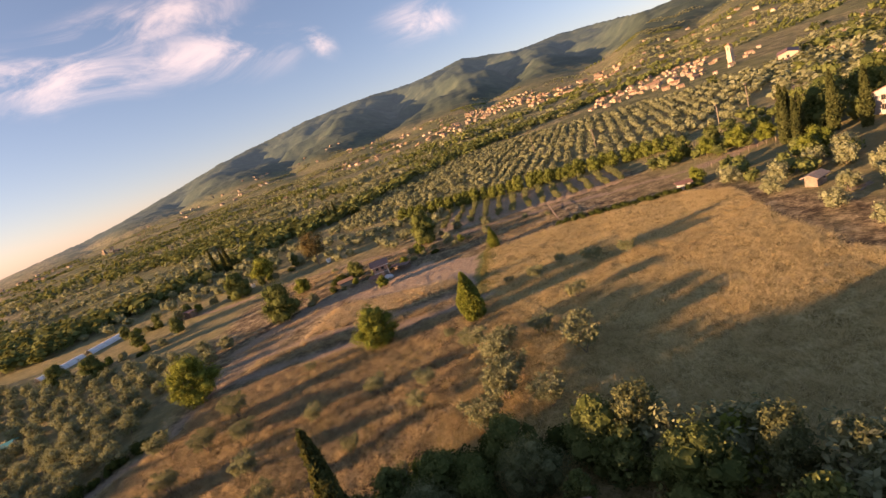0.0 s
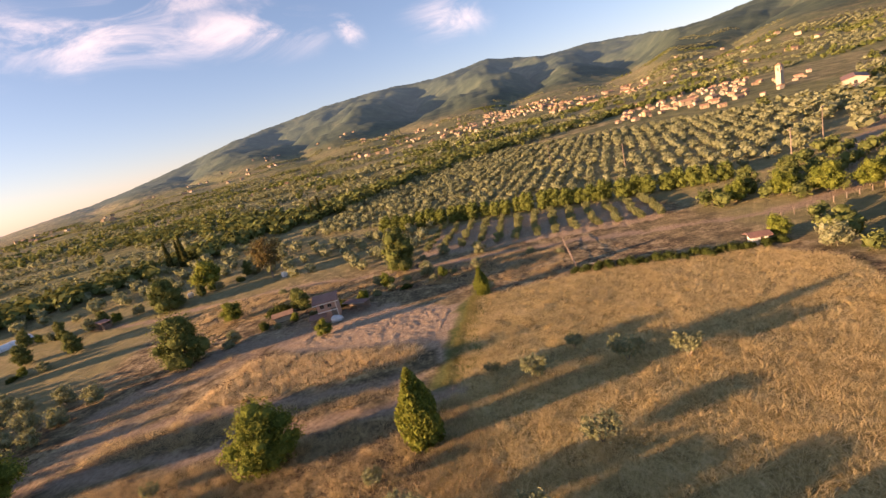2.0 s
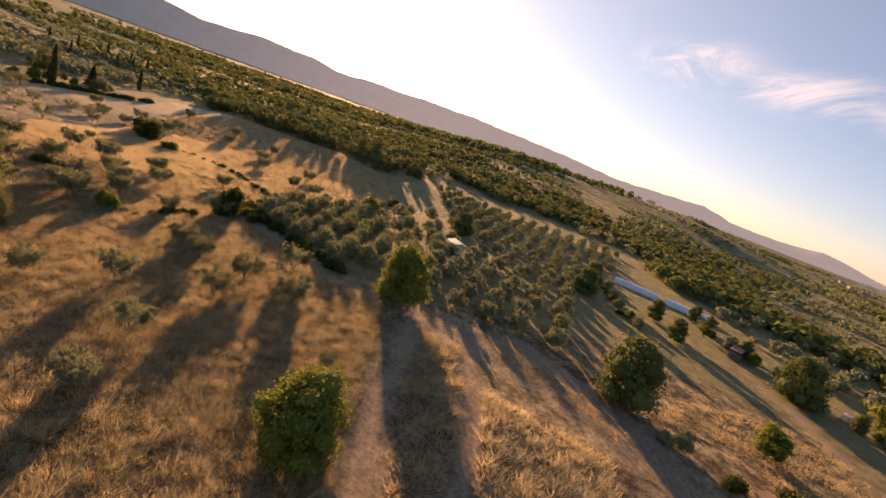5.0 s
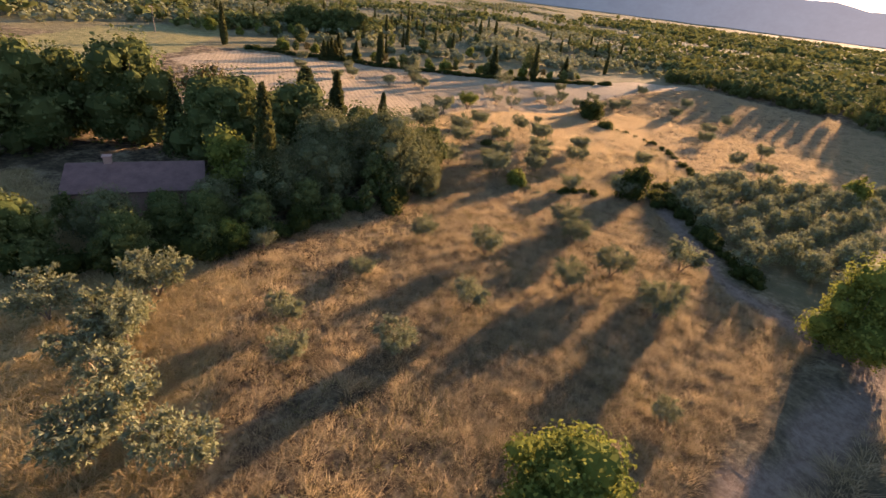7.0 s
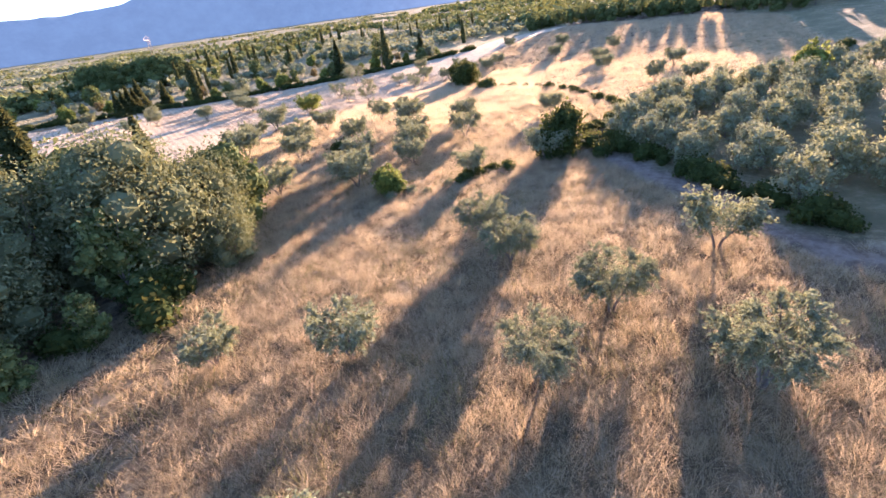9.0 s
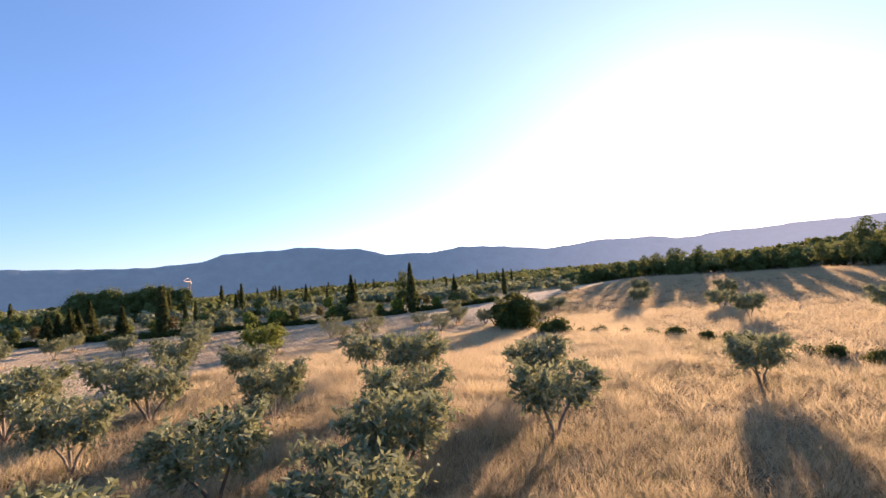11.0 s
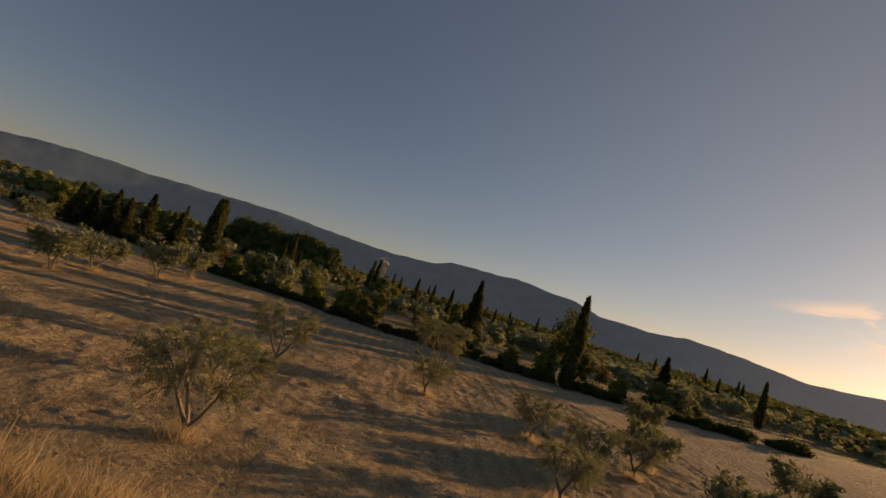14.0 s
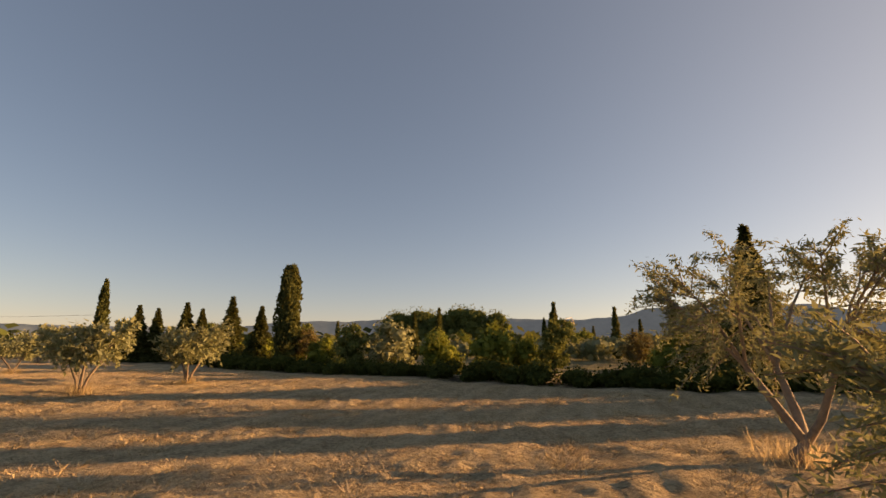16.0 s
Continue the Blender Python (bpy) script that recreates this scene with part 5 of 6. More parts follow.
def _fan(s, az0, az1, r0, r1):
    """Which spots lie in a stretch of bearings and distances from the farm."""
    dx, dy = s[:, 0] - HUB[0], s[:, 1] - HUB[1]
    az, r = np.degrees(np.arctan2(-dx, dy)), np.hypot(dx, dy)
    return (az > az0) & (az < az1) & (r > r0) & (r < r1)


# patchwork of the plain: small plots, each with its own planting
plots_olive, plots_wood, plots_mixed = [], [], []
centres = []
for _ in range(720):
    az, r = rng.uniform(-62, 232), 190 + 1500 * rng.uniform(0, 1) ** 1.35
    x, y = HUB[0] - math.sin(radians(az)) * r - 20, HUB[1] + math.cos(radians(az)) * r
    centres.append((x, y, az, r))
for _ in range(330):
    az, r = rng.uniform(-55, 48), rng.uniform(330, 1150)
    centres.append((HUB[0] - math.sin(radians(az)) * r, HUB[1] + math.cos(radians(az)) * r, az, r))
for x, y, az, r in centres:
    if inside(BIG_GROVE, x, y) or (-190 < x < -20 and 60 < y < 185) or (-140 < x < 90 and -55 < y < 150):
        continue
    wide, deep, turn, pick = rng.uniform(24, 62) * (1 + r / 1500), rng.uniform(16, 34) * (1 + r / 1800), rng.uniform(0, 180), rng.uniform()
    c, s = math.cos(radians(turn)), math.sin(radians(turn))
    box = [(x + a * wide / 2 * c - b * deep / 2 * s, y + a * wide / 2 * s + b * deep / 2 * c) for a, b in ((-1, -1), (1, -1), (1, 1), (-1, 1))]
    if pick < 0.62:
        plots_olive.append(grove_spots(box, 6.6 * (1 + r / 1900), turn, rng, 4.6 * (1 + r / 3000), 3.7))
    elif pick < 0.75:
        plots_wood.append(grove_spots(box, 7.5 * (1 + r / 2500), turn, rng, 7.0, 5.2, 0.2))
    elif pick < 0.9:
        plots_mixed.append(grove_spots(box, 13.0, turn, rng, 5.0, 5.5, 0.45))
in_village = lambda s: _fan(s, -46, -23, 245, 530) | (_fan(s, -27, -7, 880, 1330) & (s[:, 2] % 0.01 < 0.0075)) | (_fan(s, -24, 8, 780, 900) & (s[:, 2] % 0.01 < 0.006))  # noqa: E731
clear = lambda s: s[~in_village(s) & (np.hypot(s[:, 0] + 20, s[:, 1] - 60) > 160) & ~inside(BIG_GROVE, s[:, 0], s[:, 1])  # noqa: E731
                    & ~inside([(-57.0, 80.7), (-32.0, 182.8), (-122.6, 176.5), (-194.8, 163.8), (-193.4, 125.8), (-164.7, 74.0)], s[:, 0], s[:, 1])]
olives, woods, mixed = (clear(np.concatenate(some)) for some in (plots_olive, plots_wood, plots_mixed))
far_off = np.hypot(olives[:, 0], olives[:, 1] - 60) > 400
scattered("middle_olive_groves", olives[~far_off], MID_LOD, LEAF_OLIVE, "olive groves between the farm and the far plain", "olive groves")
scattered("distant_olive_groves", olives[far_off], FAR_LOD, LEAF_OLIVE, "patchwork of distant olive groves on the plain", "olive groves")
belt = []
for line, half, count in (([(-99.1, 207.6), (-55.1, 244.5), (-6.1, 318.0), (56.1, 378.9), (135.4, 419.4)], 14, 420), ([(-147.1, 167.2), (-99.1, 207.6)], 12, 120),
                          ([(-238.1, 101.2), (-251.2, 168.7), (-205.6, 202.7), (-146.1, 178.5)], 24, 420), ([(-240, -60), (-255, 80)], 30, 330), ([(-330, -40), (-330, 160), (-250, 260)], 30, 330),
                          ([(-50.2, 246.0), (-137.7, 329.4), (-280.9, 427.2)], 18, 300), ([(135.4, 419.4), (285.5, 510.6)], 16, 160), ([(-40, -130), (-130, -160), (-180, -150)], 14, 150), ([(-290, -90), (-300, 40)], 26, 200), ([(-400, -150), (-420, 120)], 34, 260), ([(-560, -240), (-600, 220)], 50, 330), ([(-300, -330), (-420, -200)], 40, 200), ([(-640, -420), (-760, 320)], 70, 520), ([(-900, -520), (-1060, 420)], 110, 620), ([(-1300, -700), (-1500, 500)], 150, 620)):
    for x, y in row(line, sum(math.dist(a, b) for a, b in zip(line, line[1:])) / count, rng, half):
        wide = rng.uniform(5.0, 7.5) * (1.7 if x < -600 else 1.0)
        belt.append((x, y, wide, wide * rng.uniform(0.75, 0.9)))
woods = np.concatenate([woods, mixed, np.array(belt)])
far_off = np.hypot(woods[:, 0], woods[:, 1] - 60) > 400
scattered("middle_woods", woods[~far_off], MID_LOD, LEAF_WOOD, "green woods and hedges between the farm and the far plain", "woods")
scattered("distant_woods", woods[far_off], FAR_LOD, LEAF_WOOD, "dark green distant woods and hedges", "woods")
wild = []
for _ in range(520):
    x, y = rng.uniform(-270, -158), rng.uniform(-30, 66)
    if inside([(-168, -12), (-166, 14), (-165, 36), (-156, 57), (-166, 66), (-270, 66), (-270, -30), (-190, -30)], x, y):
        wild.append((x, y, rng.uniform(4.5, 6.5), rng.uniform(3.6, 5.6)))
scattered("woodland", wild, NEAR_LOD, LEAF_WOOD, "dense green woodland behind the pale meadow", "woodland")
for x, y in row([(-170, -12), (-166, 14), (-164, 36), (-154, 57), (-166, 67), (-200, 63)], 3.6, RNG, 1.5):
    plant(("wood0", "robinia", "wood1", "wood0")[int(RNG.integers(4))], x, y, RNG.uniform(0.48, 0.66), group="woodland edge")
for x, y in [(-262, -27), (-254, -19), (-266, -14), (-249, -12), (-258, -4), (-167, 46), (-168, 51)]:
    plant("robinia", x, y, RNG.uniform(0.92, 1.08), group="woodland edge", label="tall feathery robinia rising above the woodland edge")
bushy = []
for _ in range(420):
    x, y = rng.uniform(-230, -20), rng.uniform(-230, -45)
    if (y < -0.62 * (x + 130) - 42 - 6 or (x < -135 and y < -30)) and not inside(MOWN, x, y):
        s = rng.uniform(0.7, 1.2)
        bushy.append((x, y, 4.4 * s, 3.6 * s))
scattered("olive_orchard", bushy, NEAR_LOD, LEAF_OLIVE, "loose orchard of olive and fruit trees beyond the hedge", "orchard")
for x, y, s in [(-79.5, -131, 1.1), (-83, -128, 1.05), (-87, -127, 1.12), (-91, -123, 1.0), (-95, -121, 1.15), (-99, -118, 1.1), (-103.5, -117, 1.0), (-89, -133, 1.1), (-97, -128, 1.1)]:
    plant("oak", x, y, s, group="dark clump on the plain", label="dark round tree in a clump on the plain")
for i in range(46):
    x, y = RNG.uniform(-240, -60), RNG.uniform(-240, -75)
    plant("far_cypress", x, y, RNG.uniform(0.45, 0.85), group="cypresses on the plain")
for i in range(22):
    x, y = RNG.uniform(-160, -40), RNG.uniform(-120, -70)
    if y < -0.62 * (x + 130) - 50:
        plant(("lime", "wood0", "grove2")[i % 3], x, y, RNG.uniform(0.5, 0.85), group="mixed trees beyond the stubble", label="leafy tree in the gardens beyond the hedge")
for x, y, s in [(-92.5, 206.1, 1.0), (-88.7, 206.7, 0.9), (-86.0, 204.6, 1.05), (-47.4, 245.8, 0.8), (-44.4, 247.4, 0.9)]:
    plant("cypress", x, y, s, group="cypresses by the gully")
for x, y, s in [(76.2, 103.8, 1.15), (78.8, 105.4, 1.05), (77.5, 102.2, 0.85), (83.5, 99.6, 1.15), (85.8, 94.7, 1.1), (80.0, 103.9, 0.9)]:
    plant("cypress", x, y, s, group="cypresses by the villa", label="tall sunlit cypress in the villa garden")
for kind, x, y, s in [("oak", 87.4, 107.0, 0.95), ("oak", 93.5, 111.3, 1.0), ("wood0", 82.8, 108.4, 0.8), ("lime", 72.9, 114.0, 0.9), ("lime", 67.6, 118.2, 0.8), ("lime", 77.3, 110.8, 0.8), ("wood0", 89.7, 100.2, 0.7),
                      ("lime", 68.9, 90.6, 0.7), ("lime", 72.9, 92.2, 0.8), ("wood0", 71.6, 121.7, 0.8), ("wood0", 66.2, 125.0, 0.7), ("oak", 101.2, 102.1, 0.9), ("wood1", 99.0, 109.8, 1.0), ("lime", 62.2, 122.5, 0.7),
                      ("grove1", 64.6, 84.4, 1.0), ("grove2", 67.1, 80.4, 1.0), ("grove0", 70.3, 83.9, 1.1), ("wood0", 92.2, 118.0, 1.0), ("oak", 111.0, 116.4, 1.0), ("fir", 93.4, 88.5, 0.95)]:
    plant(kind, x, y, s, group="villa garden", label=PLANTS[kind][1].replace("at the field's edge", "in the villa garden").replace("in a planted row", "in the villa garden"))

for i in range(64):
    x, y = RNG.uniform(54, 100), RNG.uniform(48, 118)
    if off_line(TRACKS[3][0] + TRACKS[5][0], np.array(x), np.array(y)) > 3 and min(math.hypot(x - a, y - c) for a, c in ((57.9, 76.4), (84, 79), (99, 89), (97.1, 98.6))) > 7.5:
        kind = ("grove0", "scrub", "lime", "grove2", "bramble", "fig", "scrub", "grove3")[i % 8]
        plant(kind, x, y, RNG.uniform(0.65, 1.0) * (0.65 if kind == "lime" else 1.2 if kind == "scrub" else 1.0), group="villa garden", label="leafy shrub or small tree in the gardens below the villa")

# ---- buildings ----


def boxes(*some):
    """Axis-aligned boxes (x0, x1, y0, y1, z0, z1) as one vertex and face array."""
    vs, fs = [], []
    for x0, x1, y0, y1, z0, z1 in some:
        o = len(vs)
        vs += [(x, y, z) for z in (z0, z1) for y in (y0, y1) for x in (x0, x1)]
        fs += [tuple(o + i for i in q) for q in ((0, 2, 3, 1), (4, 5, 7, 6), (0, 1, 5, 4), (2, 6, 7, 3), (0, 4, 6, 2), (1, 3, 7, 5))]
    return vs, fs


def solid(name, *some):
    return mesh_of(name, *boxes(*some))


def wall_ring(wide, deep, tall, thick, holes, gable=0.0):
    """Four walls with real openings. holes: (side, a0, a1, z0, z1) along the side; side f, b (front at -y, back), l, r. gable: rise of the end walls."""
    out = []
    for side, span in (("f", wide), ("b", wide), ("l", deep - 2 * thick), ("r", deep - 2 * thick)):
        mine = [h[1:] for h in holes if h[0] == side]
        us = sorted({-span / 2, span / 2, *[v for h in mine for v in h[:2]]})
        zs = sorted({0.0, tall, *[v for h in mine for v in h[2:]]})
        for u0, u1 in zip(us, us[1:]):
            for z0, z1 in zip(zs, zs[1:]):
                if any(h[0] < (u0 + u1) / 2 < h[1] and h[2] < (z0 + z1) / 2 < h[3] for h in mine):
                    continue
                lo = z0 - (0.5 if z0 == 0 else 0)
                if side == "f":
                    out.append((u0, u1, -deep / 2, -deep / 2 + thick, lo, z1))
                elif side == "b":
                    out.append((u0, u1, deep / 2 - thick, deep / 2, lo, z1))
                elif side == "l":
                    out.append((-wide / 2, -wide / 2 + thick, u0, u1, lo, z1))
                else:
                    out.append((wide / 2 - thick, wide / 2, u0, u1, lo, z1))
    vs, fs = boxes(*out)
    if gable:
        for s in (-1, 1):
            x0, x1 = s * wide / 2, s * (wide / 2 - thick)
            o = len(vs)
            vs += [(x0, -deep / 2, tall), (x0, deep / 2, tall), (x0, 0, tall + gable), (x1, -deep / 2, tall), (x1, deep / 2, tall), (x1, 0, tall + gable)]
            fs += [(o, o + 1, o + 2, o + 2), (o + 3, o + 5, o + 4, o + 4), (o, o + 2, o + 5, o + 3), (o + 1, o + 4, o + 5, o + 2)]
    return mesh_of("wall", vs, np.array(fs))


def gable_roof(wide, deep, tall, rise, over=0.45, thick=0.16):
    """Two slabs meeting at a ridge along x."""
    x, y, k = wide / 2 + over, deep / 2 + over, rise * (1 + 2 * over / deep)
    e = tall + rise - k
    vs = [(s * x, t * y, e + h) for h in (0.02, thick) for s in (-1, 1) for t in (-1, 1)] + [(s * x, 0, e + k + h) for h in (0.02, thick) for s in (-1, 1)]
    fs = [(4, 6, 11, 10), (5, 10, 11, 7), (0, 8, 9, 2), (1, 3, 9, 8), (0, 2, 6, 4), (1, 5, 7, 3), (0, 4, 10, 8), (1, 8, 10, 5), (2, 9, 11, 6), (3, 7, 11, 9)]
    return mesh_of("roof", vs, np.array(fs))


def hip_roof(wide, deep, tall, rise, over=0.6, thick=0.2):
    x, y, r = wide / 2 + over, deep / 2 + over, max(0.2, (wide - deep) / 2)
    vs = [(-x, -y, tall), (x, -y, tall), (x, y, tall), (-x, y, tall), (-x, -y, tall + thick), (x, -y, tall + thick), (x, y, tall + thick), (-x, y, tall + thick), (-r, 0, tall + rise), (r, 0, tall + rise)]
    fs = [(0, 3, 2, 1), (0, 1, 5, 4), (1, 2, 6, 5), (2, 3, 7, 6), (3, 0, 4, 7), (4, 5, 9, 8), (6, 7, 8, 9), (5, 6, 9, 9), (7, 4, 8, 8)]
    return mesh_of("roof", vs, np.array(fs))


def window_in(parent, side, wide, deep, u, z, w_, h_, shutters=None):
    """A framed pane set back in its opening; gives the frame part, whose children are pane and sill."""
    at_y = {"f": (-deep / 2, 0), "b": (deep / 2, 180), "l": (-wide / 2, -90), "r": (wide / 2, 90)}[side]
    t = 0.06
    me = solid("window_frame", (-w_ / 2, w_ / 2, 0.08, 0.14, 0, t), (-w_ / 2, w_ / 2, 0.08, 0.14, h_ - t, h_), (-w_ / 2, -w_ / 2 + t, 0.08, 0.14, t, h_ - t),
               (w_ / 2 - t, w_ / 2, 0.08, 0.14, t, h_ - t), (-0.025, 0.025, 0.085, 0.135, t, h_ - t))
    ob = part("window", me, TIMBER, parent)
    spot = {"f": (u, -deep / 2), "b": (-u, deep / 2), "l": (-wide / 2, -u), "r": (wide / 2, u)}[side]
    ob.location, ob.rotation_euler = (spot[0], spot[1], z), (0, 0, radians(at_y[1]))
    part("pane", solid("pane", (-w_ / 2 + t, w_ / 2 - t, 0.105, 0.115, t, h_ - t)), WINDOW_DARK, ob)
    part("sill", solid("sill", (-w_ / 2 - 0.08, w_ / 2 + 0.08, -0.06, 0.07, -0.07, -0.005)), CONCRETE, ob)
    if shutters:
        for s in (-1, 1):
            part("shutter", solid("shutter", (s * (w_ / 2 + w_ / 4) - w_ / 4 + 0.02, s * (w_ / 2 + w_ / 4) + w_ / 4 - 0.02, -0.05, -0.008, 0, h_)), shutters, ob)
    return ob


def house(name, label, category, x, y, turn, wide, deep, tall, rise, wall, roof, windows, hip=False, group="", door=None, z=None, shutters=None, chimney=False):
    ob = thing(name, label, category, x, y, z=z, turn=turn, group=group)
    holes = [(s, u - w_ / 2, u + w_ / 2, zz, zz + h_) for s, u, zz, w_, h_ in windows] + ([(door[0], door[1] - 0.5, door[1] + 0.5, 0.0, 2.1)] if door else [])
    part("wall", wall_ring(wide, deep, tall, 0.3, holes, 0.0 if hip else rise), wall, ob)
    top = part("roof", hip_roof(wide, deep, tall, rise) if hip else gable_roof(wide, deep, tall, rise), roof, ob)
    if chimney:
        part("chimney", solid("chimney", (wide * 0.2, wide * 0.2 + 0.6, -0.3, 0.3, tall + rise * 0.4, tall + rise + 0.7), (wide * 0.2 - 0.08, wide * 0.2 + 0.68, -0.38, 0.38, tall + rise + 0.7, tall + rise + 0.82)), wall, top)
    for s, u, zz, w_, h_ in windows:
        window_in(ob, s, wide, deep, u if s in "fr" else -u, zz, w_, h_, shutters)
    if door:
        d = part("door", solid("door", (-0.49, 0.49, 0.1, 0.16, 0, 2.09)), TIMBER, ob)
        d.location = (door[1], -deep / 2, 0)
        part("door_handle", solid("door_handle", (0.34, 0.42, 0.06, 0.1, 1.0, 1.04)), METAL, d)
    return ob


# the small pink farm house and what stands round it
pink = house("farm_house", "small two-storey pink farm house with a dark tiled roof", "house", -15.9, 111.6, 5, 3.3, 3.6, 3.5, 0.65, STONE_WALL, DARK_TILE,
             [("f", -0.75, 2.3, 0.7, 0.75), ("f", 0.5, 2.3, 0.7, 0.6), ("r", 0.3, 2.2, 0.6, 0.7)], door=("f", 1.0))
part("gutter", solid("gutter", (-2.1, 2.1, -2.32, -2.22, 3.2, 3.3)), WHITE, pink, "pale eaves gutter")
part("downpipe", solid("downpipe", (1.52, 1.6, -1.9, -1.81, 0, 3.25)), WHITE, pink, "pale downpipe")
part("string_course", solid("string_course", (-1.67, 1.67, -1.86, -1.802, 1.7, 1.8)), WHITE, pink, "pale band between the storeys")
porch = thing("lean_to", "rusty brown lean-to roof on timber posts beside the pink house", "lean-to", -17.3, 109.2, turn=5, size=0.8)
part("roof", mesh_of("roof", *joined([([(-1.9, -1.1, 1.55), (1.7, -1.1, 1.55), (1.7, 1.0, 1.95), (-1.9, 1.0, 1.95), (-1.9, -1.1, 1.62), (1.7, -1.1, 1.62), (1.7, 1.0, 2.02), (-1.9, 1.0, 2.02)],
                                       [(0, 3, 2, 1), (4, 5, 6, 7), (0, 1, 5, 4), (1, 2, 6, 5), (2, 3, 7, 6), (3, 0, 4, 7)])])), DARK_TILE, porch)
for px in (-1.75, 0.0, 1.55):
    part("post", solid("post", (px - 0.05, px + 0.05, -1.0, -0.9, -0.2, 1.56)), TIMBER, porch)
heap = thing("tarpaulin_heap", "pale grey-blue tarpaulin over a heap by the pink house", "tarpaulin", -14.6, 109.1, turn=20, size=0.9)
r9 = np.random.default_rng(9)
part("cover", mesh_of("cover", *joined([lump((0, 0, 0.35, 1.1, 0.8, 0.75), r9, 6, 10), lump((0.7, 0.2, 0.2, 0.7, 0.6, 0.5), r9, 5, 9)]), True), PLASTIC, heap)
rear = thing("open_shed", "low dark sheet-roofed shed behind the pink house", "shed", -11.6, 113.2, turn=-28, size=0.7)
part("roof", mesh_of("roof", *boxes((-3.4, 3.4, -1.3, 1.3, 1.75, 1.82))), DARK_TILE, rear)
part("edge_board", solid("edge_board", (-3.45, 3.45, -1.36, -1.3, 1.66, 1.84)), METAL, rear, "pale metal edge")
for px in (-3.2, -1.1, 1.1, 3.2):
    for py in (-1.2, 1.2):
        part("post", solid("post", (px - 0.06, px + 0.06, py - 0.06, py + 0.06, -0.3, 1.76)), TIMBER, rear)
part("back_wall", solid("back_wall", (-3.3, 3.3, 1.0, 1.1, -0.3, 1.7)), TIMBER, rear)
house("shed", "small low cream shed with a rusty tiled roof", "shed", -25.4, 116.0, 14, 2.9, 1.6, 1.1, 0.3, CREAM, TILE, [("f", -0.8, 0.7, 0.5, 0.4)])
pile = thing("woodstore", "small open woodstore stacked with pale logs", "woodstore", -76.8, 143.6, turn=-38)
part("roof", mesh_of("roof", *boxes((-2.3, 2.3, -1.1, 1.1, 1.9, 1.97))), DARK_TILE, pile)
for px in (-2.1, 2.1):
    for py in (-0.95, 0.95):
        part("post", solid("post", (px - 0.06, px + 0.06, py - 0.06, py + 0.06, -0.3, 1.9)), TIMBER, pile)
logs = [tube([(-2.0 + 0.27 * i + 0.05 * (j % 2), -0.8, 0.14 + 0.25 * j), (-2.0 + 0.27 * i, 0.8, 0.14 + 0.25 * j)], [0.12, 0.12], 7) for i in range(15) for j in range(5)]
part("logs", mesh_of("logs", *joined(logs)), TIMBER, pile)
for tx, ty, tt in ((-60.6, 153.6, 12), (-35.0, 150.7, 60)):
    tank = thing("water_tank", "white plastic water tank in a frame", "tank", tx, ty, turn=tt)
    bm = bmesh.new()
    bmesh.ops.create_cube(bm, size=1.0, matrix=Matrix.Translation((0, 0, 0.72)) @ Matrix.Diagonal((1.2, 1.0, 1.15, 1)))
    bmesh.ops.bevel(bm, geom=bm.edges[:], offset=0.1, segments=2, affect="EDGES")
    part("tank_body", bm, WHITE, tank)
    part("pallet", solid("pallet", (-0.65, 0.65, -0.55, 0.55, -0.1, 0.14)), TIMBER, tank)
    part("lid", solid("lid", (-0.14, 0.14, -0.14, 0.14, 1.29, 1.36)), METAL, tank)


def tunnel(x, y, turn, long):
    ob = thing("polytunnel", "low white polytunnel with hoop ribs at the grove's edge", "greenhouse", x, y, turn=turn, group="polytunnels")
    arc = [(1.9 * math.cos(math.pi * i / 10), 1.35 * math.sin(math.pi * i / 10)) for i in range(11)]
    vs = [(q, py, pz) for q in np.linspace(-long / 2, long / 2, 9) for py, pz in arc]
    fs = [(a * 11 + i, a * 11 + i + 1, (a + 1) * 11 + i + 1, (a + 1) * 11 + i) for a in range(8) for i in range(10)]
    part("film", mesh_of("film", vs, fs, True), PLASTIC, ob)
    for q in np.linspace(-long / 2, long / 2, 6):
        part("rib", mesh_of("rib", *tube([(q, py * 1.02, pz * 1.02) for py, pz in arc], [0.035] * 11, 5)), METAL, ob)
    part("end_frame", solid("end_frame", (-long / 2 - 0.05, -long / 2 + 0.02, -0.5, -0.43, 0, 1.25), (-long / 2 - 0.05, -long / 2 + 0.02, 0.43, 0.5, 0, 1.25)), TIMBER, ob)


tunnel(-112.2, 136.7, 61.5, 12.0)
tunnel(-105.9, 148.5, 61.5, 11.5)
house("garden_hut", "small hut with a teal sheet roof in the grove clearing", "hut", -84.6, 85.0, 20, 3.2, 2.4, 1.9, 0.4, WHITE, TEAL, [("f", 0.4, 0.9, 0.5, 0.5)])
house("garden_hut", "small white hut with a dark roof beside the hedge", "hut", 50.1, 99.9, -12, 2.2, 1.5, 1.3, 0.25, WHITE, DARK_TILE, [("f", 0.3, 0.6, 0.5, 0.5)])
house("garden_hut", "small grey hut with a weathered board roof among olives", "hut", 57.9, 76.4, 20, 2.5, 1.8, 1.5, 0.35, TIMBER, TIMBER, [("f", 0.8, 0.7, 0.5, 0.5)])
heap = thing("plank_heap", "heap of weathered planks beside the grey hut", "planks", 58.4, 69.5, turn=15)
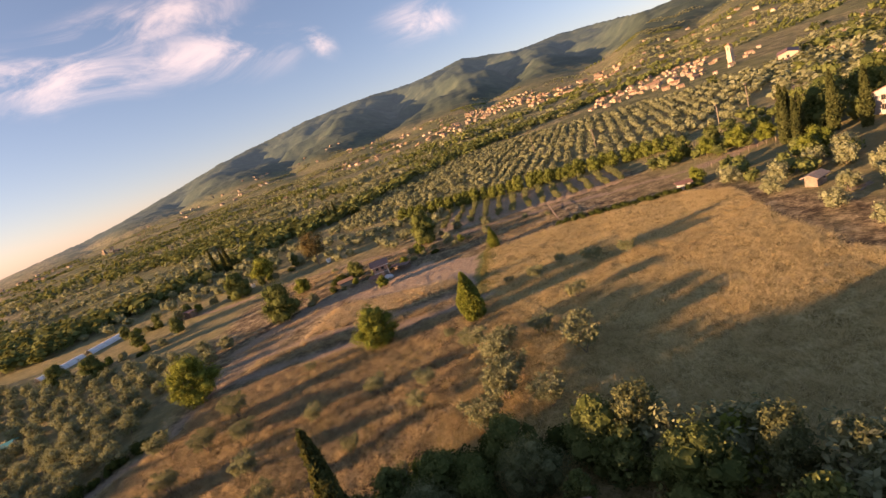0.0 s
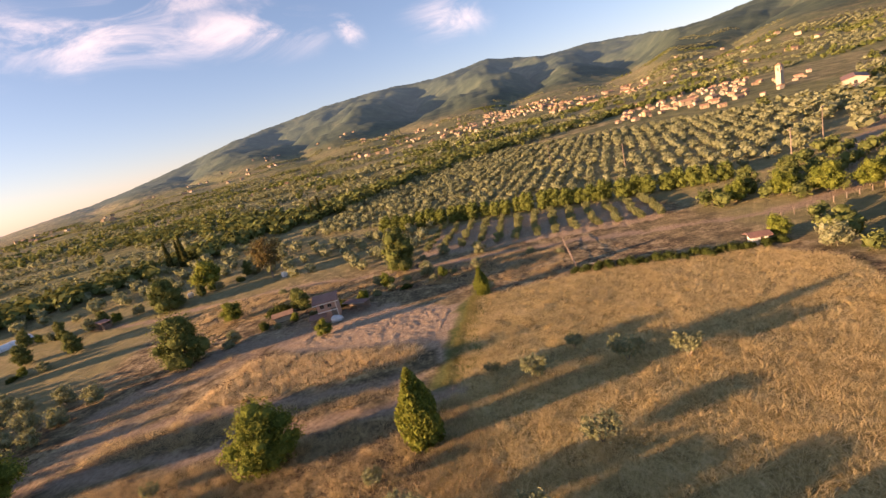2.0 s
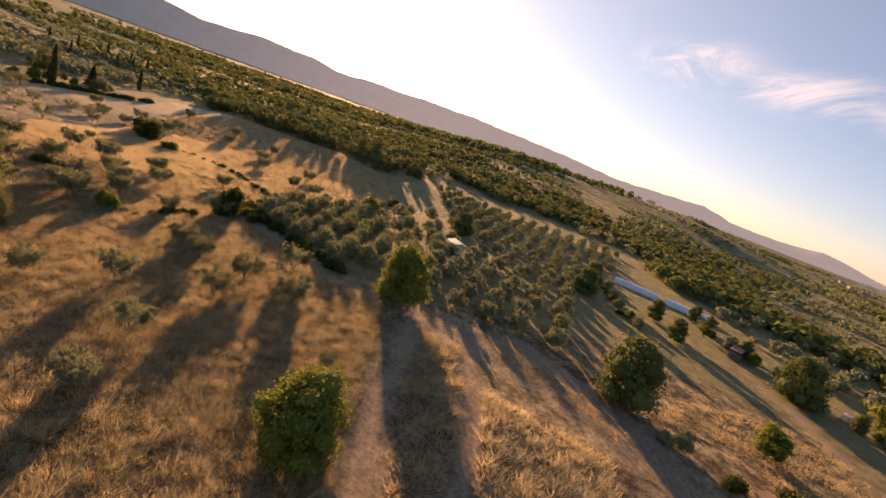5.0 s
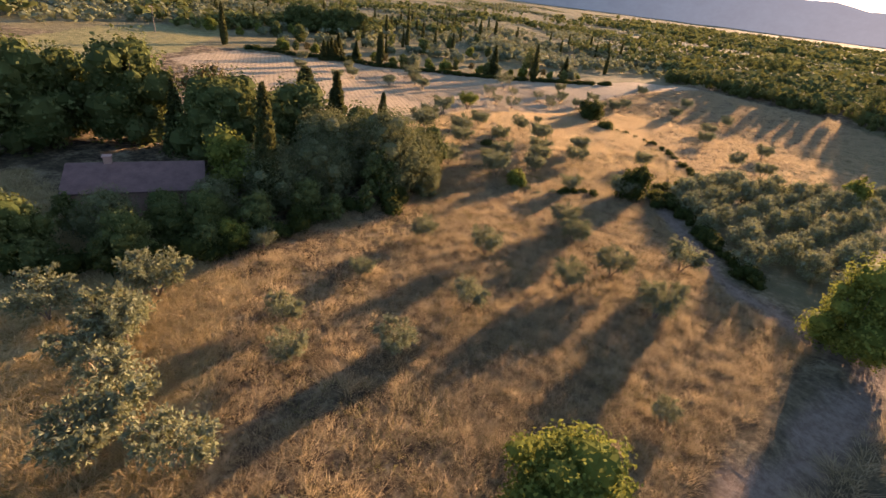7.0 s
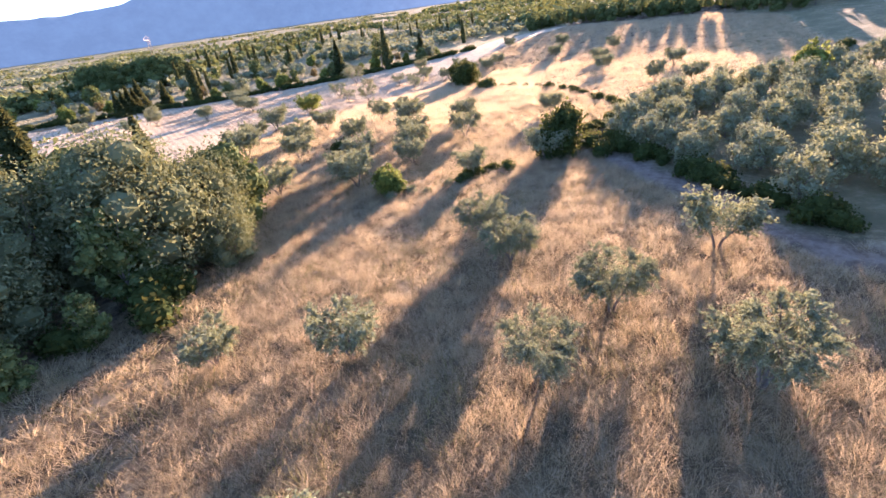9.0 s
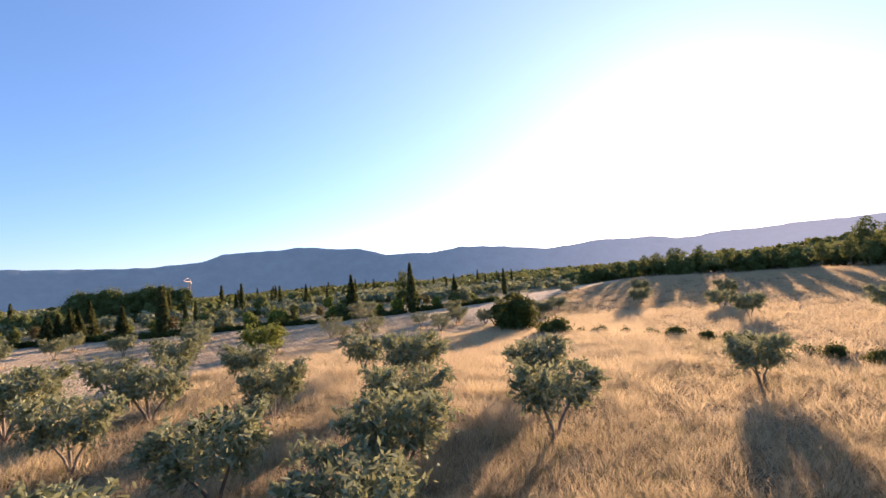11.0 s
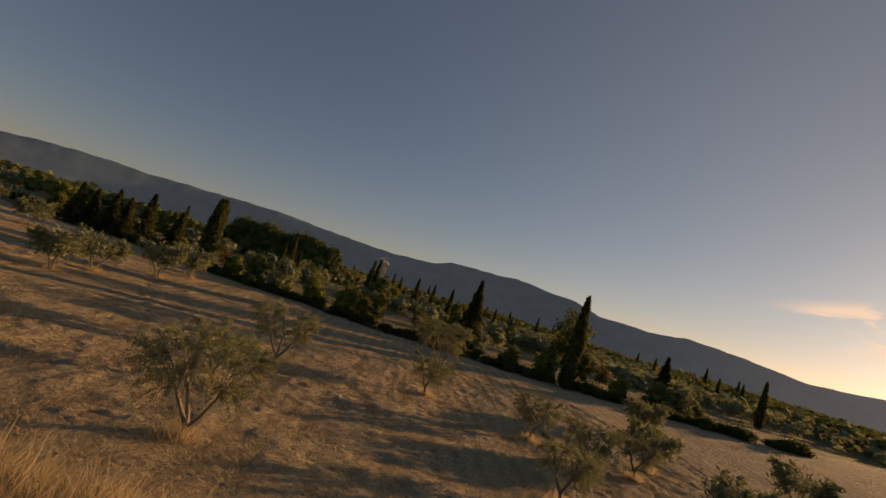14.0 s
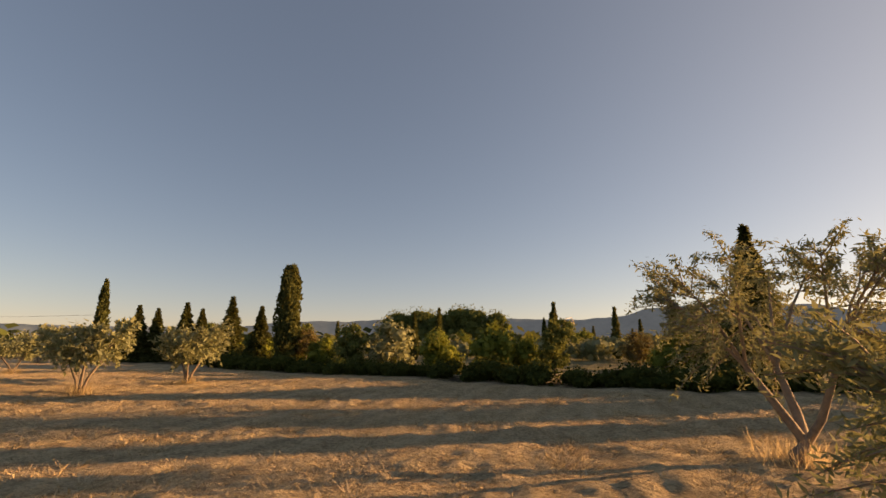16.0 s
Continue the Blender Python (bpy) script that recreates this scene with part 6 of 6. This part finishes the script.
for i in range(9):
    plank = part("plank", solid("plank", (-1.6, 1.6, -0.11, 0.11, 0.0, 0.05)), TIMBER, heap)
    plank.location, plank.rotation_euler = (0.3 * math.sin(i * 2.1), -0.8 + 0.42 * (i % 5), 0.02 + 0.07 * (i // 5) + 0.012 * i), (0, 0, 0.3 * math.sin(i * 1.7))
tarp = thing("blue_tarpaulin", "bright blue tarpaulin over a garden frame", "tarpaulin", 74.6, 117.6, turn=25)
part("cover", mesh_of("cover", *joined([lump((0, 0, 0.7, 1.9, 1.2, 0.8), r9, 6, 10)]), True), BLUE, tarp)
part("frame_rail", solid("frame_rail", (-1.7, 1.7, -0.9, -0.82, -0.1, 0.5), (-1.7, 1.7, 0.82, 0.9, -0.1, 0.5)), TIMBER, tarp)
house("garden_house", "low house with a dark tiled roof deep in garden shade", "house", -4.6, 29.5, -14, 10.5, 7.0, 3.0, 1.3, STONE_WALL, DARK_TILE,
      [("b", -2.5, 1.0, 1.0, 1.2), ("b", 1.5, 1.0, 1.0, 1.2), ("r", 0.5, 1.0, 1.0, 1.2)], chimney=True)

# villa and its neighbours
villa = house("villa", "large cream two-storey villa with orange tiled hip roof", "house", 84.0, 79.0, 30, 12.0, 8.6, 4.4, 1.2, CREAM, TILE,
              [("f", -4.5, 2.75, 1.0, 1.2), ("f", 0.0, 2.75, 1.0, 1.2), ("f", 4.5, 2.75, 1.0, 1.2), ("f", -4.5, 0.7, 1.0, 1.4), ("f", 4.5, 0.7, 1.0, 1.4),
               ("l", -2.5, 2.75, 1.0, 1.2), ("l", 2.0, 2.75, 1.0, 1.2), ("l", 2.0, 0.7, 1.0, 1.4)], hip=True, chimney=True, door=("f", 0.0), shutters=TIMBER)
part("porch_roof", mesh_of("porch_roof", *boxes((-6.6, -1.6, -7.2, -4.31, 2.25, 2.42))), TILE, villa, "orange tiled porch roof")
for px in (-6.3, -4.1, -1.9):
    part("porch_post", solid("porch_post", (px - 0.15, px + 0.15, -7.0, -6.7, -0.3, 2.25)), OCHRE, villa)
house("villa", "cream house with brown tiled roof behind the villa", "house", 99.0, 89.0, 30, 9, 7.5, 4.0, 1.2, PEACH, TILE,
      [("f", -3, 2.5, 0.9, 1.1), ("f", 2.5, 2.5, 0.9, 1.1), ("l", 0, 2.5, 0.9, 1.1), ("l", 0, 0.7, 0.9, 1.2)], hip=True, chimney=True)
house("villa", "old house with dark tiled roof behind the cypresses", "house", 97.1, 98.6, 15, 7, 6, 4.4, 1.2, CONCRETE, DARK_TILE, [("f", -1.6, 2.8, 0.9, 1.1), ("l", 1, 2.8, 0.9, 1.1), ("l", 1, 0.8, 0.9, 1.2)], chimney=True)
house("villa", "cream house with orange roof on the village edge", "house", 153.0, 151.0, 25, 8.6, 6, 4.2, 1.2, PEACH, TILE, [("f", -3, 2.8, 1, 1.3), ("f", 2, 2.8, 1, 1.3), ("l", 0, 2.8, 1, 1.3)])
house("villa", "peach house with orange roof on the village edge", "house", 153.0, 141.0, 20, 6.6, 7, 4.9, 1.3, PEACH, TILE, [("f", -4, 3.6, 1, 1.4), ("f", 0, 3.6, 1, 1.4), ("f", 4, 3.6, 1, 1.4), ("l", 0, 3.6, 1, 1.4)])
house("villa", "cream house with brown roof on the village edge", "house", 165.0, 144.0, 20, 7.6, 6, 4.9, 1.2, PEACH, DARK_TILE, [("f", -3, 3.4, 1, 1.4), ("f", 2.5, 3.4, 1, 1.4), ("l", 0, 3.4, 1, 1.4)])
house("villa", "long cream farmhouse with tiled roof below the village", "house", 190.0, 236.0, 50, 19, 8, 3.6, 1.1, PEACH, DARK_TILE,
      [("f", -7, 1.6, 1.2, 1.4), ("f", -3, 1.6, 1.2, 1.4), ("f", 1, 1.6, 1.2, 1.4), ("f", 5, 1.6, 1.2, 1.4), ("l", 0, 1.6, 1.2, 1.4)])

# the hill villages
VILLAGE = []
for i, (wide, deep, tall, rise, wall, roof) in enumerate([(11, 9, 4.5, 1.9, AGED, TILE), (9, 8, 5.4, 1.6, SANDY, TILE), (14, 9, 4.2, 2.0, AGED, TILE), (8, 8, 5.8, 1.5, CREAM, DARK_TILE), (12, 10, 4.7, 2.1, SANDY, TILE)]):
    VILLAGE.append((wide, deep, tall, rise, wall, roof))
FIRST = {}


def village_house(i, x, y, turn, group, size):
    wide, deep, tall, rise, wall, roof = VILLAGE[i]
    far = math.hypot(x - HUB[0], y - HUB[1]) > 700
    if (i, far) not in FIRST:
        ob = thing("village_house", "village house with plastered walls and tiled roof", "house", x, y, turn=turn, group=group, size=size)
        part("wall", wall_ring(wide, deep, tall, 0.4, [], rise), wall, ob)
        part("roof", gable_roof(wide, deep, tall, rise), roof, ob)
        pane = solid("window", (-0.55, 0.55, -0.05, 0.02, 0, 1.4))
        pane.materials.append(WINDOW_DARK)
        for side in (-1, 1):
            for zz in ((tall - 2.2,) if far else (0.7, tall - 1.8)):
                for u in (-wide * 0.28, wide * 0.28):
                    o = part("window", pane, None, ob)
                    o.location, o.rotation_euler = (u, side * deep / 2, zz), (0, 0, 0 if side < 0 else math.pi)
        FIRST[i, far] = ob
        return ob
    return copy_thing(FIRST[i, far], Matrix.LocRotScale((x, y, level(x, y)), Euler((0, 0, radians(turn))), (size, size, size)))


def hamlet(az0, az1, r0, r1, count, seed, group, size):
    rng = np.random.default_rng(seed)
    done = []
    while len(done) < count:
        az, r = rng.uniform(az0, az1), rng.uniform(r0, r1)
        x, y = HUB[0] - math.sin(radians(az)) * r, HUB[1] + math.cos(radians(az)) * r
        if all(math.hypot(x - a, y - b) > 13 * size for a, b in done):
            done.append((x, y))
            tagged(village_house(int(rng.integers(len(VILLAGE))), x, y, rng.uniform(0, 180), group, size * rng.uniform(0.85, 1.15)), group=group)


hamlet(-37, -25, 300, 500, 104, 301, "houses of the near village", 0.54)
hamlet(-43, -34, 270, 420, 22, 311, "houses of the near village", 0.56)
hamlet(-17, -8.5, 930, 1300, 125, 302, "houses of the hill village", 0.8)
hamlet(12, 24, 520, 700, 16, 304, "farm houses on the plain", 0.8)
hamlet(-60, -50, 210, 420, 9, 307, "houses of the near village", 0.7)


def far_houses(stretches):
    """One object of the small houses far off, walls and roofs in it."""
    rng = np.random.default_rng(330)
    pieces, paint = [], []
    for az0, az1, r0, r1, count, size in stretches:
        for _ in range(count):
            az, r = rng.uniform(az0, az1), rng.uniform(r0, r1)
            x, y = HUB[0] - math.sin(radians(az)) * r, HUB[1] + math.cos(radians(az)) * r
            wide, deep, tall, rise, _, _ = VILLAGE[int(rng.integers(len(VILLAGE)))]
            wide, deep, tall, rise = (v * size * rng.uniform(0.85, 1.15) for v in (wide, deep, tall, rise))
            vs, fs = boxes((-wide / 2, wide / 2, -deep / 2, deep / 2, -2.0, tall))
            o, e = len(vs), 0.4
            vs += [(sx * (wide / 2 + e), sy * (deep / 2 + e), tall + 0.05) for sx, sy in ((-1, -1), (1, -1), (1, 1), (-1, 1))] + [(-wide / 2 - e, 0, tall + rise), (wide / 2 + e, 0, tall + rise)]
            fs += [(o, o + 1, o + 5, o + 4), (o + 2, o + 3, o + 4, o + 5), (o + 1, o + 2, o + 5, o + 5), (o + 3, o, o + 4, o + 4), (o, o + 3, o + 2, o + 1)]
            a = rng.uniform(0, math.pi)
            turn = np.array([[math.cos(a), math.sin(a), 0], [-math.sin(a), math.cos(a), 0], [0, 0, 1]])
            pieces.append((np.array(vs) @ turn + (x, y, level(x, y)), fs))
            paint += [int(rng.integers(3))] * 6 + [3] * 5
    me = mesh_of("distant_houses", *joined(pieces))
    for mat in (AGED, SANDY, CREAM, TILE):
        me.materials.append(mat)
    me.polygons.foreach_set("material_index", np.array(paint, np.int32))
    return tagged(new("distant_houses", me), "scattered plastered houses with tiled roofs on the far slopes", "houses", kind="stuff")


far_houses([(-27, -16, 760, 1080, 70, 0.75), (-8.5, 8, 820, 1060, 44, 0.72), (4, 34, 1250, 2000, 48, 0.78), (30, 48, 900, 1550, 24, 0.85), (-42, -29, 700, 1250, 20, 0.65), (-8, 6, 1080, 1500, 14, 0.8)])

tower = thing("bell_tower", "slender stone bell tower above the village roofs", "tower", 216.0, 312.0, turn=20, size=0.62)
part("shaft", wall_ring(4.5, 4.5, 19, 0.6, [("f", -0.8, 0.8, 14.5, 17.5), ("l", -0.8, 0.8, 14.5, 17.5), ("r", -0.8, 0.8, 14.5, 17.5), ("b", -0.8, 0.8, 14.5, 17.5)]), PEACH, tower)
part("spire", hip_roof(4.5, 4.5, 19, 2.6), TILE, tower)

# poles, cable, fence and crane


def utility_pole(x, y, turn, tall=8.0):
    ob = thing("utility_pole", "tall weathered timber utility pole with a crossarm", "pole", x, y, turn=turn, group="utility poles")
    part("pole", mesh_of("pole", *tube([(0, 0, -0.5), (0, 0, tall * 0.5), (0, 0, tall)], [0.15, 0.12, 0.09], 8), True), TIMBER, ob)
    part("crossarm", solid("crossarm", (-0.8, 0.8, -0.06, 0.06, tall - 0.6, tall - 0.48)), TIMBER, ob)
    for u in (-0.7, 0.0, 0.7):
        part("insulator", mesh_of("insulator", *tube([(u, 0, tall - 0.48), (u, 0, tall - 0.3)], [0.05, 0.03], 6)), WHITE, ob)
    return ob


POLES = [(84.3, 136.7), (65.3, 179.1), (56.5, 231.0), (106.7, 154.6), (28, -98), (-25, -104)]
for x, y in POLES:
    utility_pole(x, y, 20)
cable = thing("overhead_cable", "thin pale overhead cable slung between utility poles", "cable", 28, -98)
span = [(0, 0, 7.6), (-13, -1.5, 7.1), (-26, -3, 6.9), (-40, -4.5, 7.1), (-53, -6, 7.6)]
part("wire", mesh_of("wire", *tube(span, [0.03] * 5, 4)), METAL, cable)
fence = thing("fence", "pale timber post-and-rail fence across the slope", "fence", 25.6, 108.3)
for i in range(10):
    px, py = 0.32 * i, 1.83 * i
    part("post", solid("post", (px - 0.06, px + 0.06, py - 0.06, py + 0.06, level(25.6 + px, 108.3 + py) - level(25.6, 108.3) - 0.3, level(25.6 + px, 108.3 + py) - level(25.6, 108.3) + 1.1)), TIMBER, fence)
    if i:
        z0, z1 = level(25.6 + px - 0.32, 108.3 + py - 1.83) - level(25.6, 108.3), level(25.6 + px, 108.3 + py) - level(25.6, 108.3)
        for h in (0.5, 0.95):
            part("rail", mesh_of("rail", *tube([(px - 0.32, py - 1.83, z0 + h), (px, py, z1 + h)], [0.05, 0.05], 5)), TIMBER, fence)
for i in range(11):
    p = thing("fence_post", "short pale fence post in rough grass", "post", 59 + 2.3 * i, 107.0 + 0.15 * i, group="garden fence posts")
    part("post", solid("post", (-0.05, 0.05, -0.05, 0.05, -0.3, 1.1)), TIMBER, p)
crane = thing("tower_crane", "pale tower crane far off on the plain", "crane", -164, -275, turn=60)
mast = [tube([(a, b, -0.5), (a, b, 16)], [0.14, 0.14], 4) for a in (-0.6, 0.6) for b in (-0.6, 0.6)]
mast += [tube([(-0.6 * s, -0.6, 1.3 * k), (0.6 * s, -0.6, 1.3 * (k + 1))], [0.06, 0.06], 4) for k, s in ((k, 1 if k % 2 else -1) for k in range(12))]
part("mast", mesh_of("mast", *joined(mast)), OCHRE, crane)
part("jib", mesh_of("jib", *joined([tube([(-5, 0, 16.2), (17, 0, 16.2)], [0.2, 0.12], 4), tube([(-5, 0, 17.0), (0, 0, 19), (17, 0, 16.6)], [0.08, 0.1, 0.08], 4)])), OCHRE, crane)
part("counterweight", solid("counterweight", (-5.2, -3.6, -0.5, 0.5, 14.9, 16.1)), CONCRETE, crane)

# ---- dry grass ----


def blades(x, y, tall, wide, rng, per=6, spread=0.16, lean=0.35):
    """Tufts of narrow upright blades at plan places."""
    k = len(x)
    z = height(x, y) - 0.04
    base = np.repeat(np.stack([x, y, z], -1), per, 0)
    h = np.repeat(tall, per) * rng.uniform(0.6, 1.2, k * per)
    off = rng.normal(0, spread, (k * per, 2))
    a = rng.uniform(0, 2 * np.pi, k * per)
    half = np.stack([np.cos(a), np.sin(a), 0 * a], -1) * (wide * rng.uniform(0.6, 1.3, k * per) / 2)[:, None]
    base[:, :2] += off
    tip = base + np.stack([off[:, 0] * 1.5 + rng.normal(0, lean, k * per) * h, off[:, 1] * 1.5 + rng.normal(0, lean, k * per) * h, h], -1)
    return np.stack([base - half, base + half, tip], 1).reshape(-1, 3), np.arange(3 * k * per).reshape(-1, 3)


def sown(name, poly, count, tall, wide, mat, label, seed, clump=6.0, bare=-0.25, per=6, avoid=(), fan=0.35, spread=0.16, lines=0.0):
    rng = np.random.default_rng(seed)
    xs, ys = [p[0] for p in poly], [p[1] for p in poly]
    x, y = rng.uniform(min(xs), max(xs), count * 4), rng.uniform(min(ys), max(ys), count * 4)
    if lines:   # left in the rows of the harvester
        x = np.round((x - 0.33 * y) / lines) * lines + 0.33 * y + rng.normal(0, lines * 0.2, len(x))
    keep = inside(poly, x, y) & (waves(x, y, clump, seed) + rng.uniform(-0.35, 0.35, len(x)) > bare)
    for line, half in TRACKS:
        keep &= off_line(line, x, y) > half + 0.3
    for other in avoid:
        keep &= ~inside(other, x, y)
    x, y = x[keep][:count], y[keep][:count]
    lift = tall * (0.85 + 0.45 * waves(x, y, clump * 0.7, seed + 1))
    ob = new(name, mesh_of(name, *blades(x, y, np.clip(lift, tall * 0.35, tall * 1.6), wide, rng, per, spread, fan)))
    ob.data.materials.append(mat)
    return tagged(ob, label, "grass", kind="stuff")


ROUGH = [(-43, 76), (4, 78), (6, 62), (0, 46), (-20, 39), (-34, 37), (-44, 10), (-62, 3), (-72, 1), (-86, 6.5), (-96, 6), (-94, 20), (-88, 34), (-77, 48), (-62, 49.5), (-53, 59), (-46, 68)]
MEADOW = [(-96, 6), (-116, -2), (-140, -2), (-161, 4), (-161, 40), (-150, 56), (-120, 66), (-96, 62), (-78, 48), (-89, 34), (-94, 20)]
NEAR_PATH = [(-62, 3), (-72, 1.2), (-79, 3.6), (-87, 6.6), (-96, 6), (-110, 0), (-112, 24), (-94, 28), (-78, 36), (-60, 34)]
FOOT_GRASS = [(-12, 77.5), (-18, 54), (-30, 42), (-38, 26), (-64, 22), (-68, 44), (-52, 60), (-45, 76)]
sown("dry_grass", ROUGH, 9000, 0.5, 0.02, DRY, "tall dry golden grass of the rough field", 401, 2.2, 0.05, 24, spread=0.26, fan=0.3)
sown("dry_grass", ROUGH, 12000, 0.62, 0.03, DRY, "tussocks of dry grass in the rough field", 421, 1.7, 0.12, 28, avoid=(FOOT_GRASS,), spread=0.2, fan=0.38)
sown("dry_grass", ROUGH, 2600, 0.7, 0.03, RIPE, "pale ripe tussocks in the rough field", 422, 5.0, 0.35, 34, avoid=(FOOT_GRASS,), spread=0.24, fan=0.4)
sown("dry_grass", FOOT_GRASS, 14000, 0.55, 0.015, DRY, "dense dry grass at the foot of the olives", 423, 1.5, -0.05, 26, spread=0.17, fan=0.36)
sown("dry_grass", FOOT_GRASS, 4600, 0.62, 0.015, STRAW, "pale tussocks between the olives", 425, 1.8, 0.25, 34, spread=0.18, fan=0.42)
sown("weeds", FOOT_GRASS, 6000, 0.5, 0.014, STALK, "brown seeded weeds among the dense grass", 424, 2.6, 0.1, 14, spread=0.16, fan=0.3)
sown("dry_grass", GOLD_FIELD, 15000, 0.6, 0.045, GOLDEN, "standing golden grass of the broad field", 402, 1.8, -0.05, 20, spread=0.3, fan=0.3)
sown("dry_grass", TALL_GOLD, 560, 0.75, 0.07, STRAW, "patch of tall pale golden grass beside the ploughed plot", 403, 1.6, 0.15, 26, spread=0.26, fan=0.4)
sown("dry_grass", [(-40, 80.8), (-3, 81.0), (-2, 83.2), (-14, 83.9), (-25, 85.4), (-38, 86)], 230, 0.6, 0.05, DRY, "strip of tall dry grass between the two tracks", 411, 3.0, -0.2, 30, spread=0.35, fan=0.3)
sown("dry_grass", [(-43, 89), (-38, 90), (-32.5, 100), (-25, 104.8), (-29, 105.5), (-42, 96)], 130, 0.5, 0.05, DRY, "loose dry grass beside the farm yard", 412, 4.0, 0.0, 28, spread=0.4, fan=0.3)
sown("dry_grass", MEADOW, 17000, 0.6, 0.05, STRAW, "pale sunlit meadow grass", 404, 2.4, -0.1, 13, spread=0.25)
sown("dry_grass", NEAR_PATH, 20000, 0.82, 0.022, STRAW, "thick golden grass beside the stubble field", 405, 4.0, -0.7, 8, spread=0.2)
sown("stubble", [(-60, -45), (-60, 2), (-71, 0.6), (-78, 3), (-86, 5.8), (-100, 3), (-112, -5), (-112, -28), (-92, -40), (-74, -50)], 40000, 0.15, 0.03, CUT_STRAW, "short straw stubble on tilled earth", 406, 3.0, -0.5, 6, fan=0.7, lines=1.5)
sown("weeds", [(0.7, 76.8), (1.5, 80.3), (7.3, 104.8), (9.8, 113), (11.6, 112.6), (9.1, 104.2), (3.3, 79.7), (2.5, 76.4)], 2200, 0.35, 0.06, WEED, "green grass strip along the field boundary", 407, 5.0, -0.8, 6)
sown("weeds", ROUGH, 9000, 0.5, 0.03, STALK, "brown dried weeds among the dry grass", 418, 3.5, 0.1, 6)
sown("weeds", ROUGH, 9000, 0.45, 0.05, WEED, "greenish weeds among the dry grass", 408, 11.0, 0.25, 6)
sown("dry_grass", [(-34.7, 119.6), (-7.9, 122.0), (22.8, 105.1), (28.2, 123.6), (-1.6, 129.9), (-29.3, 138.0), (-50.0, 139.8), (-44.6, 114.7), (-37.4, 110.3)], 9000, 0.45, 0.06, DRY, "dry grass on the farm slope", 409, 8.0, -0.2, 6, avoid=(PLOUGHED,))
NEAR_STUBBLE = [(-76, 2), (-86, 5.4), (-99, 2), (-106, -8), (-102, -26), (-84, -32), (-72, -16)]
sown("stubble", NEAR_STUBBLE, 26000, 0.11, 0.018, CUT_STRAW, "pale cut straw lying on the tilled field", 413, 1.6, -0.15, 5, fan=1.3, spread=0.12, lines=0.75)
rng = np.random.default_rng(414)
x, y = rng.uniform(-110, -68, 26000), rng.uniform(-36, 6, 26000)
x = np.round((x - 0.33 * y) / 0.75) * 0.75 + 0.33 * y + rng.normal(0, 0.2, len(x))   # thrown up in rows
keep = inside(NEAR_STUBBLE, x, y)
x, y = x[keep][:11000], y[keep][:11000]
s = rng.uniform(0.012, 0.04, len(x))
form = np.array([(1, 0, 0), (0, 1, 0), (-1, 0, 0), (0, -1, 0), (0.1, 0.1, 0.7), (0, 0, -0.6)])
faces = np.array([(0, 1, 4), (1, 2, 4), (2, 3, 4), (3, 0, 4), (1, 0, 5), (2, 1, 5), (3, 2, 5), (0, 3, 5)])
a = rng.uniform(0, 6.28, len(x))[:, None]
spun = np.stack([form[None, :, 0] * np.cos(a) - form[None, :, 1] * np.sin(a), form[None, :, 0] * np.sin(a) + form[None, :, 1] * np.cos(a), form[None, :, 2] + 0 * a], -1)
vs = (spun * rng.uniform(0.5, 1.5, (len(x), 6, 1))) * s[:, None, None] + np.stack([x, y, height(x, y) + 0.006], -1)[:, None]
ob = new("clods", mesh_of("clods", vs.reshape(-1, 3), (faces[None] + 6 * np.arange(len(x))[:, None, None]).reshape(-1, 3)))
ob.data.materials.append(CLOD)
tagged(ob, "dry earth clods thrown up in rows on the stubble field", "clods", kind="stuff")
foot_x, foot_y = [], []
rng = np.random.default_rng(410)
for x, y, s in STUBBLE_OLIVES:
    a, r = rng.uniform(0, 2 * np.pi, 55), np.abs(rng.normal(0, 0.32, 55))
    foot_x += list(x + r * np.cos(a))
    foot_y += list(y + r * np.sin(a))
ob = new("grass_tufts", mesh_of("grass_tufts", *blades(np.array(foot_x), np.array(foot_y), np.full(len(foot_x), 0.5), 0.02, rng, 7, 0.12, 0.22)))
ob.data.materials.append(STRAW)
tagged(ob, "tufts of dry straw-coloured grass round olive trunks", "grass", kind="stuff")
